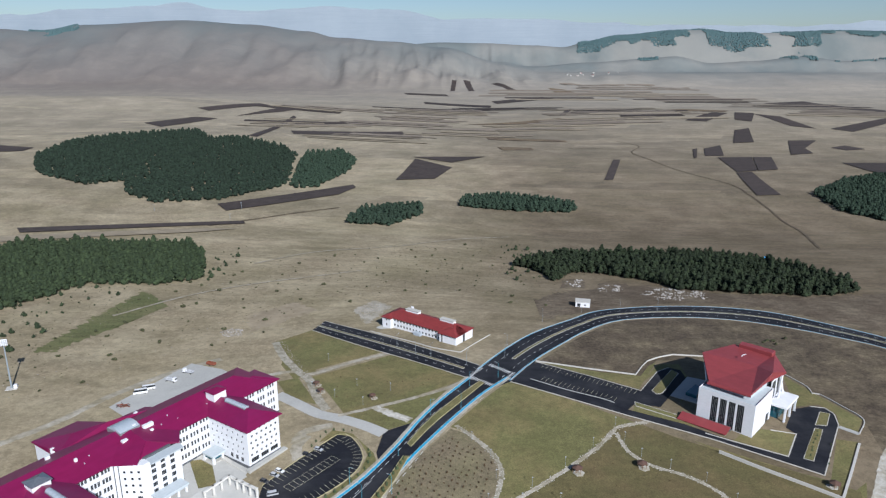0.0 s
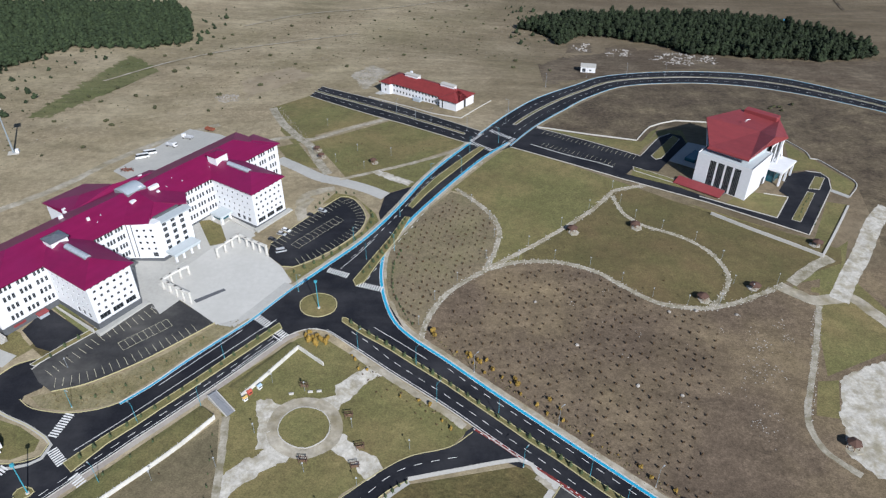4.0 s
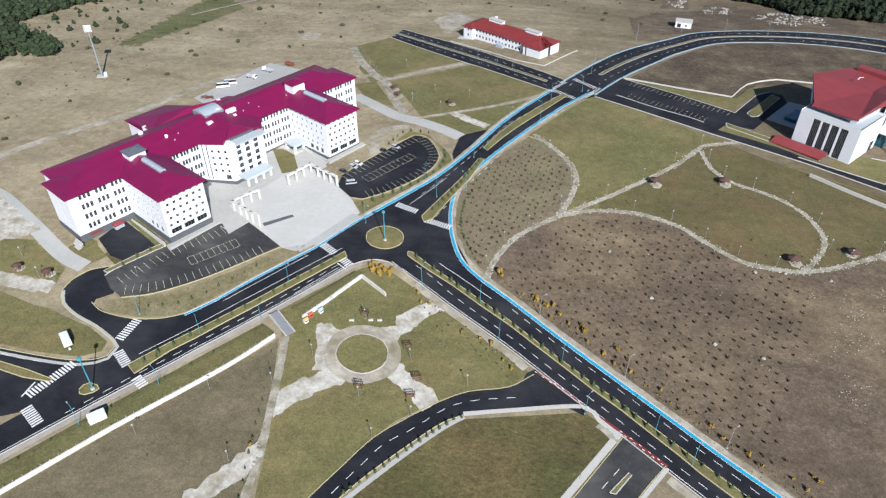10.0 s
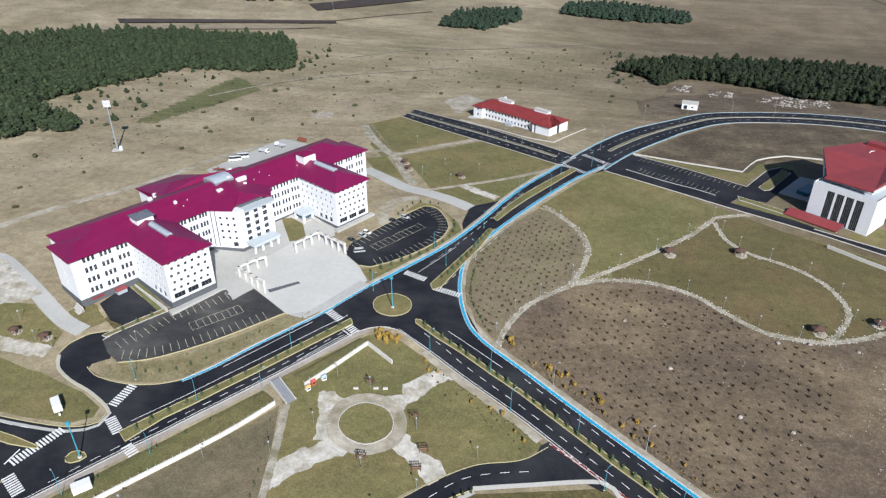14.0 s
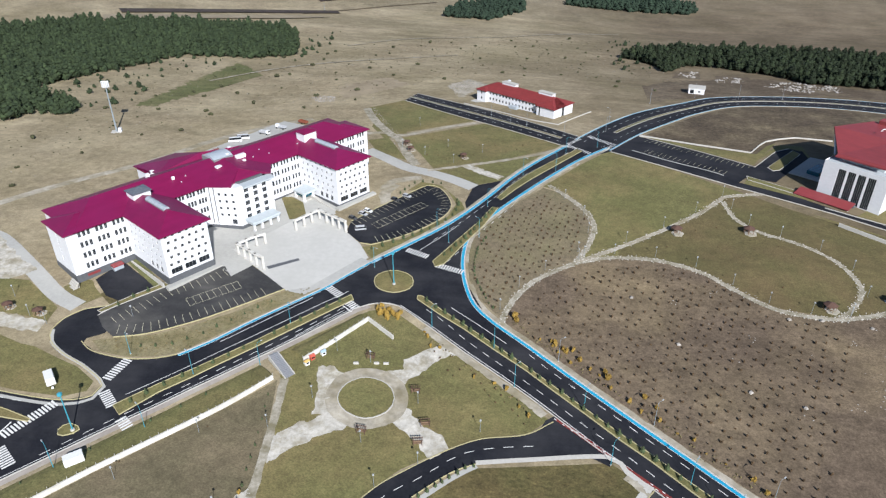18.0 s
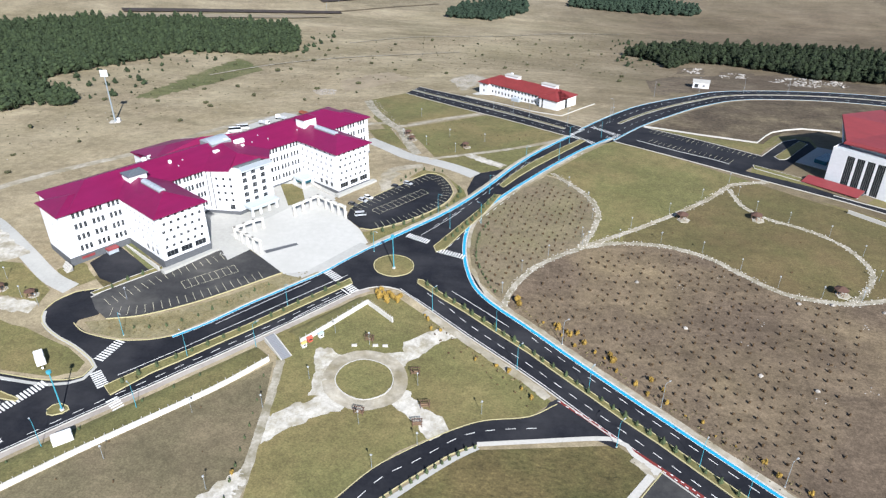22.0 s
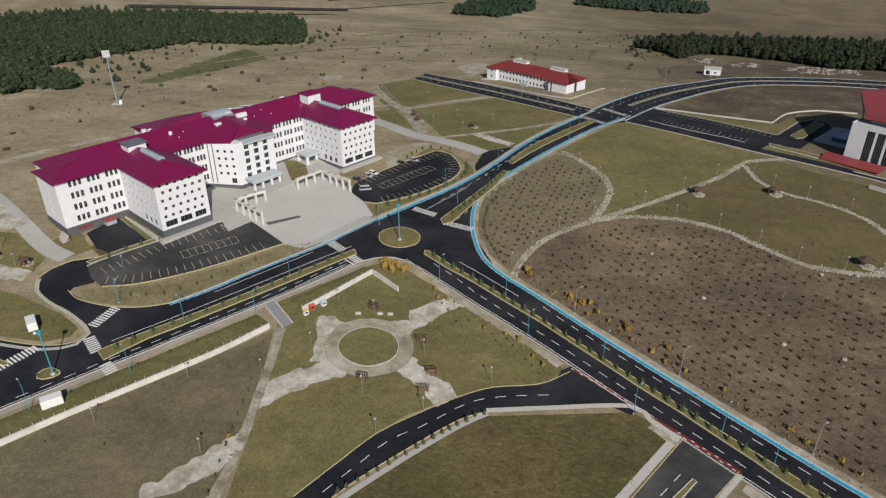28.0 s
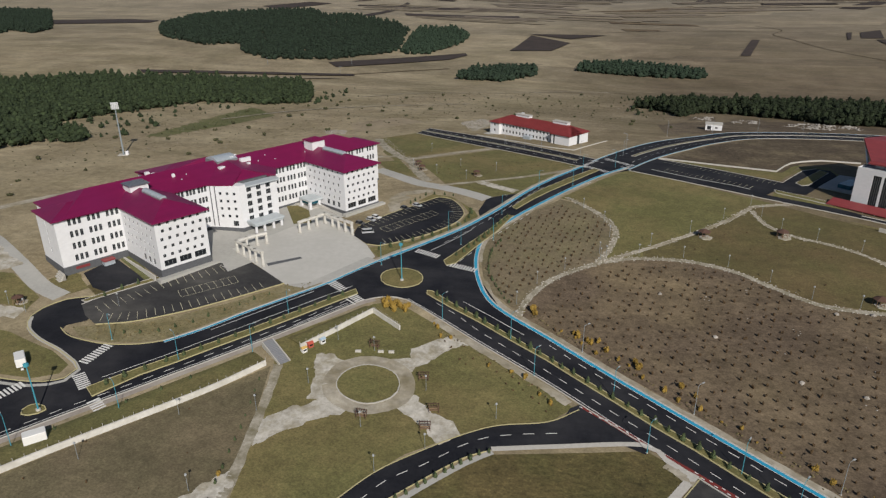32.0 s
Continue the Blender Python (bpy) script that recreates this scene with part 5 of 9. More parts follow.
for o in ([(-57.0, 155.0), (-48.0, 151.0), (-53.2, 145.4), (-58.2, 142.7), (-64.4, 136.6), (-69.3, 130.4), (-71.0, 132.6), (-69.9, 140.4), (-65.6, 144.7), (-61.5, 147.8)], [(-47.0, 168.5), (-43.5, 172.4), (-38.4, 174.2), (-32.7, 184.0), (-26.9, 188.7), (-20.8, 186.2), (-26.6, 180.7), (-34.0, 175.0), (-37.1, 167.6), (-39.5, 163.0)], [(-38.5, 160.0), (-33.2, 156.8), (-29.7, 151.5), (-21.7, 148.4), (-18.6, 143.4), (-24.4, 139.8), (-29.2, 144.8), (-36.1, 150.3), (-42.0, 152.5)], [(-66.9, 170.1), (-62.7, 171.8), (-58.7, 169.0), (-53.0, 167.5), (-57.0, 158.0), (-58.5, 150.5), (-62.8, 149.5), (-63.5, 157.0), (-65.5, 163.6)]):
    patch("gravel_patch", o, 0.05, M["chalk"], "pale gravel arm of the garden circle", "gravel", ragged=1.1)
circle = island([(-56.9, 157.9), (-55.6, 164.3), (-50.0, 168.1), (-42.5, 166.4), (-39.0, 160.7), (-40.2, 154.9), (-46.2, 151.0), (-53.1, 152.9)], "round lawn bed inside the gravel circle", True, rim="concrete")
for o in ([(-39.6, 178.5), (-27.5, 189.0), (-19.7, 185.9), (-28.3, 179.7), (-33.3, 171.8), (-37.0, 169.4)], [(-71.9, 139.3), (-64.7, 147.4), (-61.0, 144.4), (-65.3, 136.5), (-69.9, 129.7)], [(-34.1, 153.4), (-28.1, 151.4), (-19.4, 143.3), (-24.3, 139.5), (-32.4, 148.9)]):
    patch("gravel_patch", o, 0.07, M["chalk"], "white limestone gravel on the garden path", "gravel", ragged=1.1)
for o in ([(-72.3, 121.1), (-68.5, 117.6), (-71.0, 109.6), (-77.0, 103.2), (-84.4, 96.9), (-87.4, 99.9), (-79.8, 110.2)], [(-206.9, 178.6), (-192.6, 177.7), (-180.5, 176.5), (-168.5, 175.4), (-168.5, 169.9), (-176.1, 169.5), (-187.9, 170.7), (-202.9, 172.8)], [(-232.5, 215.1), (-223.7, 225.0), (-203.4, 209.7), (-192.3, 203.8), (-195.9, 197.7), (-203.6, 194.7), (-217.8, 194.1)], [(152.6, 184.0), (173.2, 192.1), (207.5, 201.1), (188.0, 168.4), (160.2, 166.4), (143.3, 159.4), (143.8, 164.2)], [(143.3, 159.4), (160.8, 167.6), (190.9, 173.3), (169.3, 137.2), (145.7, 140.7), (139.3, 150.9)]):
    patch("gravel_patch", o, 0.06, M["chalk"], "white limestone gravel heap spread on the ground", "gravel", ragged=1.1)
path(offset(spline(SE_N[4:], 3), 1.3), 1.9, "dirt", "pale gravel verge beside the road", 0.045)
for o in ([(-34.1, 197.0), (-19.7, 185.9), (2.3, 169.6), (10.0, 162.9)], [(33.6, 143.8), (36.8, 141.0), (39.9, 138.1)], [(53.3, 126.8), (60.5, 120.7), (77.0, 106.4), (99.0, 87.4)]):
    path(offset(spline(o, 3), -2.0), 2.8, "dirt", "pale gravel pavement beside the road", 0.12, "pavement")
path(offset(spline(SW_S[2:], 3), 1.25), 1.9, "pink_paving", "pinkish paved pavement beside the road", 0.12, "pavement")
path(offset(spline(NE_N, 3), 0.9), 1.3, "dirt", "grey paved pavement beside the road", 0.12, "pavement")
path(offset(spline(NE_S, 3), -0.9), 1.3, "dirt", "grey paved pavement beside the road", 0.12, "pavement")
path(offset(spline([(-164.4, 171.4), (-160.9, 165.3), (-153.2, 160.2), (-143.7, 156.3), (-135.0, 151.4), (-132.1, 149.0), (-132.8, 144.4), (-140.4, 140.9), (-156.4, 140.8), (-181.8, 142.6)], 3), 0.9), 1.2, "paving", "grey pavement round the corner", 0.1, "pavement")
path([(-42.6, 104.3), (-35.4, 113.1), (-25.6, 124.5), (-16.4, 134.2), (-10.3, 139.2)], 1.6, "paving", "grey pavement beside the park road", 0.1, "pavement")
path([(-10.7, 140.2), (3.6, 143.6), (27.3, 148.4), (32.6, 143.7), (38.4, 139.2)], 1.6, "concrete", "pale concrete pavement beside the park road", 0.12, "pavement")
path([(12.5, 102.4), (23.9, 118.8), (38.9, 140.0)], 2.2, "concrete", "pale concrete pavement beside the drive", 0.12, "pavement")
path([(34.4, 104.4), (44.9, 119.6), (52.2, 129.0)], 1.4, "concrete", "narrow concrete pavement beside the drive", 0.11, "pavement")

inner = [(p.x, p.y) for p in offset(spline(NEF_S[1:], 12), -2.5)]
patch("bare_field", inner + [(217.2, 242.2), (207.4, 262.7), (215.0, 288.2), (223.1, 320.6), (213.2, 347.9), (206.7, 372.9), (166.9, 393.7), (134.6, 389.4), (118.0, 364.9), (87.3, 372.1), (62.3, 384.9)], 0.02, M["heath"], "dark brown heath inside the road's curve", "heath", ragged=0.0)
patch("bare_field", [(76.1, 465.3), (98.5, 485.3), (124.2, 502.9), (167.9, 514.6), (213.7, 514.9), (253.2, 501.7), (283.3, 475.0), (312.5, 442.1), (340.8, 399.6), (436.7, 481.0), (413.8, 546.3), (353.4, 542.0), (309.8, 532.2), (248.9, 544.1), (204.6, 555.0), (181.7, 577.1), (142.9, 563.7), (111.8, 556.2), (77.8, 523.8)], 0.02, M["scrubland"], "brown scrubland between road and pine belt", "scrubland", smooth_line=True, ragged=7.0)
ring = [(p[0], p[1]) for p in [(-56.9, 157.9), (-55.6, 164.3), (-50.0, 168.1), (-42.5, 166.4), (-39.0, 160.7), (-40.2, 154.9), (-46.2, 151.0), (-53.1, 152.9)]]
rc_x, rc_y = sum(p[0] for p in ring) / 8, sum(p[1] for p in ring) / 8
ring_out = [(rc_x + (x - rc_x) * 1.26, rc_y + (y - rc_y) * 1.26) for x, y in ring]
path(ring_out + ring_out[:1], 4.3, "dirt", "pale gravel walk round the lawn circle", 0.075)
# creek and tracks across the plain
for pts, w, mt, lb in (([(447.3, 1764.2), (482.2, 1678.5), (436.8, 1568.8), (451.4, 1474.5), (476.1, 1362.5), (527.0, 1233.9), (523.4, 1141.1), (505.2, 1024.1), (490.2, 951.1), (482.8, 881.2), (447.1, 773.9)], 3.2, "heath", "dark winding creek bed"),
                       ([(-295.4, 834.7), (-258.1, 880.2), (-209.3, 933.8), (-152.2, 978.5)], 5, "heath", "dark earth bank across the fields"),
                       ([(429.5, 1634.0), (306.3, 1628.0), (151.7, 1563.1), (20.8, 1485.9)], 6, "stubble", "pale field track"),
                       ([(83.2, 822.4), (11.9, 791.0), (-52.8, 739.7), (-135.2, 700.8), (-185.2, 639.2)], 2.4, "dirt", "pale dirt track over the steppe"),
                       ([(-76.9, 618.1), (-115.6, 593.4), (-168.4, 559.5), (-208.9, 522.5), (-244.7, 471.6)], 2.2, "dirt", "pale dirt track over the steppe")):
    tagged(ribbon(spline(pts, 8.0), w, 0.5, M[mt], "track"), lb, "track", "", "structure")
# strips of stubble and fallow, in families that lie side by side
def strip_family(x, y, ang, n, seed):
    rg = random.Random(seed)
    t, s = Vector((math.cos(ang), math.sin(ang))), Vector((-math.sin(ang), math.cos(ang)))
    d = y * 0.011
    v = 0.0
    for i in range(n):
        wd, ln = d * rg.uniform(0.6, 1.5), y * rg.uniform(0.09, 0.2)
        a = Vector((x, y)) + s * v + t * rg.uniform(-0.03, 0.03) * y
        v += wd * rg.uniform(1.1, 2.2)
        l = [a - t * ln / 2 + t * ln * k / 8 for k in range(9)]
        r = [p + s * wd for p in l]
        vs, fs = strip(r, l, 1.6, 2)
        mt = M[("fallow", "stubble", "fallow", "plough")[rg.randrange(4 if y > 1500 else 3)]]
        thing("field_strip", "narrow strip of stubble or fallow land", "field", "field strips", "structure", mesh_of("field_strip", vs, fs, mt))
for k, (x, y) in enumerate([(-405.6, 2217.9), (-182.4, 1652.7), (523.0, 2970.2), (601.9, 2251.0), (249.5, 1933.9), (1339.2, 2538.4), (1312.0, 2202.6), (1066.3, 2867.9), (231.1, 2428.7), (461.8, 2029.5), (-43.4, 2251.3), (878.0, 3119.1), (99.5, 1809.0), (697.5, 2142.7), (-407.4, 1879.9), (-102.8, 1970.3)]):
    strip_family(x, y, -0.15 + 0.07 * (k % 5), 4 + k % 4, 300 + k)

# ---- far ploughed fields ----
for k, o in enumerate((
    [(-811.4, 1869.1), (-717.7, 1997.5), (-648.8, 1985.4), (-730.7, 1782.0)], [(-609.3, 2046.0), (-524.4, 2265.2), (-404.5, 2376.4), (-504.0, 2173.2)], [(-757.8, 2140.1), (-614.3, 2329.4), (-568.5, 2296.1), (-711.3, 2103.9)], [(-464.8, 1639.8), (-455.6, 2110.4), (-440.8, 2079.8), (-440.0, 1622.0)],
    [(-431.2, 1993.3), (-175.5, 2065.9), (-169.0, 2027.2), (-417.1, 1940.9)], [(-397.5, 1798.0), (-109.9, 1868.7), (-102.3, 1814.1), (-374.2, 1722.6)], [(-498.3, 771.3), (-263.1, 871.7), (-254.8, 855.1), (-482.8, 750.6)], [(-326.7, 966.2), (-153.9, 1155.3), (-146.0, 1131.0), (-165.9, 1071.6), (-302.6, 928.0)],
    [(-84.2, 1204.9), (-57.3, 1424.5), (19.0, 1343.7), (-13.5, 1227.8)], [(-64.0, 1443.2), (94.5, 1476.0), (19.6, 1394.7)], [(-180.5, 3239.8), (16.5, 3201.0), (28.9, 3134.7), (-158.9, 3173.6)], [(-78.2, 2856.5), (189.9, 2694.2), (177.9, 2582.1), (-71.0, 2756.1)],
    [(46.9, 3550.8), (69.9, 3553.9), (57.8, 3342.7), (36.1, 3339.5)], [(104.5, 3556.9), (139.1, 3557.9), (152.9, 3348.0), (125.7, 3348.0)], [(242.3, 3552.0), (276.6, 3549.3), (357.9, 3361.8), (328.5, 3338.7)], [(205.6, 2923.4), (446.3, 3113.5), (486.1, 3043.5), (220.0, 2799.9)],
    [(497.4, 2372.9), (687.2, 2259.2), (684.0, 2216.7), (495.3, 2315.5)], [(445.4, 2463.4), (465.0, 2460.1), (396.7, 2236.6), (378.5, 2237.3)], [(369.6, 1466.8), (385.6, 1467.4), (320.8, 1262.6), (303.4, 1260.8)], [(746.4, 2121.2), (892.1, 2288.4), (936.0, 2266.6), (804.8, 2099.6)],
    [(967.2, 2288.6), (1023.7, 2267.7), (943.2, 2100.4), (904.2, 2132.1)], [(1014.6, 2246.4), (1074.0, 2196.0), (1079.4, 1980.7), (1027.1, 2024.4)], [(831.5, 1953.1), (887.0, 1988.7), (799.7, 1751.8), (740.1, 1737.3)], [(630.3, 1641.7), (692.0, 1698.8), (636.4, 1534.8), (591.3, 1527.3)],
    [(600.1, 1633.1), (613.7, 1640.9), (563.1, 1501.2), (554.5, 1494.8)], [(612.2, 1508.6), (694.1, 1523.3), (636.6, 1364.0), (588.9, 1345.2)], [(696.6, 1523.4), (739.1, 1524.5), (685.0, 1376.8), (638.9, 1364.0)], [(584.1, 1339.1), (619.8, 1351.6), (576.3, 1136.7), (533.7, 1131.6)],
    [(900.3, 1779.5), (976.8, 1785.0), (882.2, 1656.7), (864.6, 1582.7), (800.7, 1559.7)], [(950.6, 1668.6), (1005.5, 1704.7), (1025.0, 1648.9), (970.9, 1630.9)], [(862.8, 1461.6), (959.1, 1463.1), (1015.4, 1399.1), (939.1, 1288.5), (866.7, 1366.2)], [(1311.7, 2842.2), (1520.3, 2933.8), (1558.7, 2431.8), (1498.0, 2334.3)],
    [(1120.5, 1981.3), (1405.8, 2184.5), (1337.0, 2072.9), (1154.8, 1927.4)], [(-1149.1, 1408.3), (-933.0, 1436.8), (-840.6, 1400.6), (-837.2, 1355.6), (-1069.6, 1307.0)], [(130.6, 1628.1), (211.0, 1622.2), (213.5, 1588.8), (139.7, 1574.7)], [(61.5, 2047.2), (236.7, 2110.4), (369.3, 2180.0), (383.3, 2157.0), (248.4, 2061.5)],
    [(114.6, 1811.6), (316.5, 1767.4), (318.5, 1737.6), (119.0, 1764.2)], [(724.5, 2354.8), (842.5, 2419.4), (967.5, 2336.7), (934.0, 2299.7)], [(518.1, 3432.4), (593.9, 3387.3), (628.0, 3274.6), (531.2, 3251.0)], [(-491.8, 729.5), (-301.6, 811.8), (-255.9, 821.9), (-294.7, 792.1), (-476.6, 705.2)])):
    mat = M["plough"] if k < 34 else M["stubble"] if k > 38 else M["field"]
    bm = bmesh.new()
    bm.faces.new([bm.verts.new((x, y, 0)) for x, y in o])
    bmesh.ops.triangulate(bm, faces=bm.faces[:])
    bmesh.ops.subdivide_edges(bm, edges=bm.edges[:], cuts=6, use_grid_fill=True)
    for v in bm.verts:
        v.co.z = gz(v.co.x, v.co.y) + far_height(v.co.x, v.co.y) + 1.2
    bmesh.ops.recalc_face_normals(bm, faces=bm.faces[:])
    me = bpy.data.meshes.new("ploughed_field")
    bm.to_mesh(me)
    bm.free()
    me.materials.append(mat)
    thing("ploughed_field", "dark ploughed strip of farmland" if k < 34 else "pale stubble strip of farmland", "field", kind="structure", me=me)

# ---- building helpers ----
def facade_mesh(w, z0, z1, openings, mat, depth=0.3, name="wall"):
    """A wall face in the plane y = 0, looking to -y, from x = 0 to w, with recessed openings (x, z, w, h)."""
    xs = sorted({0.0, w, *[o[0] for o in openings], *[o[0] + o[2] for o in openings]})
    zs = sorted({z0, z1, *[o[1] for o in openings], *[o[1] + o[3] for o in openings]})
    ms = Mesher()
    vid = {}
    def v(x, z):
        if (x, z) not in vid:
            vid[(x, z)] = len(ms.v)
            ms.v.append((x, 0, z))
        return vid[(x, z)]
    cells = {(o[0], o[1]): o for o in openings}
    for i in range(len(xs) - 1):
        for j in range(len(zs) - 1):
            cx, cz = (xs[i] + xs[i + 1]) / 2, (zs[j] + zs[j + 1]) / 2
            if any(o[0] < cx < o[0] + o[2] and o[1] < cz < o[1] + o[3] for o in openings):
                continue
            ms.f.append((v(xs[i], zs[j]), v(xs[i + 1], zs[j]), v(xs[i + 1], zs[j + 1]), v(xs[i], zs[j + 1])))
            ms.m.append(0)
    for x, z, ow, oh in openings:
        P = [(x, 0, z), (x + ow, 0, z), (x + ow, 0, z + oh), (x, 0, z + oh), (x, depth, z), (x + ow, depth, z), (x + ow, depth, z + oh), (x, depth, z + oh)]
        k = [v(x, z), v(x + ow, z), v(x + ow, z + oh), v(x, z + oh)]
        n = len(ms.v)
        ms.v += P[4:]
        ms.f += [(k[0], n, n + 1, k[1]), (k[1], n + 1, n + 2, k[2]), (k[2], n + 2, n + 3, k[3]), (k[3], n + 3, n, k[0])]
        ms.m += [0] * 4
    return ms.mesh(name, mat)

win_cache = {}
def window(parent, m, w, h, bars=1, glass="glass", depth=0.2):
    """Framed window: frame bars with a pane as a part, lying in the wall's opening."""
    key = (round(w, 2), round(h, 2), bars, glass)
    if key not in win_cache:
        t = min(0.09, w * 0.12)
        lw = (w - t * (bars + 2)) / (bars + 1)
        fr = facade_mesh(w, 0, h, [(t + k * (lw + t), t, lw, h - 2 * t) for k in range(bars + 1)], M["frame"], 0.07, "window")
        fr.transform(Matrix.Translation((0, depth - 0.02, 0)))
        pane = Mesher().box(t * 0.5, w - t * 0.5, depth + 0.03, depth + 0.06, t * 0.5, h - t * 0.5).mesh("pane", M[glass])
        win_cache[key] = (fr, pane)
    f, p = win_cache[key]
    ob = part("window", f, parent, m=m)
    part("pane", p, ob)
    return ob

def facade(parent, a, b, z0, z1, openings, mat, name="wall", bars=1, glass="glass", label=""):
    """Wall from plan point a to b; its outer face lies to the right of that way."""
    a, b = Vector(a), Vector(b)
    t = b - a
    m = Matrix.Translation((a.x, a.y, 0)) @ Matrix.Rotation(math.atan2(t.y, t.x), 4, "Z")
    ob = part(name, facade_mesh(t.length, z0, z1, openings, mat), parent, label, m)
    for x, z, w, h in openings:
        window(parent, m @ Matrix.Translation((x, 0, z)), w, h, bars if w < 1.6 else max(bars, 2), glass)
    return ob

def plain_wall(parent, outline, z0, z1, mat, name, label=""):
    return part(name, Mesher().prism(outline, z0, z1).mesh(name, mat), parent, label)

def hip_roof(x0, x1, y0, y1, z, pitch, mat, open_y1=False):
    """Hip roof with a thick eave; open_y1: the ridge runs on level to the y1 end."""
    w = (min(x1 - x0, y1 - y0) if not open_y1 else (x1 - x0)) / 2
    h = w * pitch
    if open_y1:
        r = [((x0 + x1) / 2, y0 + w, z + h), ((x0 + x1) / 2, y1, z + h)]
        fs = [(0, 1, 4), (1, 2, 5, 4), (2, 3, 5), (3, 0, 4, 5)]
    elif x1 - x0 > y1 - y0:
        r = [(x0 + w, (y0 + y1) / 2, z + h), (x1 - w, (y0 + y1) / 2, z + h)]
        fs = [(0, 1, 5, 4), (1, 2, 5), (2, 3, 4, 5), (3, 0, 4)]
    else:
        r = [((x0 + x1) / 2, y0 + w, z + h), ((x0 + x1) / 2, y1 - w, z + h)]
        fs = [(0, 1, 4), (1, 2, 5, 4), (2, 3, 5), (3, 0, 4, 5)]
    base = [(x0, y0, z), (x1, y0, z), (x1, y1, z), (x0, y1, z)]
    vs = base + r + [(x, y, z - 0.4) for x, y, _ in base]
    fs = fs + [(6, 7, 1, 0), (7, 8, 2, 1), (8, 9, 3, 2), (9, 6, 0, 3), (9, 8, 7, 6)]
    return mesh_of("roof", vs, fs, mat)

# ---- main building ----
BLD = pose(-134.7, 201.0, 0, 0, 0, 56.5) @ Matrix.Diagonal((0.988, 1.01, 1, 1))
EAVE = 23.5
main = thing("campus_building", "large white five-storey campus building with magenta metal roof", "building", m=BLD)
W0, WT = 5.2, EAVE - 0.3
ROWS_Z = (9.2, 12.7, 16.2, 19.7)

def small_rows(w, cols, margin, rows=(9.6, 12.7, 15.8, 18.9, 21.6), s=1.15):
    g = (w - 2 * margin) / (cols - 1)
    return [(margin + g * i - s / 2 + (g * 0.12 if k % 2 else -g * 0.12), z, s, 1.2) for i in range(cols) for k, z in enumerate(rows)]
def big_row(w, n, margin, z=6.1, ww=4.6, h=2.3):
    g = (w - 2 * margin - ww) / max(1, n - 1)
    return [(margin + g * i, z, ww, h) for i in range(n)]
def tall_rows(x0, groups, per, gap, ggap, rows=(7.2, 11.6, 16.0, 20.4), ww=1.1, h=2.4):
    out = []
    x = x0
    for _ in range(groups):
        for i in range(per):
            out += [(x, z, ww, h) for z in rows]
            x += gap
        x += ggap
    return out
WH, PL = M["white"], M["grey"]
def wing(x0, x1):
    """Front wing with small staggered windows above large ones."""
    w = x1 - x0
    facade(main, (x0, 1.0), (x1, 1.0), W0, WT, small_rows(w, 6, 2.4) + big_row(w, 3, 1.5), WH)
    facade(main, (x0, 28.3), (x0, 1.0), W0, WT, small_rows(26.5, 7, 3.0, s=0.95) + [(14.5 + 3.6 * i, 6.1, 1.9, 2.3) for i in range(3)], WH)
    facade(main, (x1, 1.0), (x1, 28.3), W0, WT, small_rows(26.5, 7, 3.0, s=0.95) + [(2.2 + 3.6 * i, 6.1, 1.9, 2.3) for i in range(3)], WH)
    plain_wall(main, [(x0 - 0.15, 0.85), (x1 + 0.15, 0.85), (x1 + 0.15, 28), (x0 - 0.15, 28)], -3, W0, PL, "plinth", "dark grey stone plinth")
    plain_wall(main, [(x0 - 2.2, -1.4), (x1 + 2.2, -1.4), (x1 + 2.2, 1.2), (x0 - 2.2, 1.2)], -3, 2.6 if x0 < 40 else 4.6, M["paving"], "terrace", "grey stone terrace round the plinth")
wing(1.0, 20.4)
wing(86.6, 106.0)
# long rear bar
facade(main, (-22.4, 28.0), (1.0, 28.0), 5.6, WT, tall_rows(4.6, 3, 3, 1.75, 1.5, (6.9, 11.4, 15.9, 20.4)), WH)
facade(main, (20.4, 28.0), (37.0, 28.0), W0, WT, tall_rows(2.2, 3, 3, 1.45, 0.7), WH)
facade(main, (69.0, 28.0), (86.6, 28.0), W0, WT, tall_rows(1.4, 3, 3, 1.7, 0.7), WH)
facade(main, (106.0, 28.0), (131.0, 28.0), W0, WT, tall_rows(4.6, 3, 3, 1.75, 1.5), WH)
facade(main, (131.0, 28.0), (131.0, 46.0), W0, WT, [(5.0 + 4 * i, z, 1.0, 2.0) for i in range(3) for z in ROWS_Z], WH)
facade(main, (-22.4, 46.0), (-22.4, 28.0), 5.6, WT, [(8.5, z, 1.0, 2.0) for z in ROWS_Z], WH)
facade(main, (127.5, 46.0), (127.5, 54.8), W0, WT, [(4.0, z, 1.0, 2.0) for z in ROWS_Z], WH)
facade(main, (-19.0, 54.8), (-19.0, 46.0), W0, WT, [(4.0, z, 1.0, 2.0) for z in ROWS_Z], WH)
facade(main, (127.5, 54.8), (-19.0, 54.8), W0, WT, [(6 + 4.5 * i, z, 1.6, 1.9) for i in range(30) for z in (8.0, 15.0)], WH)
plain_wall(main, [(127.5, 45.9), (131, 45.9), (131, 46.0), (127.5, 46.0)], W0, WT, WH, "wall_return")
plain_wall(main, [(-22.4, 45.9), (-19, 45.9), (-19, 46.0), (-22.4, 46.0)], W0, WT, WH, "wall_return")
plain_wall(main, [(-22.6, 27.85), (1.0, 27.85), (1.0, 46), (-22.6, 46)], -3, 5.6, PL, "plinth", "dark grey stone plinth")
plain_wall(main, [(20.0, 27.85), (131.2, 27.85), (131.2, 46), (20.0, 46)], -3, W0, PL, "plinth", "dark grey stone plinth")
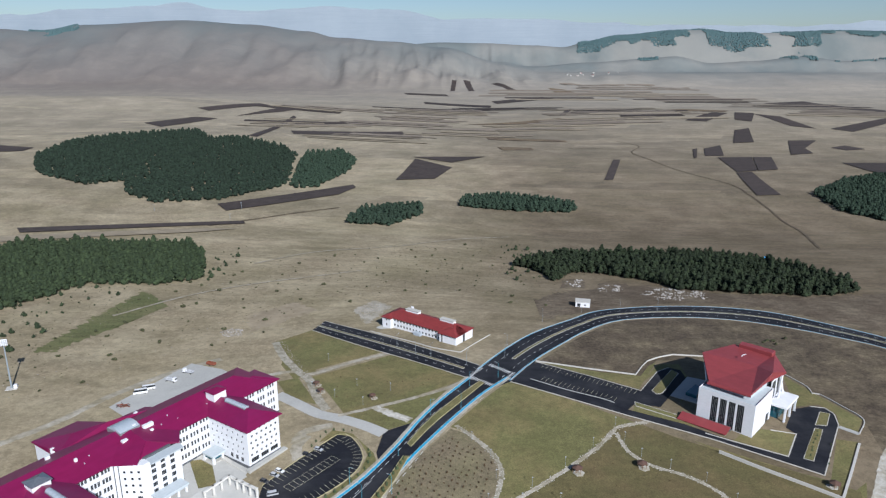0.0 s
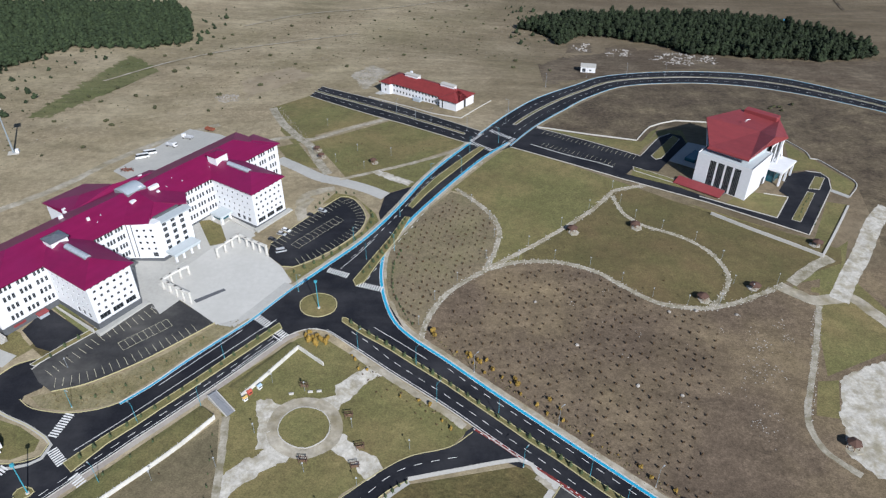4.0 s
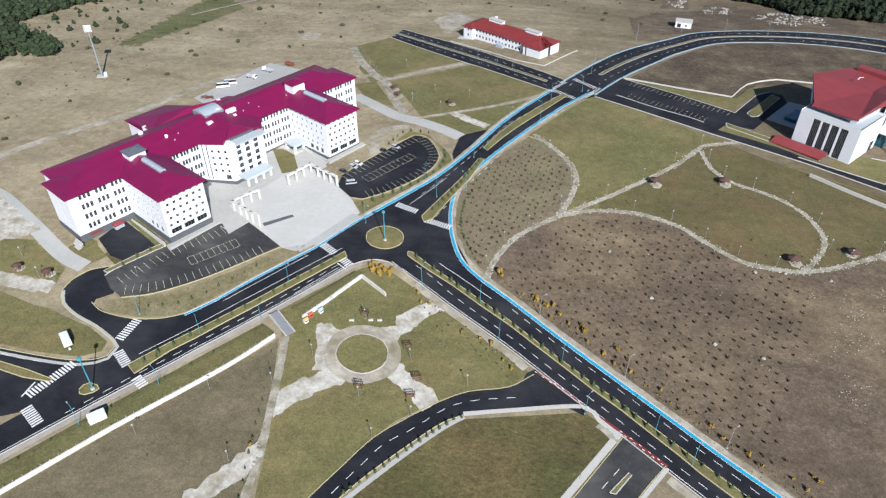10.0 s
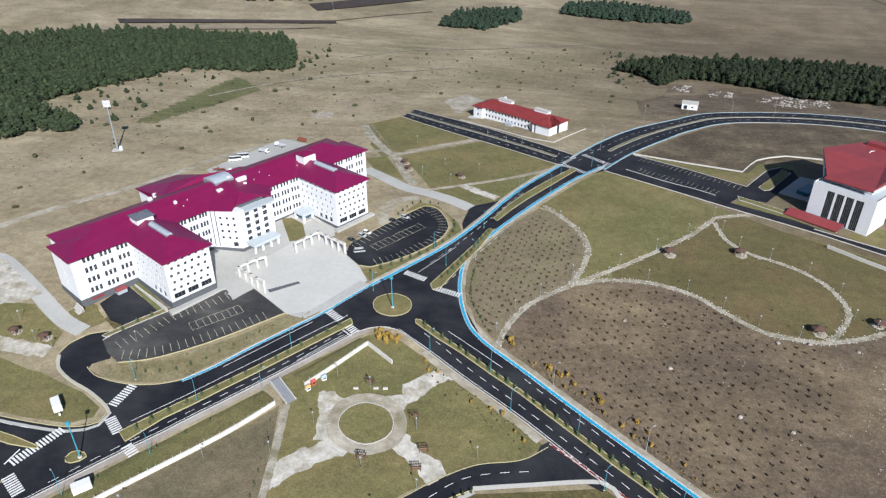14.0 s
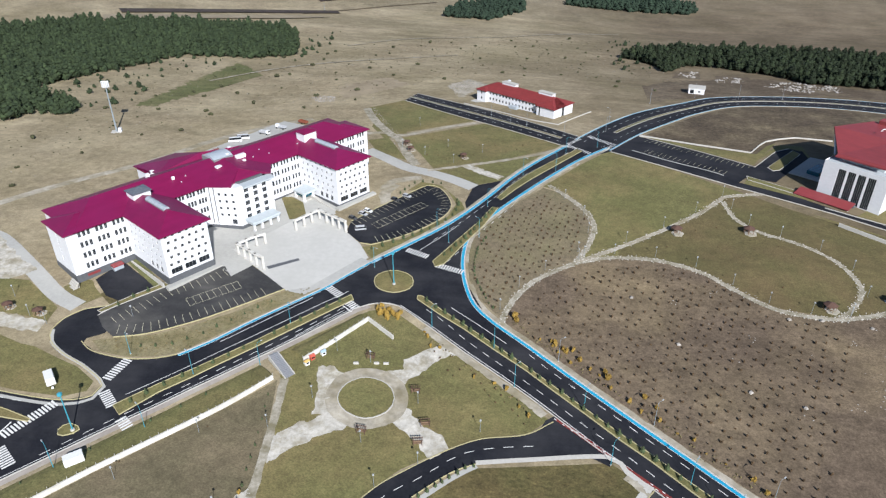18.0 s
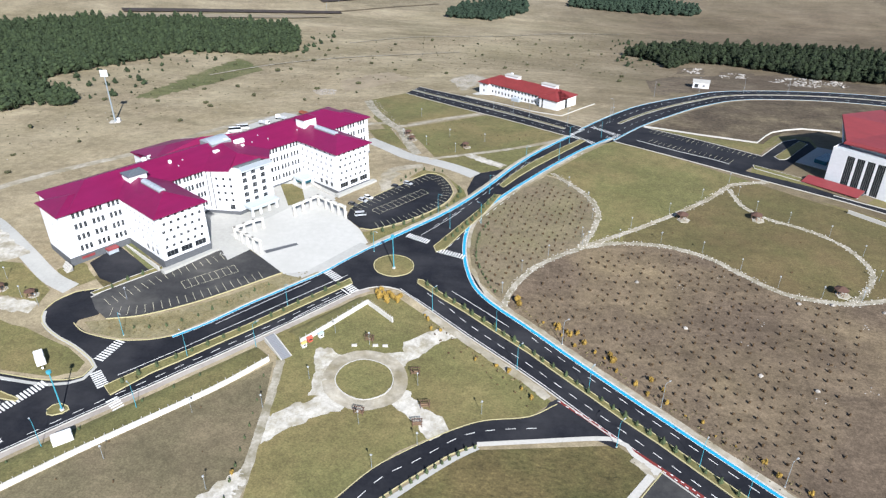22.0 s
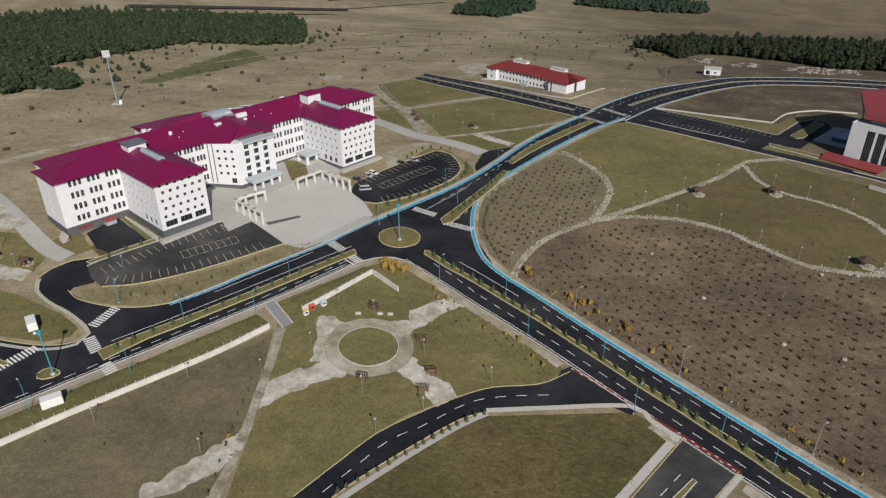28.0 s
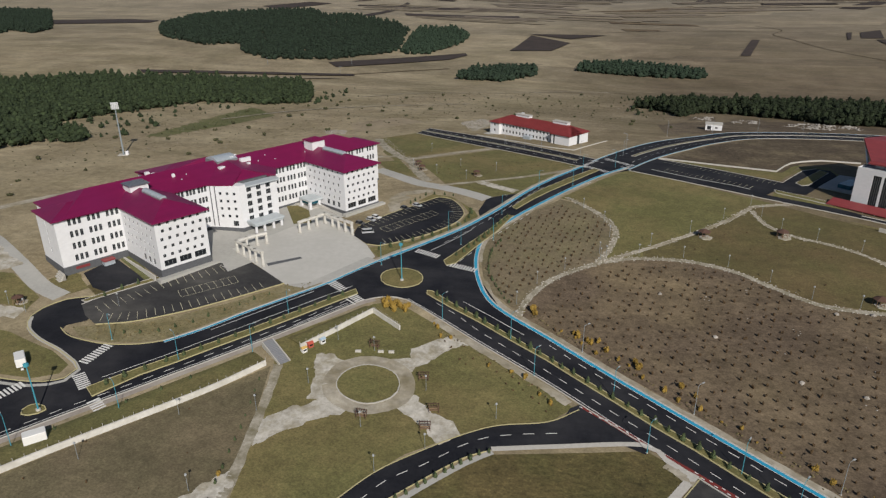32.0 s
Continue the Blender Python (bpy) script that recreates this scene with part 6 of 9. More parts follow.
plain_wall(main, [(-19, 46), (127.5, 46), (127.5, 54.9), (-19, 54.9)], -3, W0, PL, "plinth", "dark grey stone plinth")
# central tower
facade(main, (36.5, 28.0), (44.5, 16.4), W0, WT, [(5.2 + 3.0 * i, z, 1.1, 1.2) for i in range(3) for z in (9.6, 12.8, 16.0, 19.2)] + [(10.0, 5.9, 2.2, 2.3)] + [(1.3, 5.6, 0.45, 17.2), (3.3, 5.6, 0.45, 17.2)], WH, bars=0)
facade(main, (44.5, 16.4), (62.5, 16.4), W0, 22.2, [(3.4 + 4.6 * i, z, 2.2, 2.1) for i in range(3) for z in (7.4, 10.6, 13.8, 17.0, 19.9)], WH)
facade(main, (62.5, 16.4), (69.5, 28.0), W0, WT, [(2.6 + 3.0 * i, z, 1.1, 1.2) for i in range(3) for z in (9.6, 12.8, 16.0, 19.2)], WH)
plain_wall(main, [(36.4, 28), (44.4, 16.25), (62.6, 16.25), (69.6, 28)], -3, W0, PL, "plinth", "dark grey stone plinth")
plain_wall(main, [(47.5, 15.2), (63.4, 15.2), (64.4, 20.2), (47.5, 20.2)], 22.2, 22.75, M["cornice"], "flat_roof", "pale blue-grey flat roof over the tower front")
plain_wall(main, [(44.5, 16.4), (47.5, 16.4), (47.5, 20.8), (43.0, 20.8)], 22.2, 23.3, WH, "wall_return")
plain_wall(main, [(47.0, 20.2), (60.5, 20.2), (60.5, 24.0), (47.0, 24.0)], 22.75, 23.7, M["grey"], "clerestory", "dark recessed clerestory")
# porch
por = Mesher().box(46.6, 60.4, 10.6, 16.4, 6.4, 7.2, bev=0.1).box(46.2, 60.8, 10.2, 16.4, 7.2, 8.0, bev=0.1)
part("porch_roof", por.mesh("porch_roof", M["cornice"]), main, "pale flat porch roof")
for x in (47.3, 51.3, 55.7, 59.7):
    part("column", Mesher().box(x - 0.45, x + 0.45, 10.8, 11.7, -1, 6.4, bev=0.08).mesh("column", M["white"]), main)
part("steps", Mesher().box(45.0, 62.0, 4.5, 9.0, -2, 3.1).box(45.0, 62.0, 9.0, 16.3, -2, 3.5).box(45.0, 62.0, 2.5, 4.5, -2, 2.8).mesh("steps", M["paving"]), main, "grey stone entrance steps")
part("entrance_door", Mesher().box(50, 57, 16.1, 16.2, 3.5, 6.4).mesh("entrance_door", M["glass"]), main, "dark glazed entrance door")
# side canopy by the right wing
can = Mesher().box(78.8, 86.4, 16.6, 24.4, 7.6, 8.5, bev=0.12)
part("canopy", can.mesh("canopy", M["cornice"]), main, "pale concrete entrance canopy")
for x, y in ((79.6, 17.4), (79.6, 23.6), (84.6, 17.4)):
    part("column", Mesher().box(x - 0.6, x + 0.6, y - 0.6, y + 0.6, 0, 7.6, bev=0.08).mesh("column", M["white"]), main)
part("canopy_glass", Mesher().box(80.2, 84.0, 17.2, 17.35, 6.2, 7.6).box(79.4, 79.55, 18.0, 23.0, 6.2, 7.6).mesh("canopy_glass", M["glass_blue"]), main, "blue glazed canopy front")
rp = Mesher()
rp.add([(84.0, 17.0, 4.6), (86.4, 17.0, 4.6), (86.4, -1.0, 2.4), (84.0, -1.0, 2.4), (84.0, 17.0, 0), (86.4, 17.0, 0), (86.4, -1.0, 0), (84.0, -1.0, 0)], [(0, 1, 2, 3), (4, 5, 1, 0), (5, 6, 2, 1), (6, 7, 3, 2), (7, 4, 0, 3)])
rp.box(78.4, 86.4, 17.0, 28.0, 0, 4.6).box(78.4, 84.0, 15.2, 17.0, 0, 3.9).box(78.4, 84.0, 13.6, 15.2, 0, 3.3)
rl = Mesher().add([(83.6, 17.0, 5.6), (84.0, 17.0, 5.6), (84.0, -1.2, 3.3), (83.6, -1.2, 3.3), (83.6, 17.0, 0), (84.0, 17.0, 0), (84.0, -1.2, 0), (83.6, -1.2, 0)], [(0, 1, 2, 3), (4, 5, 1, 0), (5, 6, 2, 1), (6, 7, 3, 2), (7, 4, 0, 3)])
part("ramp_parapet", rl.mesh("ramp_parapet", M["concrete"]), main, "pale concrete parapet of the ramp")
part("ramp", rp.mesh("ramp", M["concrete"]), main, "sloping grey access ramp")
# rear block
plain_wall(main, [(30.5, 55), (76.5, 55), (76.5, 63.5), (58.5, 64.5), (50.5, 77.2), (30.5, 77.2)], -3, EAVE - 3.4, WH, "rear_wall", "white rear block wall")
# roofs
for a in ((-23.6, 132.2, 26.9, 46.2), (-19.6, 128.6, 26.9, 55.8)):
    part("roof", hip_roof(*a, EAVE, 0.36 if a[3] > 50 else 0.30, M["magenta"]), main, "magenta metal hip roof")
part("roof", hip_roof(-0.3, 21.6, -0.4, 41.0, EAVE, 0.38, M["magenta"], True), main, "magenta metal hip roof")
part("roof", hip_roof(85.5, 107.3, -0.4, 41.0, EAVE, 0.38, M["magenta"], True), main, "magenta metal hip roof")
rb = [(29.5, 54), (77.5, 54), (77.5, 64.0), (58.5, 65.2), (51.0, 78.2), (29.5, 78.2)]
rbm = Mesher().prism(rb, EAVE - 3.4, EAVE - 3.0)
rbm.add([(29.5, 78.2, EAVE - 3.0), (51, 78.2, EAVE - 3.0), (58.5, 65.2, EAVE - 3.0), (77.5, 64, EAVE - 3.0), (77.5, 54, EAVE), (29.5, 54, EAVE), (40, 62, EAVE + 1.6), (53, 55, EAVE + 3.4)],
        [(0, 1, 6), (1, 2, 7, 6), (2, 3, 4, 7), (5, 0, 6), (4, 5, 6, 7)])
part("roof", rbm.mesh("roof", M["magenta"]), main, "magenta metal rear roof")
tw = [(36.0, 27.5), (43.2, 18.5), (46.0, 20.8), (61.5, 20.8), (64.0, 18.5), (70.5, 27.5)]
twm = Mesher()
z = EAVE
tv = [(x, y, z) for x, y in tw] + [(53.2, 41.8, z + 5.36), (53.2, 26.5, z + 3.1)] + [(x, y, z - 0.4) for x, y in tw]
twm.add(tv, [(0, 1, 7, 6), (1, 2, 7), (2, 3, 7), (3, 4, 7), (4, 5, 6, 7)] + [(8 + i, 9 + i, 1 + i, i) for i in range(5)] + [(13, 12, 11, 10, 9, 8)])
part("roof", twm.mesh("roof", M["magenta"]), main, "magenta metal roof over the tower")
# roof lights and boxes
def skylight(x, y0, y1, z):
    ms = Mesher()
    n = 8
    pts = [(x + 1.3 * math.cos(math.pi * k / n), z + 0.95 * math.sin(math.pi * k / n)) for k in range(n + 1)]
    vs = [(px, y, pz) for y in (y0, y1) for px, pz in pts]
    fs = [(k, k + 1, n + 2 + k, n + 1 + k) for k in range(n)] + [tuple(range(n + 1))[::-1], tuple(range(n + 1, 2 * n + 2))]
    ob = part("skylight", ms.add(vs, fs).mesh("skylight", M["polycarb"]), main, "milky barrel skylight")
    fr = Mesher().box(x - 1.4, x + 1.4, y0 - 0.1, y1 + 0.1, z - 1.2, z)
    for i in range(7):
        y = y0 + (y1 - y0) * i / 6
        for k in range(n):
            a, b = pts[k], pts[k + 1]
            fr.add([(a[0], y - 0.05, a[1] + 0.03), (b[0], y - 0.05, b[1] + 0.03), (b[0], y + 0.05, b[1] + 0.03), (a[0], y + 0.05, a[1] + 0.03)], [(0, 1, 2, 3)])
    part("skylight_frame", fr.mesh("skylight_frame", M["frame"]), ob)
skylight(10.6, 11.5, 25.5, 27.6)
skylight(96.4, 11.5, 25.5, 27.6)
def dormer_box(x0, x1, y0, y1, z1, roofmat, name, label):
    ob = part(name, Mesher().box(x0, x1, y0, y1, EAVE, z1, bev=0.05).mesh(name, WH), main, label)
    if roofmat:
        part("cap", hip_roof(x0 - 0.5, x1 + 0.5, y0 - 0.5, y1 + 0.5, z1 + 0.42, 0.32, M[roofmat]), ob)
    return ob
dormer_box(7.0, 14.2, 30.2, 36.4, 28.6, "stair_glass", "stair_box", "white stair box with a glazed top")
dormer_box(92.8, 100.0, 30.0, 36.3, 30.4, "magenta", "stair_box", "white stair box with a magenta cap")
dormer_box(58.5, 63.4, 35.6, 37.2, 28.3, None, "roof_parapet", "white roof parapet box")
for x, y, s in ((22.5, 49, 0.9), (27.6, 36.5, 0.6), (48.0, 34.2, 1.3), (56.2, 39.5, 0.8), (60.5, 33.0, 0.7), (30.0, 60.5, 0.8), (41, 58, 0.8), (66.8, 55.0, 0.8)):
    if s:
        zr = EAVE + 0.36 * min(y - 26.9, 56.8 - y) if y < 56 else EAVE - 1.5
        part("chimney", Mesher().box(x - s, x + s, y - s * 0.7, y + s * 0.7, zr - 1.0, zr + 1.2, bev=0.05).mesh("chimney", WH), main, "white rendered chimney")
vault = Mesher()
n = 10
vp = [(-1 + 2 * k / n, 1.5 * (1 - (-1 + 2 * k / n) ** 2)) for k in range(n + 1)]
vv = [(48.6 + 9.6 * j, 43.0 + 4.9 * a, 28.5 + 0.85 * b) for j in (0, 1) for a, b in vp]
vault.add(vv, [(k, n + 1 + k, n + 2 + k, k + 1) for k in range(n)] + [tuple(range(n + 1)), tuple(range(n + 1, 2 * n + 2))[::-1]])
vault.box(48.5, 58.3, 38.0, 48.0, 26.5, 28.5, 1)
vb = part("atrium_light", vault.mesh("atrium_light", [M["polycarb"], M["frame"]]), main, "large vaulted milky roof light")
for x, y in ((33, 36), (66, 34), (71.5, 37), (74, 33), (29.5, 33.5), (90.5, 33)):
    zr = EAVE + 0.36 * (y - 26.9)
    part("roof_vent", Mesher().box(x - 0.18, x + 0.18, y - 0.18, y + 0.18, zr - 0.3, zr + 0.4, bev=0.03).mesh("roof_vent", M["cornice"]), main, "small pale roof vent")
# service entrance with red canopy
part("red_canopy", Mesher().box(-9.5, -5.0, 25.2, 28.0, 4.4, 5.0, bev=0.2).mesh("red_canopy", M["brick_red"]), main, "red canopy over the service door")
part("service_lobby", Mesher().box(-9.2, -5.3, 25.6, 28.0, -1, 4.4).mesh("service_lobby", M["polycarb"]), main, "glazed service lobby")
part("service_sign", Mesher().box(-18.5, -13.5, 27.65, 27.8, 3.9, 4.9).mesh("service_sign", M["brick_red"]), main, "red sign band on the plinth")
st = Mesher()
for i in range(5):
    st.box(-26.5 + i * 0.6, -23.4, 25.0 - 0, 30.0, -2, 4.4 - (4 - i) * 0.7)
part("side_steps", st.mesh("side_steps", M["concrete"]), main, "pale concrete side steps")
part("yard_wall", Mesher().box(-1.6, -1.1, 2, 27, -2, 3.6).mesh("yard_wall", M["concrete"]), main, "pale retaining wall of the yard")

# ---- hall ----
HALL = pose(133.6, 319.4, 0, 0, 0, -43.3)
hall = thing("civic_hall", "white civic hall with a folded overhanging red roof", "building", m=HALL)
facade(hall, (0, 1.6), (28.8, 1.6), 2.5, 21.2, [(7.0 + 4.4 * i, 3.6, 3.4, 15.2) for i in range(4)], M["white"], bars=3)
facade(hall, (28.8, 1.6), (28.8, 27), 2.5, 21.2, [(18.5, 3.4, 4.6, 5.2)], M["white"], bars=2)
facade(hall, (0, 15), (0, 1.6), 2.5, 21.2, [], M["white"])
plain_wall(hall, [(0, 26.8), (28.8, 26.8), (28.8, 27), (0, 27)], 2.5, 21.2, M["white"], "rear_parapet")
plain_wall(hall, [(0.05, 1.9), (28.75, 1.9), (28.75, 26.9), (0.05, 26.9)], -2, 2.5, M["grey"], "plinth", "dark grey plinth")
plain_wall(hall, [(0.4, 2.0), (28.4, 2.0), (28.4, 26.8), (0.4, 26.8)], 20.0, 20.5, M["cornice"], "flat_roof", "pale blue-grey flat roof")
plain_wall(hall, [(4.5, 8.5), (23.5, 8.0), (26, 40), (2, 40)], 20.5, 23.4, M["cornice"], "clerestory", "pale blue-grey clerestory band")
facade(hall, (27.5, 27), (27.5, 44), 2.0, 24.4, [(1.5, 12.6, 6.5, 10.6), (9.5, 12.6, 5.0, 10.6)], M["white"], bars=3, glass="glass")
facade(hall, (0.5, 44), (0.5, 15), 2.0, 24.0, [(3.0 + 5.0 * i, 5.0, 3.4, 9) for i in range(5)], M["white"], bars=2)
facade(hall, (27.5, 44), (0.5, 44), 2.0, 24.0, [], M["white"])
hr = Mesher()
R = dict(bl=(2.8, 6.6, 23.6), tip=(24.6, 5.8, 24.4), e=(25.9, 24.4, 25.2), r=(30.6, 39.0, 26.5), br=(18.4, 58.0, 27.0), bk=(-2.6, 54.0, 27.6), tl=(-11.0, 29.8, 28.0), in1=(17.2, 35.0, 26.9), q=(27.5, 26.6, 29.8))
K = list(R)
vs = [R[k] for k in K]
lo = [(x, y, zz - 0.9) for x, y, zz in vs]
ix = {k: i for i, k in enumerate(K)}
hr.add(vs + lo, [tuple(ix[k] for k in f) for f in (("bl", "tip", "in1", "tl"), ("tip", "q", "in1"), ("tip", "e", "q"), ("e", "r", "q"), ("r", "br", "q"), ("in1", "q", "br"), ("in1", "br", "bk"), ("in1", "bk", "tl"))])
ring = ["bl", "tip", "e", "r", "br", "bk", "tl"]
nk = len(K)
hr.f += [(nk + ix[a], nk + ix[b], ix[b], ix[a]) for a, b in zip(ring, ring[1:] + ring[:1])] + [tuple(nk + ix[k] for k in ring[::-1])]
hr.m += [0] * 8
part("roof", hr.mesh("roof", M["brick_red"]), hall, "folded red metal roof")
lip = Mesher().add([(2.4, 5.2, 22.9), (25.0, 4.4, 23.7), (24.6, 5.8, 24.5), (2.8, 6.6, 23.7), (2.4, 5.2, 22.3), (25.0, 4.4, 23.1), (24.6, 6.0, 23.4), (2.8, 6.8, 22.6)], [(0, 1, 2, 3), (4, 5, 1, 0), (7, 6, 5, 4), (5, 6, 2, 1), (7, 4, 0, 3)])
part("eave", lip.mesh("eave", M["brick_red"]), hall, "red roof eave")
part("roof_ridge_block", Mesher().box(0.5, 19, 52, 57.0, 26.5, 29.4, bev=0.3).mesh("roof_ridge_block", M["brick_red"]), hall, "raised red roof block")
part("roof_ornament", Mesher().tube([(8, 36, 29.4), (8.5, 36.4, 30.4), (10, 37, 30.9)], [0.25, 0.3, 0.1], 6).mesh("roof_ornament", M["white"]), hall, "small white roof fitting")
for a, b in (((-0.3, 12, 20.8), (-9.6, 29, 27.2)), ((29.2, 36, 12.2), (29.2, 38, 26)), ((31, 45, 3), (25, 45, 26.4))):
    part("column", Mesher().tube([a, b], [0.55, 0.55], 8).mesh("column", M["white"]), hall, "white slanted roof column")
part("canopy", Mesher().box(27.6, 36.6, 27.2, 46.0, 11.2, 12.2, bev=0.15).mesh("canopy", M["white"]), hall, "white flat entrance canopy")
for x, y in ((35.6, 28.4), (35.6, 36.5), (35.6, 44.8)):
    part("column", Mesher().box(x - 0.5, x + 0.5, y - 0.5, y + 0.5, 1.0, 11.2, bev=0.08).mesh("column", M["white"]), hall)
part("lobby_glass", Mesher().box(27.4, 32.0, 29.5, 43.0, 2, 11.2).mesh("lobby_glass", M["glass_blue"]), hall, "blue-green glazed entrance lobby")
part("entrance_steps", Mesher().box(28.4, 38.4, 20.5, 48.0, -1, 2.5).box(38.4, 39.6, 20.5, 48.0, -1, 2.1).mesh("entrance_steps", M["concrete"]), hall, "pale concrete entrance platform")
part("side_terrace", Mesher().prism([(-19.5, 12.5), (-5.0, 14.2), (0.2, 15.0), (0.2, 41.0), (-11.2, 44.0), (-22.5, 41.0)], -2, 4.9).mesh("side_terrace", M["paving"]), hall, "grey paved side terrace")
part("terrace_block", Mesher().box(-13.5, -7.5, 18.5, 31.0, 4.9, 6.8, bev=0.2).mesh("terrace_block", M["glass_blue"]), hall, "dark blue block on the side terrace")
# red low canopy in front
rc = Mesher().add([(-6.0, -8.2, 4.6), (19.0, -6.6, 4.4), (19.0, -0.4, 6.0), (-6.0, -1.8, 6.2), (-6.0, -8.2, 4.3), (19.0, -6.6, 4.1), (19.0, -0.4, 5.7), (-6.0, -1.8, 5.9)], [(0, 1, 2, 3), (4, 5, 1, 0), (5, 6, 2, 1), (7, 6, 5, 4), (7, 4, 0, 3)])
part("lean_to_roof", rc.mesh("lean_to_roof", M["brick_red"]), hall, "low red lean-to roof")
for i in range(6):
    part("post", Mesher().box(-5.6 + 4.8 * i, -5.3 + 4.8 * i, -7.2 + 0.3 * i, -6.9 + 0.3 * i, 2, 4.5).mesh("post", M["white"]), hall)
part("lean_to_wall", Mesher().prism([(-5.8, -2.2), (18.8, -0.8), (18.8, 0.6), (-5.8, -0.6)], 1, 5.7).mesh("lean_to_wall", M["grey"]), hall)

def standing_wall(pts, h, thick, mat, name, label, below=1.0, step=3.0, sharp=False):
    """Free-standing wall that follows the ground along a plan line."""
    line = [Vector(a).lerp(Vector(b), k / 6) for a, b in zip(pts, pts[1:]) for k in range(6)] + [Vector(pts[-1])] if sharp else spline(pts, step) if len(pts) > 2 else even([Vector(p) for p in pts], max(2, int((Vector(pts[1]) - Vector(pts[0])).length / step)))
    l, r = offset(line, thick / 2), offset(line, -thick / 2)
    vs, fs = [], []
    for a, b, c in zip(l, r, line):
        zc = gz(c.x, c.y)
        vs += [(a.x, a.y, zc - below), (a.x, a.y, zc + h), (b.x, b.y, zc + h), (b.x, b.y, zc - below)]
    for i in range(len(line) - 1):
        k = 4 * i
        fs += [(k, k + 1, k + 5, k + 4), (k + 1, k + 2, k + 6, k + 5), (k + 2, k + 3, k + 7, k + 6)]
    k = 4 * (len(line) - 1)
    fs += [(0, 3, 2, 1), (k, k + 1, k + 2, k + 3)]
    return thing(name, label, "wall", me=mesh_of(name, vs, fs, mat), kind="structure")
standing_wall([(134.6, 288.2), (148.3, 276.6), (163.0, 265.2), (176.0, 254.8)], 1.6, 0.5, M["concrete"], "retaining_wall", "pale concrete retaining wall below the hall")
standing_wall([(176.0, 254.8), (192.1, 275.8), (207.6, 296.7)], 0.6, 1.1, M["concrete"], "retaining_wall", "pale concrete boundary wall by the hall")
standing_wall([(206.4, 372.1), (211.8, 355.6), (210.5, 347.7), (214.2, 346.6), (219.3, 333.5), (223.1, 319.4), (212.7, 305.4)], 0.5, 0.5, M["concrete"], "boundary_wall", "low pale boundary wall behind the hall")
standing_wall([(58.5, 385.9), (87.8, 375.5), (115.6, 367.3), (123.4, 380.4), (128.5, 387.5), (137.2, 393.6), (147.7, 398.5), (167.5, 396.6)], 0.8, 0.4, M["concrete"], "boundary_wall", "low pale wall along the car park", sharp=True)
standing_wall([(212.5, 305.4), (205.9, 311.8)], 0.3, 2.6, M["paving"], "boundary_wall", "broad pale paved edge by the hall")

# ---- long low house ----
LOW = pose(-42.1, 448.6, 5.3, 0, 0, -36.0)
low = thing("low_house", "long white two-storey house with a dull red roof", "building", m=LOW)
ZB, ZE = -6.0, 4.2
def low_windows(x0, n, gap):
    return [(x0 + gap * i, zz, 1.3, 1.5 if zz > 0 else 1.7) for i in range(n) for zz in (-1.9, 1.7)]
facade(low, (0, 0), (7.5, 0), ZB, ZE, low_windows(3.2, 1, 3), M["white"])
facade(low, (7.5, 0), (7.5, 2.5), ZB, ZE, [], M["white"])
facade(low, (7.5, 2.5), (50, 2.5), ZB, ZE, low_windows(1.2, 15, 2.75), M["white"])
facade(low, (50, 2.5), (50, 0), ZB, ZE, [], M["white"])
facade(low, (50, 0), (63.4, 0), ZB, ZE, [(1.5, -4.0, 1.2, 7.5)], M["white"])
facade(low, (63.4, 0), (63.4, 20), ZB, ZE, [(8.4, -4.5, 2.6, 8.2)], M["white"], bars=2)
facade(low, (63.4, 20), (0, 20), ZB, ZE, low_windows(2, 20, 3.0), M["white"])
facade(low, (0, 20), (0, 0), ZB, ZE, [(8.5, -1.9, 1.3, 1.5), (8.5, 1.7, 1.3, 1.5)], M["white"])
part("roof", hip_roof(-0.8, 64.2, 1.6, 20.8, ZE, 0.40, M["dark_red"]), low, "dull red tiled hip roof")
part("roof", hip_roof(49.2, 64.2, -0.8, 12.0, ZE, 0.40, M["dark_red"], True), low, "dull red tiled hip roof")
part("roof", hip_roof(-0.8, 8.3, -0.8, 12.0, ZE, 0.40, M["dark_red"], True), low, "dull red tiled hip roof")
part("porch", Mesher().box(28, 34, -0.6, 2.5, ZB, -0.9, bev=0.15).mesh("porch", M["polycarb"]), low, "glazed entrance porch")
for x in (13, 43):
    b = part("roof_light", Mesher().box(x, x + 11, 10.4, 13.8, ZE + 2.5, ZE + 4.9, bev=0.1).mesh("roof_light", M["white"]), low, "white raised roof light")
    part("light_cap", Mesher().box(x - 0.3, x + 11.3, 10.1, 14.1, ZE + 4.9, ZE + 5.2).mesh("light_cap", M["concrete"]), b)
part("chimney", Mesher().box(13, 14.6, 16, 17.4, ZE + 1, ZE + 5.0).mesh("chimney", M["white"]), low)
part("terrace", Mesher().box(-2, 66, -4.5, 21, ZB - 3, -3.6).mesh("terrace", M["paving"]), low, "grey paved edge round the house")
standing_wall([(-50.0, 439.3), (-35.7, 429.2), (-20.1, 418.6), (-5.0, 407.6), (12.0, 400.0)], 0.5, 0.4, M["concrete"], "boundary_wall", "low pale wall in front of the long house")
standing_wall([(12.0, 400.0), (22.8, 416.2), (33.0, 431.1)], 0.5, 0.4, M["concrete"], "boundary_wall", "low pale wall beside the long house")

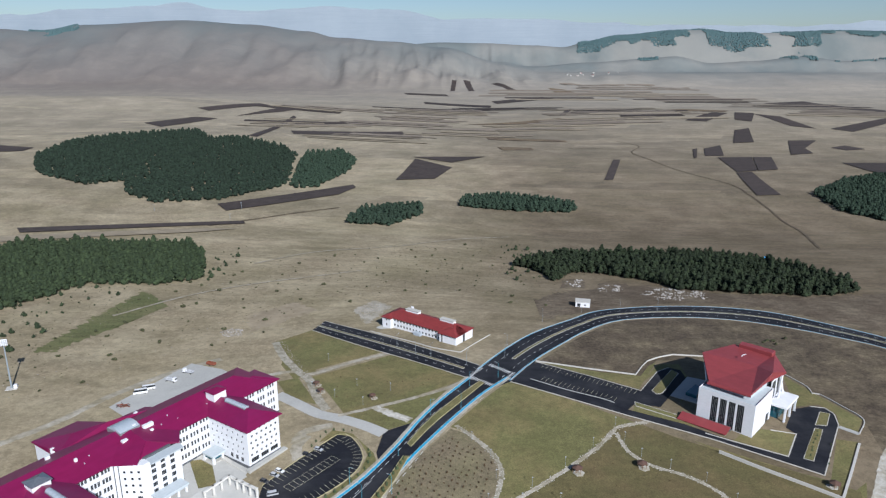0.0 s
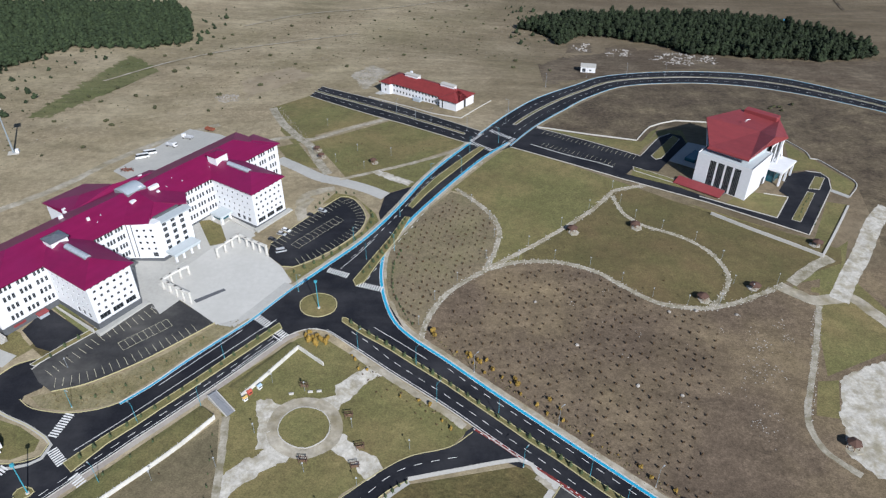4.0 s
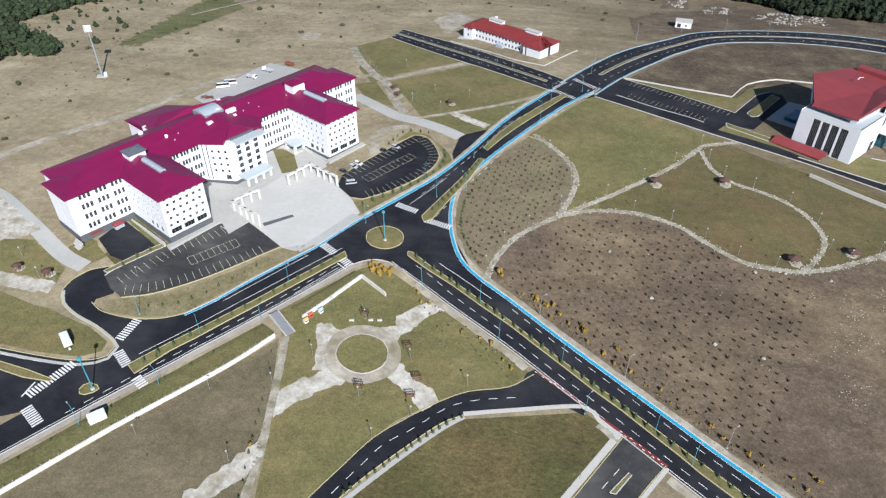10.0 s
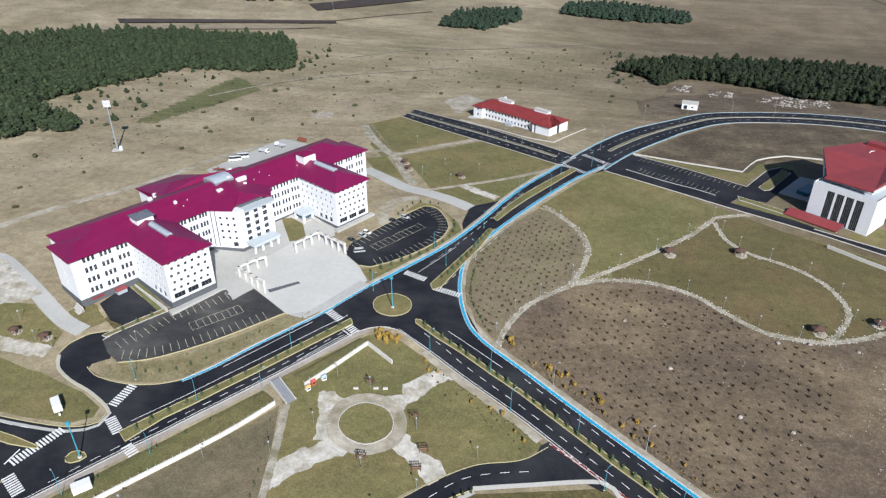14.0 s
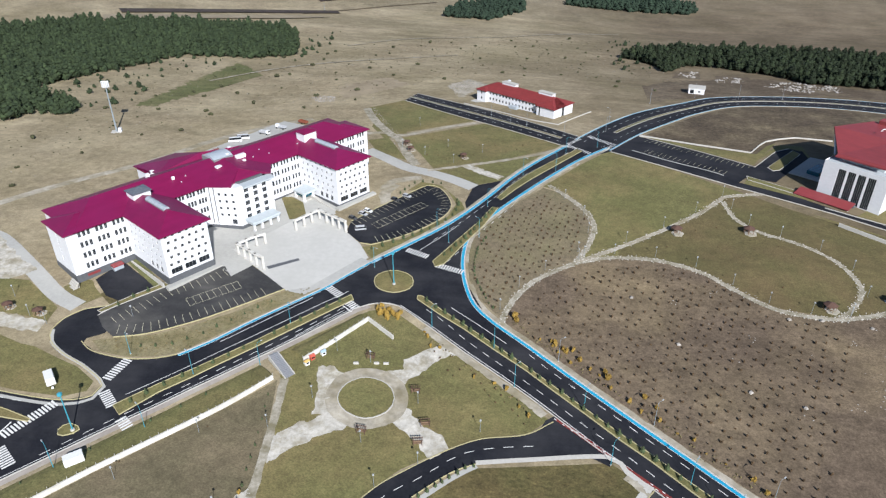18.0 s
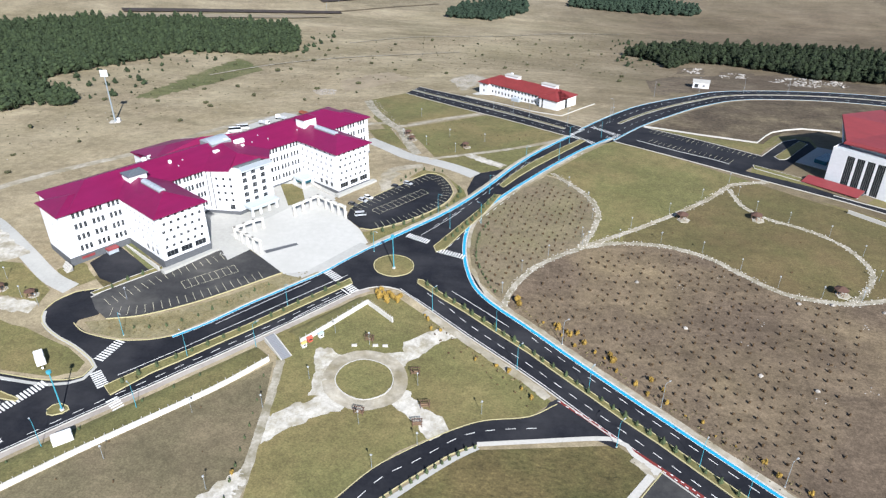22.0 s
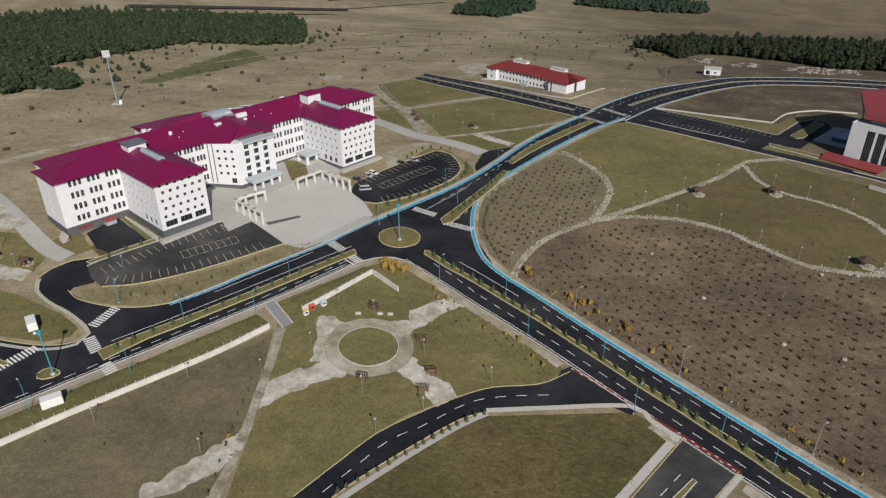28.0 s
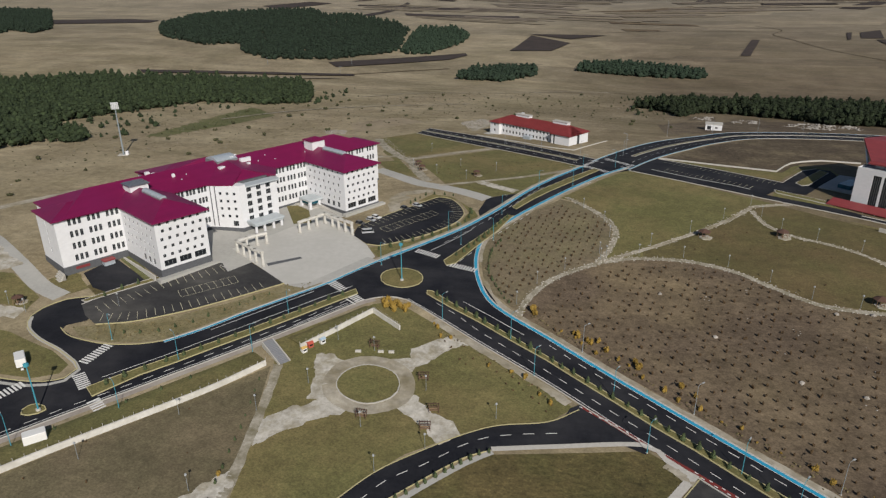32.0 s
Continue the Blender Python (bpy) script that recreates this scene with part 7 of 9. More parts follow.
# ---- retaining wall and verge below the road ----
WALL_A = [(-142.8, 86.6), (-137.2, 93.1), (-116.9, 118.2), (-91.7, 146.2), (-79.7, 162.1)]
WALL_B = [(-72.6, 171.8), (-68.0, 178.1), (-56.0, 196.1)]
WALL_C = [(-56.0, 196.1), (-45.0, 187.8)]
def bank_wall(pts, road_pts, label):
    """White retaining wall with a grass bank that rises to its top from the pavement."""
    line = even(spline(pts, 3.0), 40)
    wall = standing_wall([tuple(p) for p in line], 1.7, 0.45, M["wall_white"], "retaining_wall", label, 1.5)
    for i in range(0, 40, 1 if len(pts) > 4 else 3):
        p = line[i]
        part("fence_post", Mesher().box(-0.05, 0.05, -0.05, 0.05, 0, 0.9).mesh("fence_post", M["concrete"]), wall, m=pose(p.x, p.y, gz(p.x, p.y) + 1.7))
    if road_pts:
        rd = [Vector(p) for p in road_pts]
        vs, fs = [], []
        for p in line:
            q = min(rd, key=lambda r: (r - p).length)
            for k in range(5):
                w = p.lerp(q, k / 4)
                vs.append((w.x, w.y, gz(w.x, w.y) + 1.5 * (1 - k / 4) ** 0.6 + 0.1))
        for i in range(len(line) - 1):
            for k in range(4):
                fs.append((i * 5 + k, (i + 1) * 5 + k, (i + 1) * 5 + k + 1, i * 5 + k + 1))
        thing("grass_bank", "narrow grass bank above the white wall", "grass bank", kind="structure", me=mesh_of("grass_bank", vs, fs, M["lawn"]))
    return wall
rd = offset(spline(SW_S[2:], 1.0), 3.6)
bank_wall(WALL_A, rd, "long white concrete retaining wall below the road")
bank_wall(WALL_B, rd, "white concrete retaining wall by the garden")
bank_wall(WALL_C, None, "short white concrete garden wall")

# ---- vegetation ----
def blob(ms, c, r, seed, squash=0.85, cards=14, mi=0):
    """Uneven leafy clump: a knobbly core with leaf tufts standing off it."""
    rg = random.Random(seed)
    phi = (1 + 5 ** 0.5) / 2
    raw = [(-1, phi, 0), (1, phi, 0), (-1, -phi, 0), (1, -phi, 0), (0, -1, phi), (0, 1, phi), (0, -1, -phi), (0, 1, -phi), (phi, 0, -1), (phi, 0, 1), (-phi, 0, -1), (-phi, 0, 1)]
    tri = [(0, 11, 5), (0, 5, 1), (0, 1, 7), (0, 7, 10), (0, 10, 11), (1, 5, 9), (5, 11, 4), (11, 10, 2), (10, 7, 6), (7, 1, 8), (3, 9, 4), (3, 4, 2), (3, 2, 6), (3, 6, 8), (3, 8, 9), (4, 9, 5), (2, 4, 11), (6, 2, 10), (8, 6, 7), (9, 8, 1)]
    vs = []
    for v in raw:
        d = Vector(v).normalized() * r * rg.uniform(0.72, 1.12)
        vs.append((c[0] + d.x, c[1] + d.y, c[2] + d.z * squash))
    ms.add(vs, tri, mi)
    for _ in range(cards):
        d = Vector((rg.gauss(0, 1), rg.gauss(0, 1), rg.gauss(0.25, 1))).normalized()
        p = Vector(c) + Vector((d.x, d.y, d.z * squash)) * r * rg.uniform(0.85, 1.0)
        s = d.cross(Vector((rg.gauss(0, 1), rg.gauss(0, 1), rg.gauss(0, 1)))).normalized() * r * rg.uniform(0.16, 0.34)
        t = d * r * rg.uniform(0.18, 0.45)
        ms.add([p - s, p + s, p + t + s * 0.2], [(0, 1, 2)], mi)

def pine_mesh(name, h, w, seed, clumps=5, cards=12, mat="pine"):
    """Bushy pine: tapered trunk, a few limbs, crown of clumps."""
    rg = random.Random(seed)
    ms = Mesher()
    ms.tube([(0, 0, -0.5), (0, 0, h * 0.5), (0, 0, h * 0.8)], [0.028 * h, 0.018 * h, 0.008 * h], 5, 1)
    for k in range(clumps):
        f = k / max(1, clumps - 1)
        z = h * (0.26 + 0.60 * f)
        r = w * (0.60 - 0.32 * f) * rg.uniform(0.85, 1.15)
        a = k * 2.4 + rg.uniform(0, 1)
        off = w * 0.28 * (1 - f)
        c = (math.cos(a) * off, math.sin(a) * off, z)
        ms.tube([(0, 0, z - 0.1 * h), c], [0.008 * h, 0.004 * h], 3, 1)
        blob(ms, c, r, seed * 31 + k, 0.8, cards)
    return ms.mesh(name, [M[mat], M["bark"]])

def inside(p, poly):
    x, y = p
    c = False
    for (x0, y0), (x1, y1) in zip(poly, poly[1:] + poly[:1]):
        if (y0 > y) != (y1 > y) and x < (x1 - x0) * (y - y0) / (y1 - y0) + x0:
            c = not c
    return c

def scatter(poly, gap, seed, jitter=0.42):
    rg = random.Random(seed)
    xs, ys = [p[0] for p in poly], [p[1] for p in poly]
    out = []
    y = min(ys)
    while y < max(ys):
        x = min(xs)
        while x < max(xs):
            p = (x + rg.uniform(-1, 1) * gap * jitter, y + rg.uniform(-1, 1) * gap * jitter)
            if inside(p, poly):
                out.append(p)
            x += gap
        y += gap
    return out

def stuff_of(name, label, category, protos, places, seed, smin=0.75, smax=1.2):
    """Many alike plants joined into one mesh."""
    rg = random.Random(seed)
    data = []
    for me in protos:
        co = np.empty(len(me.vertices) * 3)
        me.vertices.foreach_get("co", co)
        data.append((co.reshape(-1, 3), [tuple(p.vertices) for p in me.polygons], [p.material_index for p in me.polygons]))
    V, F, MI, k = [], [], [], 0
    for x, y in places:
        co, fs, mi = data[rg.randrange(len(data))]
        a, s = rg.uniform(0, 6.28), rg.uniform(smin, smax)
        c, d = math.cos(a) * s, math.sin(a) * s
        z = gz(x, y) + far_height(x, y)
        sz = s * rg.uniform(0.85, 1.15)
        V.append(np.stack([co[:, 0] * c - co[:, 1] * d + x, co[:, 0] * d + co[:, 1] * c + y, co[:, 2] * sz + z], 1))
        F += [tuple(i + k for i in f) for f in fs]
        MI += mi
        k += len(co)
    me = mesh_of(name, np.concatenate(V).tolist(), F, list(protos[0].materials), MI)
    return thing(name, label, category, kind="stuff", me=me)

pines = [pine_mesh("pine", 10.5, 5.2, 11 + i, 7, 14) for i in range(5)]
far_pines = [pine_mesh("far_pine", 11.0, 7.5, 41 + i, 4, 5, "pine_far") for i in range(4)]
small_pines = [pine_mesh("small_pine", 4.2, 3.2, 61 + i, 4, 10) for i in range(4)]
FOREST_L = [(-689.7, 520.2), (-623.6, 582.0), (-540.0, 628.2), (-517.6, 666.6), (-427.8, 698.3), (-339.0, 714.0), (-277.8, 720.6), (-240.7, 658.9), (-214.3, 574.3), (-248.9, 557.0), (-305.5, 556.2), (-322.0, 510.8), (-334.1, 490.0), (-355.6, 437.6), (-338.9, 411.4), (-294.8, 392.3), (-291.1, 374.7), (-315.7, 370.7), (-322.8, 349.4), (-355.8, 303.2), (-400.3, 272.8)]
stuff_of("pine_wood", "dense dark green pine wood on the steppe", "wood", pines, scatter(FOREST_L, 5.6, 1), 5, 0.5, 1.25)
FOREST_R = [(70.4, 658.5), (120.8, 703.9), (199.9, 725.4), (260.1, 717.1), (311.7, 692.0), (348.1, 645.0), (365.1, 578.2), (352.4, 546.0), (310.7, 534.0), (249.7, 546.1), (205.3, 557.1), (191.0, 591.0), (151.5, 623.1), (124.9, 627.0), (103.1, 577.7), (99.3, 620.8)]
stuff_of("pine_wood", "long dark belt of pines beyond the road", "wood", pines, scatter(FOREST_R, 5.2, 2), 6, 0.55, 1.25)
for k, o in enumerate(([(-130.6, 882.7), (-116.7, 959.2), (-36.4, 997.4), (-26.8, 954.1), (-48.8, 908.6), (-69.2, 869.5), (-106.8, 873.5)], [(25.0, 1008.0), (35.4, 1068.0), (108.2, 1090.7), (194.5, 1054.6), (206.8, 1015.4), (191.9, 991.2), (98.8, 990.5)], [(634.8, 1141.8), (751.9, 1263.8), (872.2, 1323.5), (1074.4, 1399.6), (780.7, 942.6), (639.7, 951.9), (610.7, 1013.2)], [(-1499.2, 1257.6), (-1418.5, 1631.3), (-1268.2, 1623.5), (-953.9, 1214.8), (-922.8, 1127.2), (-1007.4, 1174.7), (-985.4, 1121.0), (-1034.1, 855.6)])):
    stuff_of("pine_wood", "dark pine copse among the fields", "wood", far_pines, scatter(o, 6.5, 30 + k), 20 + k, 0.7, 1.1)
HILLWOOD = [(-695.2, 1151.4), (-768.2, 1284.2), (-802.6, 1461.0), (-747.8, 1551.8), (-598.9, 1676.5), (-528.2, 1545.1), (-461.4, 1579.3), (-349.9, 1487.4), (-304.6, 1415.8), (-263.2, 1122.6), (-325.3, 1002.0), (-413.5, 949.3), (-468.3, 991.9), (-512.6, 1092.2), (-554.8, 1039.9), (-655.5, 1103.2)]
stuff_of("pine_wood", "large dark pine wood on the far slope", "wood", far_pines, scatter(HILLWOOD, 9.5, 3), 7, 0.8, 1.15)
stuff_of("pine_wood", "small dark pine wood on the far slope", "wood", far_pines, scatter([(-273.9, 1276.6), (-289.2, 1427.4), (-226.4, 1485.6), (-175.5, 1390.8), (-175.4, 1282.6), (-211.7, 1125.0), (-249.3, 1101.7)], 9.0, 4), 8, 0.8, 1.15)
FRINGE = scatter([(-294.8, 392.3), (-338.9, 411.4), (-355.6, 437.6), (-334.1, 490.0), (-322.0, 510.8), (-305.5, 556.2), (-267.6, 552.8), (-259.5, 512.8), (-278.1, 474.0), (-271.8, 429.6), (-265.8, 397.3)], 15, 5) + scatter([(-227.2, 611.5), (-233.4, 700.4), (-215.6, 724.0), (-207.7, 675.0), (-195.8, 581.1), (-202.8, 555.9)], 14, 6) + scatter([(63.1, 748.2), (93.5, 787.7), (108.8, 612.1), (60.7, 586.2)], 13, 7)
for x, y in FRINGE:
    i = random.randrange(4)
    t = thing("young_pine", "young green pine at the wood's edge", "tree", "young pines at the wood's edge", m=at(x, y, random.uniform(0, 360)))
    part("crown", small_pines[i], t)
    t.scale = [random.choice((0.35, 0.5, 0.6, 0.75, 1.05)) * random.uniform(0.85, 1.15)] * 3

def bush_mesh(name, r, seed, mat, cards=26, n=4, tall=0.8):
    rg = random.Random(seed)
    ms = Mesher()
    for k in range(n):
        blob(ms, (rg.uniform(-0.5, 0.5) * r, rg.uniform(-0.5, 0.5) * r, r * tall * rg.uniform(0.4, 0.9)), r * rg.uniform(0.4, 0.65), seed * 7 + k, tall, cards)
    return ms.mesh(name, M[mat])
scrubs = [bush_mesh("scrub", 1.7, 80 + i, "bush", 10, 3) for i in range(5)]
STEPPE = [(-306.4, 286.5), (-281.4, 343.6), (-275.7, 429.0), (-249.7, 534.9), (-198.1, 662.0), (26.7, 765.3), (118.2, 652.8), (94.0, 493.6), (21.7, 521.3), (-52.1, 513.7), (-101.5, 471.5), (-110.2, 405.0), (-166.1, 363.6), (-217.6, 326.2), (-250.6, 256.3)]
for k, (x, y) in enumerate(scatter(STEPPE, 21, 9, 0.5)):
    if k % 2:
        t = thing("scrub_bush", "dry dark scrub bush on the steppe", "bush", "scrub on the steppe", m=at(x, y, random.uniform(0, 360)))
        part("leaves", scrubs[k % 5], t)
        t.scale = [random.uniform(0.5, 1.35)] * 3
for x, y in [(218.0, 423.9), (221.8, 426.4), (225.5, 425.8), (235.7, 431.2), (224.8, 419.8), (197.4, 403.7), (180.1, 392.3)]:
    t = thing("scrub_bush", "dark low scrub bush on the heath", "bush", "scrub on the heath", m=at(x, y, x * 7))
    part("leaves", scrubs[int(abs(x)) % 5], t)
hard = scatter([(-413.1, 423.9), (-410.3, 526.8), (-284.2, 554.8), (-193.4, 610.6), (-114.4, 724.0), (83.2, 822.4), (210.0, 764.3), (104.9, 545.4), (-38.8, 534.9), (-118.6, 471.7), (-204.7, 386.8), (-263.4, 283.0)], 9.5, 12, 0.5)
stuff_of("dry_tussocks", "scattered dry tussocks and low scrub", "tussocks", [bush_mesh("tussock", 0.7, 90 + i, "bush", 5, 2, 0.6) for i in range(4)], hard, 13, 0.25, 1.1)
stuff_of("green_weeds", "lush green weeds on a damp strip", "weeds", [bush_mesh("weed", 0.6, 95 + i, "shrub", 6, 2, 0.6) for i in range(4)], scatter([(-260.9, 406.7), (-257.5, 438.1), (-245.5, 526.5), (-220.1, 500.3), (-235.3, 449.7), (-244.9, 427.4)], 3.4, 14, 0.5), 15, 0.4, 1.1)

def conifer_mesh(h, seed):
    rg = random.Random(seed)
    ms = Mesher()
    for k in range(5):
        f = k / 4
        blob(ms, (rg.uniform(-0.05, 0.05) * h, rg.uniform(-0.05, 0.05) * h, h * (0.18 + 0.7 * f)), h * (0.30 - 0.2 * f), seed * 13 + k, 0.95, 12)
    return ms.mesh("crown", M["shrub"])
con_me = [conifer_mesh(2.2, 100 + i) for i in range(4)]
trunk_me = Mesher().tube([(0, 0, -0.2), (0, 0, 0.6)], [0.07, 0.05], 6).mesh("trunk", M["bark"])
def conifer_row(pts, gap, label, group, smin=0.7, smax=1.15, side=0.0, keep=1.0, seed=1):
    rg = random.Random(seed)
    line = spline(pts, 1.0)
    if side:
        line = offset(line, side)
    s, L = gap * 0.5, 0.0
    for a, b in zip(line, line[1:]):
        d = (b - a).length
        while s <= L + d:
            p = a.lerp(b, (s - L) / d)
            if rg.random() < keep:
                t = thing("conifer_shrub", label, "shrub", group, m=at(p.x + rg.uniform(-0.3, 0.3), p.y + rg.uniform(-0.3, 0.3), rg.uniform(0, 360), 0.15))
                part("crown", con_me[rg.randrange(4)], t)
                part("trunk", trunk_me, t)
                t.scale = [rg.uniform(smin, smax)] * 3
            s += gap * rg.uniform(0.9, 1.1)
        L += d
conifer_row([(-67.6, 206.9), (-84.3, 185.6), (-99.7, 167.8), (-113.9, 152.2), (-121.5, 142.5)], 5.5, "small green conifer in the grass median", "conifers in the median", seed=2)
conifer_row([(-38.6, 211.9), (-21.2, 198.8), (1.6, 181.7), (22.0, 164.8), (40.1, 149.8), (56.2, 135.8), (70.7, 124.1), (96.5, 101.0)], 4.6, "small green conifer in the grass median", "conifers in the median", 0.85, 1.3, seed=3)
conifer_row([(-35.3, 240.3), (-27.7, 255.1), (-17.3, 283.3)], 4.0, "small green conifer in the grass median", "conifers in the median", 0.9, 1.35, seed=4)
conifer_row([(-43.2, 106.6), (-36.5, 113.9), (-25.7, 125.1), (-16.4, 134.6), (-11.0, 139.1)], 2.8, "dark green conifer beside the park road", "conifers beside the park road", 0.7, 1.0, seed=5)
conifer_row([(-18.3, 258.7), (-21.1, 249.0), (-21.3, 234.9), (-18.2, 223.9), (-14.3, 215.0), (-10.6, 209.6)], 2.6, "small green shrub along the planted slope", "shrubs on the slope", 0.45, 0.85, seed=14)
conifer_row([(-67.5, 239.5), (-52.7, 251.6), (-39.6, 267.0), (-33.9, 281.0), (-36.2, 292.6)], 5.0, "green shrub on the car park verge", "shrubs on the verge", 0.7, 1.3, seed=6)
conifer_row([(-131.7, 168.0), (-120.2, 171.2), (-112.2, 177.9), (-103.1, 189.0), (-93.4, 200.3)], 5.5, "dark green shrub on the grass bank", "shrubs on the bank", 0.5, 0.9, seed=7)
conifer_row([(-150.5, 185.9), (-144.4, 194.9), (-138.1, 201.4)], 6.0, "round green shrub by the car park", "shrubs by the car park", 0.8, 1.3, seed=8)
conifer_row([(-141.3, 100.6), (-120.7, 125.6), (-94.8, 154.9), (-83.2, 168.7)], 9.0, "small dark shrub on the grass bank", "shrubs above the wall", 0.5, 0.8, 0.0, 0.7, seed=9)
conifer_row([(194.2, 297.8), (181.0, 275.6)], 6.0, "small shrub in the hall lawn", "shrubs by the hall", 0.4, 0.7, seed=10)
conifer_row([(193.2, 308.2), (176.2, 284.0)], 4.0, "small shrub in the kerbed bed", "shrubs by the hall", 0.5, 0.8, seed=11)
conifer_row([(-69.5, 98.3), (-68.5, 102.7), (-70.2, 113.5), (-71.9, 125.2), (-73.3, 137.9), (-75.4, 151.7), (-76.5, 160.4)], 5.0, "small dark shrub along the garden path", "shrubs along the path", 0.4, 0.7, 2.6, seed=12)
conifer_row([(-62.2, 288.7), (-56.2, 303.1), (-44.8, 303.6)], 4.5, "small shrub by the oval car park", "shrubs by the car park", 0.5, 0.9, 2.0, seed=13)
autumn_me = [bush_mesh("leaves", 1.5, 120 + i, "autumn", 34, 5, 1.1) for i in range(4)]
def autumn(pts, label="yellow autumn bush beside the road", smin=0.5, smax=1.1, seed=0):
    rg = random.Random(seed)
    for x, y in pts:
        t = thing("autumn_bush", label, "bush", "autumn bushes", m=at(x, y, rg.uniform(0, 360)))
        part("leaves", autumn_me[rg.randrange(4)], t)
        part("trunk", trunk_me, t)
        k = rg.uniform(smin, smax) * 0.85
        t.scale = (k * 0.85, k * 0.85, k * 1.35)
autumn([(-54.0, 202.4), (-52.7, 203.6), (-50.9, 201.3), (-49.6, 202.9), (-47.6, 200.3), (-45.5, 199.0), (-45.1, 201.6), (-52.3, 199.8), (-49.4, 198.3), (-3.3, 206.6), (-2.5, 204.5)], seed=1, smin=0.8, smax=1.3)
autumn([(10.3, 195.6), (11.6, 194.3), (14.4, 192.4), (15.4, 191.1), (17.5, 192.2), (28.2, 183.0), (29.2, 180.4), (40.2, 173.5), (43.3, 169.3), (20.0, 187.4)], seed=2, smin=0.6, smax=1.1)
autumn([(-31.4, 186.4), (-33.2, 191.1), (-34.6, 193.3), (-15.2, 174.0), (-7.9, 172.0), (-3.8, 170.5), (3.7, 160.3), (0.6, 163.6), (-28.2, 186.0), (-73.4, 118.9), (94.7, 131.2), (95.8, 129.4)], "orange-brown autumn bush on the verge", 0.4, 0.8, 3)

verge_line = offset(spline(SE_N[7:], 5.0), 5.5)
autumn([(p.x + random.uniform(-1.5, 1.5), p.y + random.uniform(-1.5, 1.5)) for p in verge_line], "low tan autumn bush on the road verge", 0.3, 0.75, 9)
sap_me = [bush_mesh("sapling", 0.55, 140 + i, "sapling", 11, 2, 1.7) for i in range(4)]
def rows_in(poly, gap, ang, seed, jitter=0.5, keep=0.85):
    rg = random.Random(seed)
    c, s = math.cos(ang), math.sin(ang)
    cx, cy = sum(p[0] for p in poly) / len(poly), sum(p[1] for p in poly) / len(poly)
    out = []
    for i in range(-60, 61):
        for j in range(-60, 61):
            u, v = i * gap + rg.uniform(-1, 1) * jitter, j * gap * 0.95 + (gap / 2 if i % 2 else 0) + rg.uniform(-1, 1) * jitter
            p = (cx + c * u - s * v, cy + s * u + c * v)
            if rg.random() < keep and inside(p, poly):
                out.append(p)
    return out
PLANT_A = [(-5.0, 202.2), (0.9, 215.3), (13.1, 230.9), (32.2, 245.3), (51.4, 247.6), (69.6, 240.7), (81.5, 229.5), (93.1, 220.7), (113.2, 215.9), (112.6, 198.2), (103.1, 176.1), (91.0, 156.1), (87.4, 127.5), (73.3, 137.4), (58.1, 150.5), (41.1, 165.4), (22.1, 181.3), (4.1, 196.2)]
PLANT_B = [(-22.9, 252.8), (-18.6, 267.5), (-9.1, 281.9), (5.1, 301.9), (16.2, 292.7), (24.2, 281.5), (22.7, 263.4), (15.3, 246.2), (2.4, 233.0), (-6.3, 221.0), (-9.2, 208.9), (-16.2, 216.1), (-22.2, 233.0)]
stuff_of("saplings", "rows of small brown saplings planted in bare soil", "saplings", sap_me, rows_in(PLANT_A, 3.9, 0.75, 15, 0.5, 0.85) + rows_in(PLANT_B, 3.6, 0.9, 16, 0.35, 0.9), 17, 0.7, 1.35)
stuff_of("saplings", "small dark saplings along the verges", "saplings", sap_me, rows_in([(-28.6, 188.9), (-19.2, 181.7), (-3.7, 170.0), (8.5, 159.7), (2.9, 156.5), (-9.2, 164.6), (-22.2, 173.0), (-29.9, 182.8)], 3.4, 0.6, 18) + rows_in([(50.5, 266.8), (88.6, 288.9), (120.1, 262.0), (120.4, 236.1), (96.9, 228.6), (77.2, 246.0)], 9.0, 0.4, 19, 2.0, 0.6) + rows_in([(-72.9, 362.4), (-26.0, 389.3), (11.3, 364.1), (-22.1, 341.8), (-54.2, 327.4)], 8.0, 0.6, 20, 2.0, 0.5) + rows_in([(-128.7, 110.2), (-106.4, 135.0), (-84.3, 147.9), (-76.2, 124.5), (-92.8, 104.4)], 13.0, 0.6, 21, 3.0, 0.5), 22, 0.45, 0.9)
tuft_me = [bush_mesh("grass_tuft", 0.45, 160 + i, "tuft", 10, 2, 0.6) for i in range(4)]
stuff_of("grass_tufts", "coarse grass tufts on the rough plots", "grass", tuft_me, scatter([(-8.6, 137.3), (27.2, 145.1), (36.6, 137.9), (21.5, 115.7), (-27.1, 108.9), (-28.7, 117.9)], 1.7, 23, 0.5) + scatter([(-3.8, 201.7), (22.1, 179.4), (57.8, 148.0), (79.6, 128.5), (87.9, 129.4), (58.9, 156.9), (22.2, 187.7), (0.3, 205.5)], 2.6, 24, 0.5) + scatter([(-137.3, 170.9), (-124.0, 175.0), (-107.1, 187.8), (-90.2, 204.9), (-86.6, 208.2), (-98.9, 189.7), (-113.6, 170.8), (-132.0, 164.3)], 2.2, 25, 0.5), 26, 0.3, 0.8)

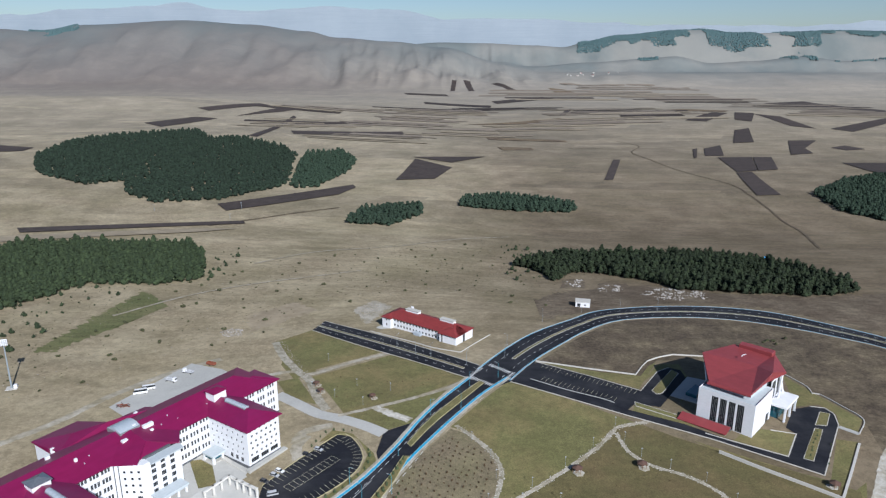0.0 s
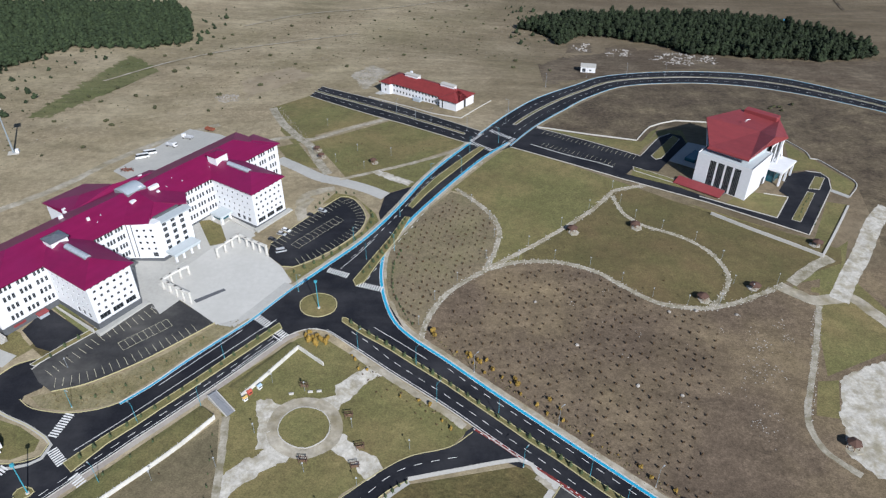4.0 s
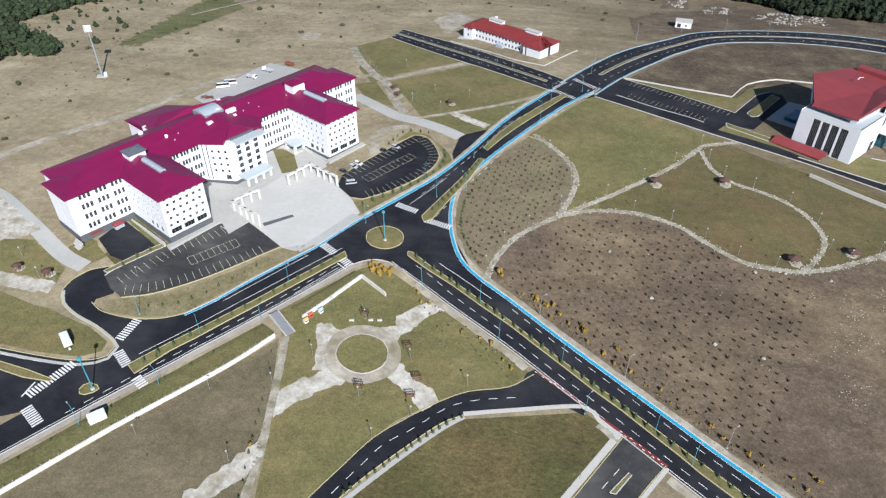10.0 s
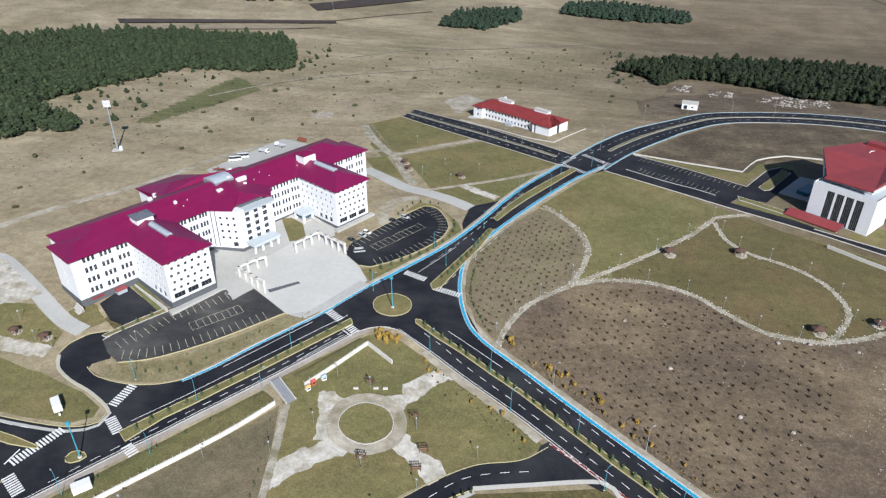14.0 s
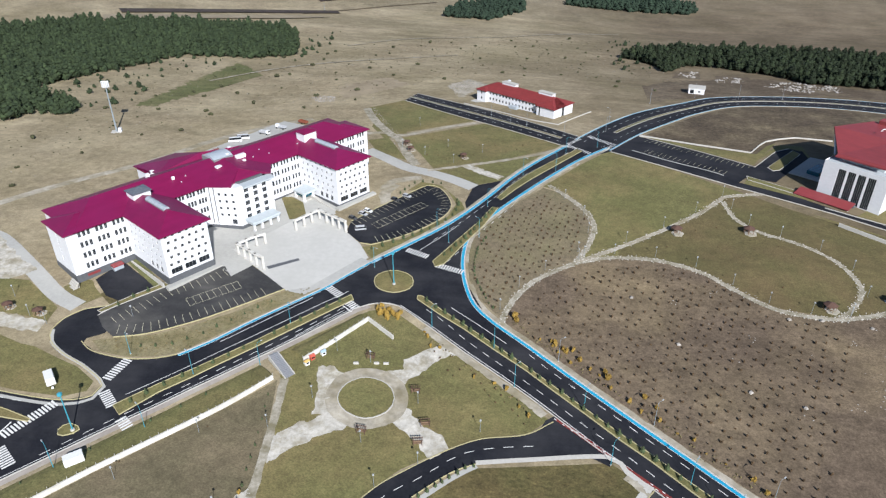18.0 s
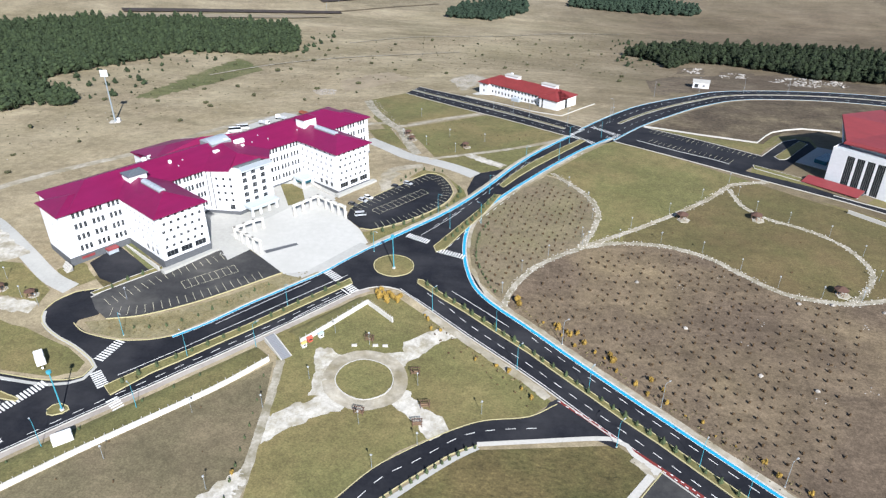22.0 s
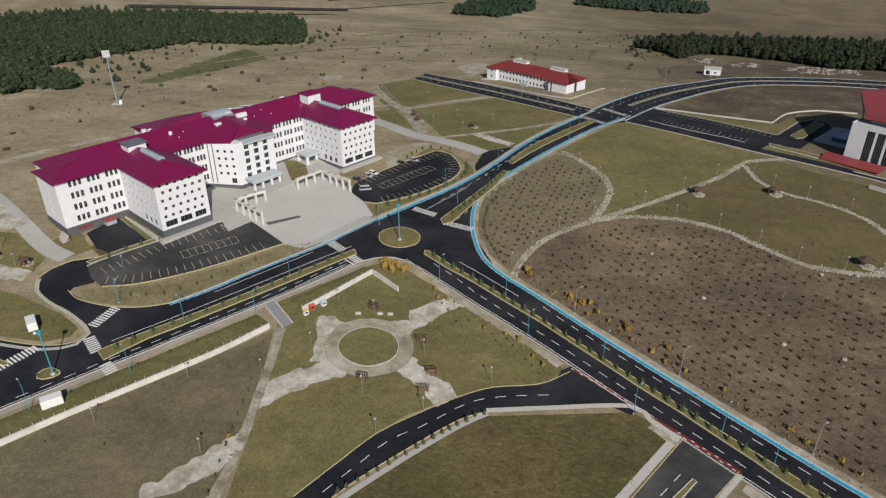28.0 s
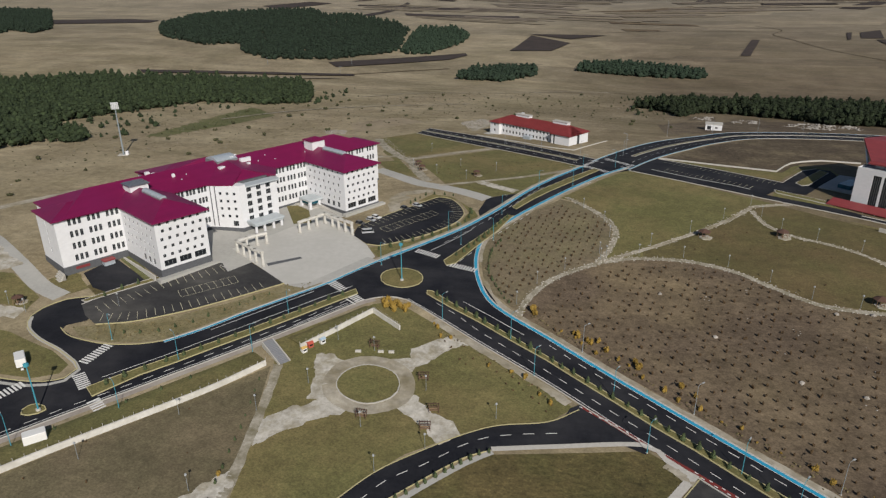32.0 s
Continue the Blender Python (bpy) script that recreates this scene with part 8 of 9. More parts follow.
BANK = [(-147.3, 169.0), (-138.0, 172.2), (-128.5, 175.2), (-116.4, 182.9), (-104.5, 192.7), (-91.0, 207.5), (-80.8, 212.7), (-81.0, 209.1), (-98.6, 188.8), (-114.8, 168.7), (-121.9, 165.3), (-131.5, 163.3), (-141.6, 164.4)]
stuff_of("dry_tufts", "tan dry grass tufts on the car park bank", "grass", [bush_mesh("dry_tuft", 0.5, 170 + i, "dry_tuft", 10, 2, 0.7) for i in range(4)], scatter(BANK, 1.9, 61, 0.5) + [(p.x + random.uniform(-1.2, 1.2), p.y + random.uniform(-1.2, 1.2)) for p in offset(spline(SE_N[5:], 1.3), 4.6)] + [(p.x + random.uniform(-1, 1), p.y + random.uniform(-1, 1)) for p in offset(spline(SE_S[2:], 1.6), -4.2) if p.x < 5 or p.x > 54], 62, 0.4, 1.3)

# ---- stones ----
for o in ([(104.0, 563.0), (126.0, 565.0), (133.0, 602.0), (112.0, 600.0)], [(132.0, 550.0), (158.0, 547.0), (168.0, 582.0), (143.0, 586.0)], [(161.0, 544.0), (176.0, 523.0), (222.0, 522.0), (232.0, 555.0), (188.0, 571.0)]):
    patch("gravel_patch", o, 0.05, M["scrubland"], "pale brown disturbed ground under rubble", "gravel", ragged=2.5)

patch("gravel_patch", [(-68.4, 486.5), (-54.7, 512.2), (-38.2, 496.6), (-53.4, 454.3)], 0.05, M["dirt"], "pale disturbed ground under building rubble", "gravel", ragged=2.5)
def rock_mesh(name, seed, r=1.0, mat="rubble"):
    ms = Mesher()
    blob(ms, (0, 0, 0.25 * r), r, seed, 0.6, 0)
    return ms.mesh(name, M[mat])
rocks = [rock_mesh("rock", 200 + i) for i in range(5)]
stuff_of("rubble", "heap of pale building rubble on the steppe", "rubble", rocks, scatter([(-155.0, 439.1), (-149.3, 446.8), (-138.8, 444.5), (-137.4, 431.4), (-148.4, 429.3)], 1.1, 34, 0.5) + scatter([(-67.2, 486.5), (-54.4, 509.0), (-40.2, 493.6), (-58.1, 460.4)], 1.7, 35, 0.5), 36, 0.15, 0.7)
stuff_of("path_stones", "loose edge stones along the park paths", "stones", [rock_mesh("stone", 220 + i, 0.30, "edge_stone") for i in range(4)],
         [(p.x + random.gauss(0, 0.4), p.y + random.gauss(0, 0.4)) for pts, w in ((P_MAIN, 1.05), (P_WEST, 1.0), (P_LOOP, 0.85), (P_MID, 0.95)) for sd in (w, -w) for p in offset(spline(pts, 0.9), sd)], 37, 0.5, 1.3)
stuff_of("path_stones", "loose edge stones along the garden channel", "stones", [rock_mesh("stone", 225 + i, 0.32) for i in range(4)], scatter([(-111.4, 419.7), (-106.3, 422.6), (-76.8, 366.0), (-62.2, 329.7), (-66.8, 329.1), (-82.5, 361.1)], 2.0, 38, 0.5) + scatter([(156.7, 220.9), (161.8, 220.8), (144.2, 184.7), (132.5, 162.0), (131.5, 166.8), (142.2, 187.5)], 1.2, 39, 0.5), 40, 0.5, 1.2)
for x, y in [(96.4, 219.5), (40.3, 225.3), (54.7, 201.1), (74.7, 180.7), (90.0, 176.0), (107.8, 220.0), (124.0, 217.5)]:
    thing("boulder", "pale weathered boulder in the field", "boulder", "boulders in the field", me=rocks[int(abs(x)) % 5], m=at(x, y, x * 13, 0.0))

stuff_of("steppe_stones", "pale stones and bits of litter on the steppe", "stones", [rock_mesh("stone", 250 + i, 0.4) for i in range(4)], scatter(STEPPE, 13, 45, 0.5), 46, 0.2, 1.0)
def clustered(poly, gap, seed, per, spread):
    """Stones that lie in loose clusters, thick in the middle and thin outside."""
    rg = random.Random(seed)
    return [(x + rg.gauss(0, spread), y + rg.gauss(0, spread)) for x, y in scatter(poly, gap, seed, 0.5) for _ in range(rg.randrange(per))]
RUB = ([(108.1, 565.3), (123.3, 569.4), (128.6, 597.9), (114.5, 594.2)], [(136.1, 554.5), (155.7, 552.1), (163.9, 579.1), (146.6, 580.9)], [(165.9, 544.2), (177.5, 527.6), (218.9, 526.7), (226.8, 552.8), (188.7, 566.0)])
stuff_of("rubble", "band of pale rubble and quarried blocks", "rubble", [rock_mesh("block", 260 + i, 1.0, "blocks") for i in range(5)], [p for k, q in enumerate(RUB) for p in clustered(q, 6.5, 31 + k, 16, 2.0)], 33, 0.2, 1.1)
stuff_of("field_stones", "pale loose stones in the bare field", "stones", [rock_mesh("stone", 240 + i, 0.36) for i in range(4)], clustered([(125.7, 208.4), (143.1, 214.4), (135.7, 184.9), (122.6, 162.1), (109.0, 157.6), (116.6, 185.2)], 8.0, 42, 26, 1.5) + clustered([(126.9, 220.3), (146.7, 225.5), (122.4, 142.7), (107.3, 141.2), (111.0, 174.5)], 10.0, 47, 14, 2.4) + clustered([(53.3, 228.3), (79.2, 235.5), (102.2, 228.3), (126.9, 208.3), (111.5, 164.7), (86.5, 169.9)], 13.0, 43, 9, 1.2), 44, 0.2, 1.0)

# ---- distant barn and shed ----
shed = thing("shed", "small white flat-roofed shed beyond the road", "shed", m=at(111.5, 504.5, -12))
facade(shed, (-5.5, -4), (5.5, -4), -1, 4.4, [(1.2, 0.6, 2.6, 2.8), (6.5, 1.6, 1.6, 1.2)], M["white"])
facade(shed, (5.5, -4), (5.5, 4), -1, 4.4, [], M["white"])
facade(shed, (5.5, 4), (-5.5, 4), -1, 4.4, [], M["white"])
facade(shed, (-5.5, 4), (-5.5, -4), -1, 4.4, [], M["white"])
part("roof", Mesher().box(-5.9, 5.9, -4.4, 4.4, 4.4, 4.75, bev=0.1).mesh("roof", M["concrete"]), shed)

barn = thing("barn", "low farm shed with a bright blue roof behind the pine belt", "barn", m=at(336.0, 681.0, 25))
plain("barn_blue", (0.03, 0.22, 0.50), 0.5)
plain_wall(barn, [(-9, -5), (9, -5), (9, 5), (-9, 5)], -2, 4.0, M["wall_white"], "wall")
part("roof", mesh_of("roof", [(-9.6, -5.6, 4.0), (9.6, -5.6, 4.0), (9.6, 5.6, 4.0), (-9.6, 5.6, 4.0), (-9.6, 0, 6.0), (9.6, 0, 6.0)], [(0, 1, 5, 4), (2, 3, 4, 5), (1, 2, 5), (3, 0, 4), (3, 2, 1, 0)], M["barn_blue"]), barn)
def far_house(x, y, rz, roof):
    """Small gabled house of the village at the foot of the hills."""
    t = thing("village_house", "tiny white house of a distant village", "house", "houses of the far village", m=pose(x, y, gz(x, y) + far_height(x, y), 0, 0, rz) @ Matrix.Diagonal((0.65, 0.65, 0.5, 1)))
    plain_wall(t, [(-7, -5), (7, -5), (7, 5), (-7, 5)], -6, 6.0, M["concrete"], "wall")
    part("roof", mesh_of("roof", [(-7.6, -5.6, 6.0), (7.6, -5.6, 6.0), (7.6, 5.6, 6.0), (-7.6, 5.6, 6.0), (-7.6, 0, 9.0), (7.6, 0, 9.0)], [(0, 1, 5, 4), (2, 3, 4, 5), (1, 2, 5), (3, 0, 4), (3, 2, 1, 0)], M[roof]), t)
village = random.Random(88)
for i in range(16):
    vy = village.uniform(3880, 4110)
    far_house(vy * village.gauss(0.2, 0.018), vy, village.uniform(0, 180), ("dark_red", "wall_white", "concrete")[i % 3])

# ---- lamps ----
plain("lamp_head", (0.36, 0.38, 0.39), 0.4)
def street_lamp(label, group, h=9.0, arm=1.6, mat="pole"):
    """Tapered lamp post with a base plate, a bent arm and a flat head; returned at the origin."""
    t = thing("street_lamp", label, "street lamp", group)
    part("base_plate", Mesher().box(-0.25, 0.25, -0.25, 0.25, -0.3, 0.12, bev=0.03).mesh("base_plate", M["concrete"]), t)
    part("pole", Mesher().tube([(0, 0, 0), (0, 0, 1.0), (0, 0, h)], [0.12, 0.10, 0.06], 8).mesh("pole", M[mat]), t)
    part("arm", Mesher().tube([(0, 0, h), (arm * 0.3, 0, h + 0.35), (arm, 0, h + 0.5)], [0.06, 0.05, 0.045], 6).mesh("arm", M[mat]), t)
    part("lamp_head", Mesher().box(arm - 0.1, arm + 0.75, -0.18, 0.18, h + 0.4, h + 0.56, bev=0.05).mesh("lamp_head", M["lamp_head"]), t)
    return t
def place(proto, poses):
    """Puts the first pose on the thing itself and copies it to the others."""
    first = poses[0]
    for m in poses[1:]:
        copy_thing(proto, m)
    proto.matrix_basis = first
def posts(pts, angs):
    return [at(x, y, angs[i % len(angs)]) for i, (x, y) in enumerate(pts)]
place(street_lamp("turquoise steel street lamp beside the dual carriageway", "street lamps beside the roads"),
      posts([(-130.9, 165.0), (-105.9, 159.4), (-109.7, 135.4), (-83.2, 189.7), (-86.1, 167.3), (-127.5, 117.8)], [-35, 145, 145, -35, 55, 145]) + posts([(-32.6, 196.6), (-9.5, 189.5), (-1.4, 172.3), (20.9, 166.0), (28.1, 145.7), (50.0, 142.0), (59.6, 131.0)], [50, 50, 50, 60, 50, 60, 50])
      + posts([(-61.3, 228.7), (-41.0, 263.3), (-34.2, 251.9), (-20.6, 285.8), (-21.8, 258.4), (-5.7, 322.0), (16.1, 353.0), (10.7, 329.1), (33.4, 363.9)], [-30, -30, 150, -30, 150, -30, -30, 150, 150]))
place(street_lamp("grey steel street lamp beside the far road", "street lamps beside the far roads", 9.0, 1.5, "pole_grey"),
      posts([(15.3, 381.9), (-6.8, 392.9), (-16.6, 397.6), (-29.2, 408.3), (42.6, 408.1), (39.7, 391.3), (12.8, 186.7), (42.2, 162.8), (71.2, 138.5), (73.6, 461.9), (107.1, 486.5), (137.7, 491.2), (167.3, 492.9)], [60, 60, -120, 60, 150, -30, 40, 40, 40, 90, 90, 90, 90]))
def park_lamp(label, group):
    t = thing("park_lamp", label, "park lamp", group)
    part("pole", Mesher().tube([(0, 0, -0.2), (0, 0, 0.5), (0, 0, 4.6)], [0.11, 0.07, 0.045], 6).mesh("pole", M["pole_grey"]), t)
    part("lantern", Mesher().tube([(0, 0, 4.5), (0, 0, 4.65), (0, 0, 5.0), (0, 0, 5.1)], [0.1, 0.32, 0.26, 0.05], 8).mesh("lantern", M["lamp_head"]), t)
    part("bracket", Mesher().tube([(0, 0, 4.3), (0.35, 0, 4.6), (0.7, 0, 4.6)], [0.04, 0.04, 0.04], 5).mesh("bracket", M["pole_grey"]), t)
    return t
along = []
for pts, gap, sd in ((P_MAIN, 15, 2.4), (P_LOOP, 15, 2.0), (P_MID, 22, 2.0), (P_WEST, 16, 2.3)):
    ln = offset(spline(pts, 1.0), sd)
    along += [at(p.x, p.y, i * 37) for i, p in enumerate(ln[6::gap])]
place(park_lamp("slim grey park lamp beside a stone path", "park lamps"), along)
place(park_lamp("slim grey park lamp in the garden lawns", "park lamps"), posts([(-109.2, 117.4), (-93.7, 137.2), (-78.3, 113.1), (-62.7, 178.7), (-50.2, 175.4), (-64.7, 156.6), (-74.5, 142.9), (-45.3, 141.9), (-27.2, 137.0), (-37.9, 127.4), (-31.2, 160.0), (-10.6, 151.9)] + [(-176.3, 177.2), (-140.0, 183.1), (-73.8, 350.1), (-59.4, 340.7), (-48.6, 353.3), (-28.9, 348.2), (-70.7, 389.0), (-42.7, 332.2), (-188.9, 186.6), (-167.6, 174.0)], [0, 60, 140, 220]))

def big_lamp():
    t = thing("island_lamp", "tall turquoise lamp with a round head on a traffic island", "street lamp", "island lamps")
    part("pole", Mesher().tube([(0, 0, 0), (0, 0, 2), (0, 0, 13.5)], [0.26, 0.2, 0.14], 10).mesh("pole", M["pole"]), t)
    part("head_ring", Mesher().tube([(0, 0, 13.3), (0, 0, 13.6), (0, 0, 14.3), (0, 0, 14.5)], [0.2, 0.7, 0.7, 0.3], 12).mesh("head_ring", M["pole"]), t)
    part("base", Mesher().tube([(0, 0, -0.2), (0, 0, 0.5)], [0.7, 0.6], 10).mesh("base", M["concrete"]), t)
    return t
il = big_lamp()
(wx, wy), = [(-130.4, 131.3)]
(rx, ry), = [(-51.2, 218.9)]
place(il, [at(wx, wy, 0, 0.2), at(rx, ry, 0, 0.2)])

# ---- light mast on the steppe ----
(mx0, my0), = [(-244.2, 348.7)]
mast = thing("floodlight_mast", "tall white floodlight mast on the steppe", "light mast", m=at(mx0, my0, 20))
part("pole", Mesher().tube([(0, 0, 0), (0, 0, 10), (0, 0, 27.5)], [0.58, 0.45, 0.3], 10).mesh("pole", M["pole_grey"]), mast)
hd = part("head_frame", Mesher().box(-2.0, 2.0, -0.35, 0.35, 26.3, 30.0, bev=0.1).mesh("head_frame", M["white"]), mast, "square white floodlight frame")
for i in range(4):
    for j in range(4):
        part("floodlight", Mesher().box(-1.75 + 0.95 * i, -1.1 + 0.95 * i, -0.6, -0.3, 26.6 + 0.85 * j, 27.2 + 0.85 * j, bev=0.08).mesh("floodlight", M["lamp_head"]), hd)
part("footing", Mesher().box(-3, 3, -2.6, 2.6, -0.6, 0.25, bev=0.1).mesh("footing", M["concrete"]), mast, "pale concrete footing")
part("cabinet", Mesher().box(1.2, 2.9, -1, 0.8, 0.25, 2.2, bev=0.06).mesh("cabinet", M["white"]), mast, "white switch cabinet")

# ---- colonnades on the plaza ----
def colonnade(pts, label):
    """White posts joined by a heavy beam along straight legs."""
    t = thing("colonnade", label, "colonnade", "plaza colonnades")
    zt = max(gz(x, y) for x, y in pts) + 4.9
    for x, y in pts:
        z = gz(x, y)
        part("post", Mesher().box(-0.42, 0.42, -0.42, 0.42, -0.5, zt - z - 0.8, bev=0.05).mesh("post", M["wall_white"]), t, m=pose(x, y, z, 0, 0, 55))
        part("plinth_block", Mesher().box(-0.62, 0.62, -0.62, 0.62, -0.5, 0.7, bev=0.06).mesh("plinth_block", M["concrete"]), t, m=pose(x, y, z, 0, 0, 55))
    for a, b in zip(pts, pts[1:]):
        a, b = Vector(a), Vector(b)
        d = b - a
        part("beam", Mesher().box(-0.5, d.length + 0.5, -0.55, 0.55, 0, 0.85, bev=0.08).mesh("beam", M["wall_white"]), t, m=pose(a.x, a.y, zt - 0.8, 0, 0, math.degrees(math.atan2(d.y, d.x))))
    return t
colonnade([(-101.3, 250.2), (-98.9, 254.3), (-96.6, 258.0), (-94.3, 261.8), (-90.0, 258.8), (-86.7, 256.8), (-83.2, 254.8), (-79.6, 252.5)], "white angled colonnade at the plaza's far corner")
colonnade([(-110.6, 237.8), (-113.5, 235.4), (-116.2, 231.9), (-118.5, 228.1), (-114.8, 225.8), (-111.3, 223.5), (-107.9, 221.2), (-104.3, 219.2)], "white angled colonnade beside the car park")

# ---- garden huts, ramp and trailers ----
plain("hut_red", (0.45, 0.09, 0.06)); plain("hut_yellow", (0.55, 0.36, 0.12)); plain("hut_blue", (0.33, 0.44, 0.54)); plain("trailer_white", (0.75, 0.75, 0.73), 0.4)
def hut(x, y, rz, wall, roof, label):
    t = thing("kiosk_hut", label, "kiosk", "garden kiosks", m=at(x, y, rz))
    b = part("body", Mesher().box(-1.5, 1.5, -1.3, 1.3, -0.6, 2.3, bev=0.06).mesh("body", M[wall]), t)
    part("hatch", Mesher().box(-1.0, 1.0, -1.36, -1.3, 0.9, 1.8).mesh("hatch", M["glass"]), b)
    part("roof", mesh_of("roof", [(-1.8, -1.6, 2.3), (1.8, -1.6, 2.3), (1.8, 1.6, 2.3), (-1.8, 1.6, 2.3), (-1.8, 0, 3.2), (1.8, 0, 3.2)], [(0, 1, 5, 4), (2, 3, 4, 5), (1, 2, 5), (3, 0, 4), (3, 2, 1, 0)], M[roof]), t)
    t.scale = (0.52, 0.52, 0.62)
huts = [(-71.0, 170.6), (-70.0, 173.5), (-67.0, 176.2)]
hut(*huts[0], 50, "trailer_white", "hut_yellow", "white kiosk hut with a yellow roof")
hut(*huts[1], 50, "hut_red", "hut_red", "red painted kiosk hut")
hut(*huts[2], 50, "trailer_white", "hut_blue", "white kiosk hut with a pale blue roof")
ra, rb2 = [Vector(p) for p in [(-83.1, 171.8), (-74.7, 164.2)]]
d = rb2 - ra
za, zb = gz(ra.x, ra.y) + 1.6, gz(rb2.x, rb2.y) + 0.15
stair = thing("garden_stair", "smooth grey stone stair down to the garden", "stair", m=pose(ra.x, ra.y, 0, 0, 0, math.degrees(math.atan2(d.y, d.x))))
n = 16
for i in range(n):
    z = za - (za - zb) * i / (n - 1)
    part("step", Mesher().box(d.length * i / n, d.length * (i + 1) / n, -1.6, 1.6, z - 2.5, z, bev=0.02).mesh("step", M["stair_grey"]), stair)
for sy in (-1.75, 1.75):
    part("cheek_wall", Mesher().add([(0, sy - 0.15, za + 0.3), (d.length, sy - 0.15, zb + 0.3), (d.length, sy + 0.15, zb + 0.3), (0, sy + 0.15, za + 0.3), (0, sy - 0.15, za - 3), (d.length, sy - 0.15, zb - 2), (d.length, sy + 0.15, zb - 2), (0, sy + 0.15, za - 3)], [(0, 1, 2, 3), (4, 5, 1, 0), (6, 7, 3, 2), (5, 6, 2, 1), (7, 4, 0, 3)]).mesh("cheek_wall", M["concrete"]), stair)
part("handrail", Mesher().tube([(0.1, 0, za - 0.1), (0.1, 0, za + 0.95), (d.length - 0.2, 0, zb + 0.95), (d.length - 0.2, 0, zb - 0.1)], [0.05] * 4, 6).mesh("handrail", M["pole_grey"]), stair, "grey steel middle handrail")

def trailer(x, y, rz, L, W, H, label):
    t = thing("trailer", label, "trailer", m=at(x, y, rz))
    part("body", Mesher().box(-L / 2, L / 2, -W / 2, W / 2, 0.7, 0.7 + H, bev=0.12).mesh("body", M["trailer_white"]), t)
    part("drawbar", Mesher().tube([(L / 2, 0, 0.8), (L / 2 + 1.4, 0, 0.6)], [0.08, 0.06], 6).mesh("drawbar", M["metal"]), t)
    part("coupling", Mesher().box(L / 2 + 0.9, L / 2 + 1.8, -0.35, 0.35, 0.5, 0.8, bev=0.05).mesh("coupling", M["trailer_white"]), t)
    for sx in (-L / 4, L / 5):
        for sy in (-W / 2 + 0.1, W / 2 - 0.1):
            part("wheel", Mesher().tube([(sx, sy - 0.12, 0.38), (sx, sy + 0.12, 0.38)], [0.38, 0.38], 12).mesh("wheel", M["black"]), t)
    return t
(tx, ty), = [(-148.8, 148.3)]
(ux, uy), = [(-145.9, 146.3)]
trailer(tx, ty, math.degrees(math.atan2(uy - ty, ux - tx)) - 12, 5.6, 2.7, 2.5, "white box trailer parked on the grass plot")
(tx, ty), = [(-122.7, 120.4)]
trailer(tx, ty, 222, 5.2, 2.9, 2.6, "white box trailer parked on the pavement")

# ---- picnic shelters ----
plain("brown_shingle", (0.10, 0.055, 0.04), 0.8); plain("table_wood", (0.20, 0.13, 0.08), 0.8)
def gazebo(x, y, rz, s=1.0):
    t = thing("picnic_shelter", "six-sided brown picnic shelter on a pale paved pad", "picnic shelter", "picnic shelters", m=at(x, y, rz))
    hexa = [(2.2 * s * math.cos(k * math.pi / 3), 2.2 * s * math.sin(k * math.pi / 3)) for k in range(6)]
    part("pad", Mesher().prism([(x * 1.25 + 0.6, y * 1.25 - 0.8) for x, y in hexa], -0.8, 0.18).mesh("pad", M["chalk"]), t, "pale paved pad")
    vs = [(1.2 * a, 1.2 * b, 2.5) for a, b in hexa] + [(0, 0, 3.7 * (0.6 + 0.4 * s))] + [(1.2 * a, 1.2 * b, 2.38) for a, b in hexa]
    part("roof", mesh_of("roof", vs, [(k, (k + 1) % 6, 6) for k in range(6)] + [(7 + k, 7 + (k + 1) % 6, (k + 1) % 6, k) for k in range(6)] + [tuple(range(12, 6, -1))], M["brown_shingle"]), t, "brown shingled roof")
    for a, b in hexa:
        part("post", Mesher().box(a - 0.08, a + 0.08, b - 0.08, b + 0.08, 0, 2.45).mesh("post", M["table_wood"]), t)
    part("table", Mesher().box(-0.7, 0.7, -0.4, 0.4, 0.7, 0.78).box(-0.1, 0.1, -0.1, 0.1, 0.1, 0.7).mesh("table", M["table_wood"]), t)
    for sy in (-0.8, 0.8):
        part("bench", Mesher().box(-0.7, 0.7, sy - 0.15, sy + 0.15, 0.4, 0.46).box(-0.6, -0.5, sy - 0.1, sy + 0.1, 0.1, 0.4).box(0.5, 0.6, sy - 0.1, sy + 0.1, 0.1, 0.4).mesh("bench", M["table_wood"]), t)
for i, (x, y) in enumerate([(63.3, 274.3), (94.3, 277.6), (112.3, 226.9), (-38.3, 339.1), (-72.0, 354.3), (-68.2, 345.5), (-173.5, 178.3), (-186.3, 179.5)] + [(136.9, 233.3), (176.9, 263.2)]):
    gazebo(x, y, 20 * i, 1.0 if i < 3 or i > 7 else 0.75)
(gx, gy), = [(142.6, 153.1)]
gazebo(gx, gy, 10, 1.0)
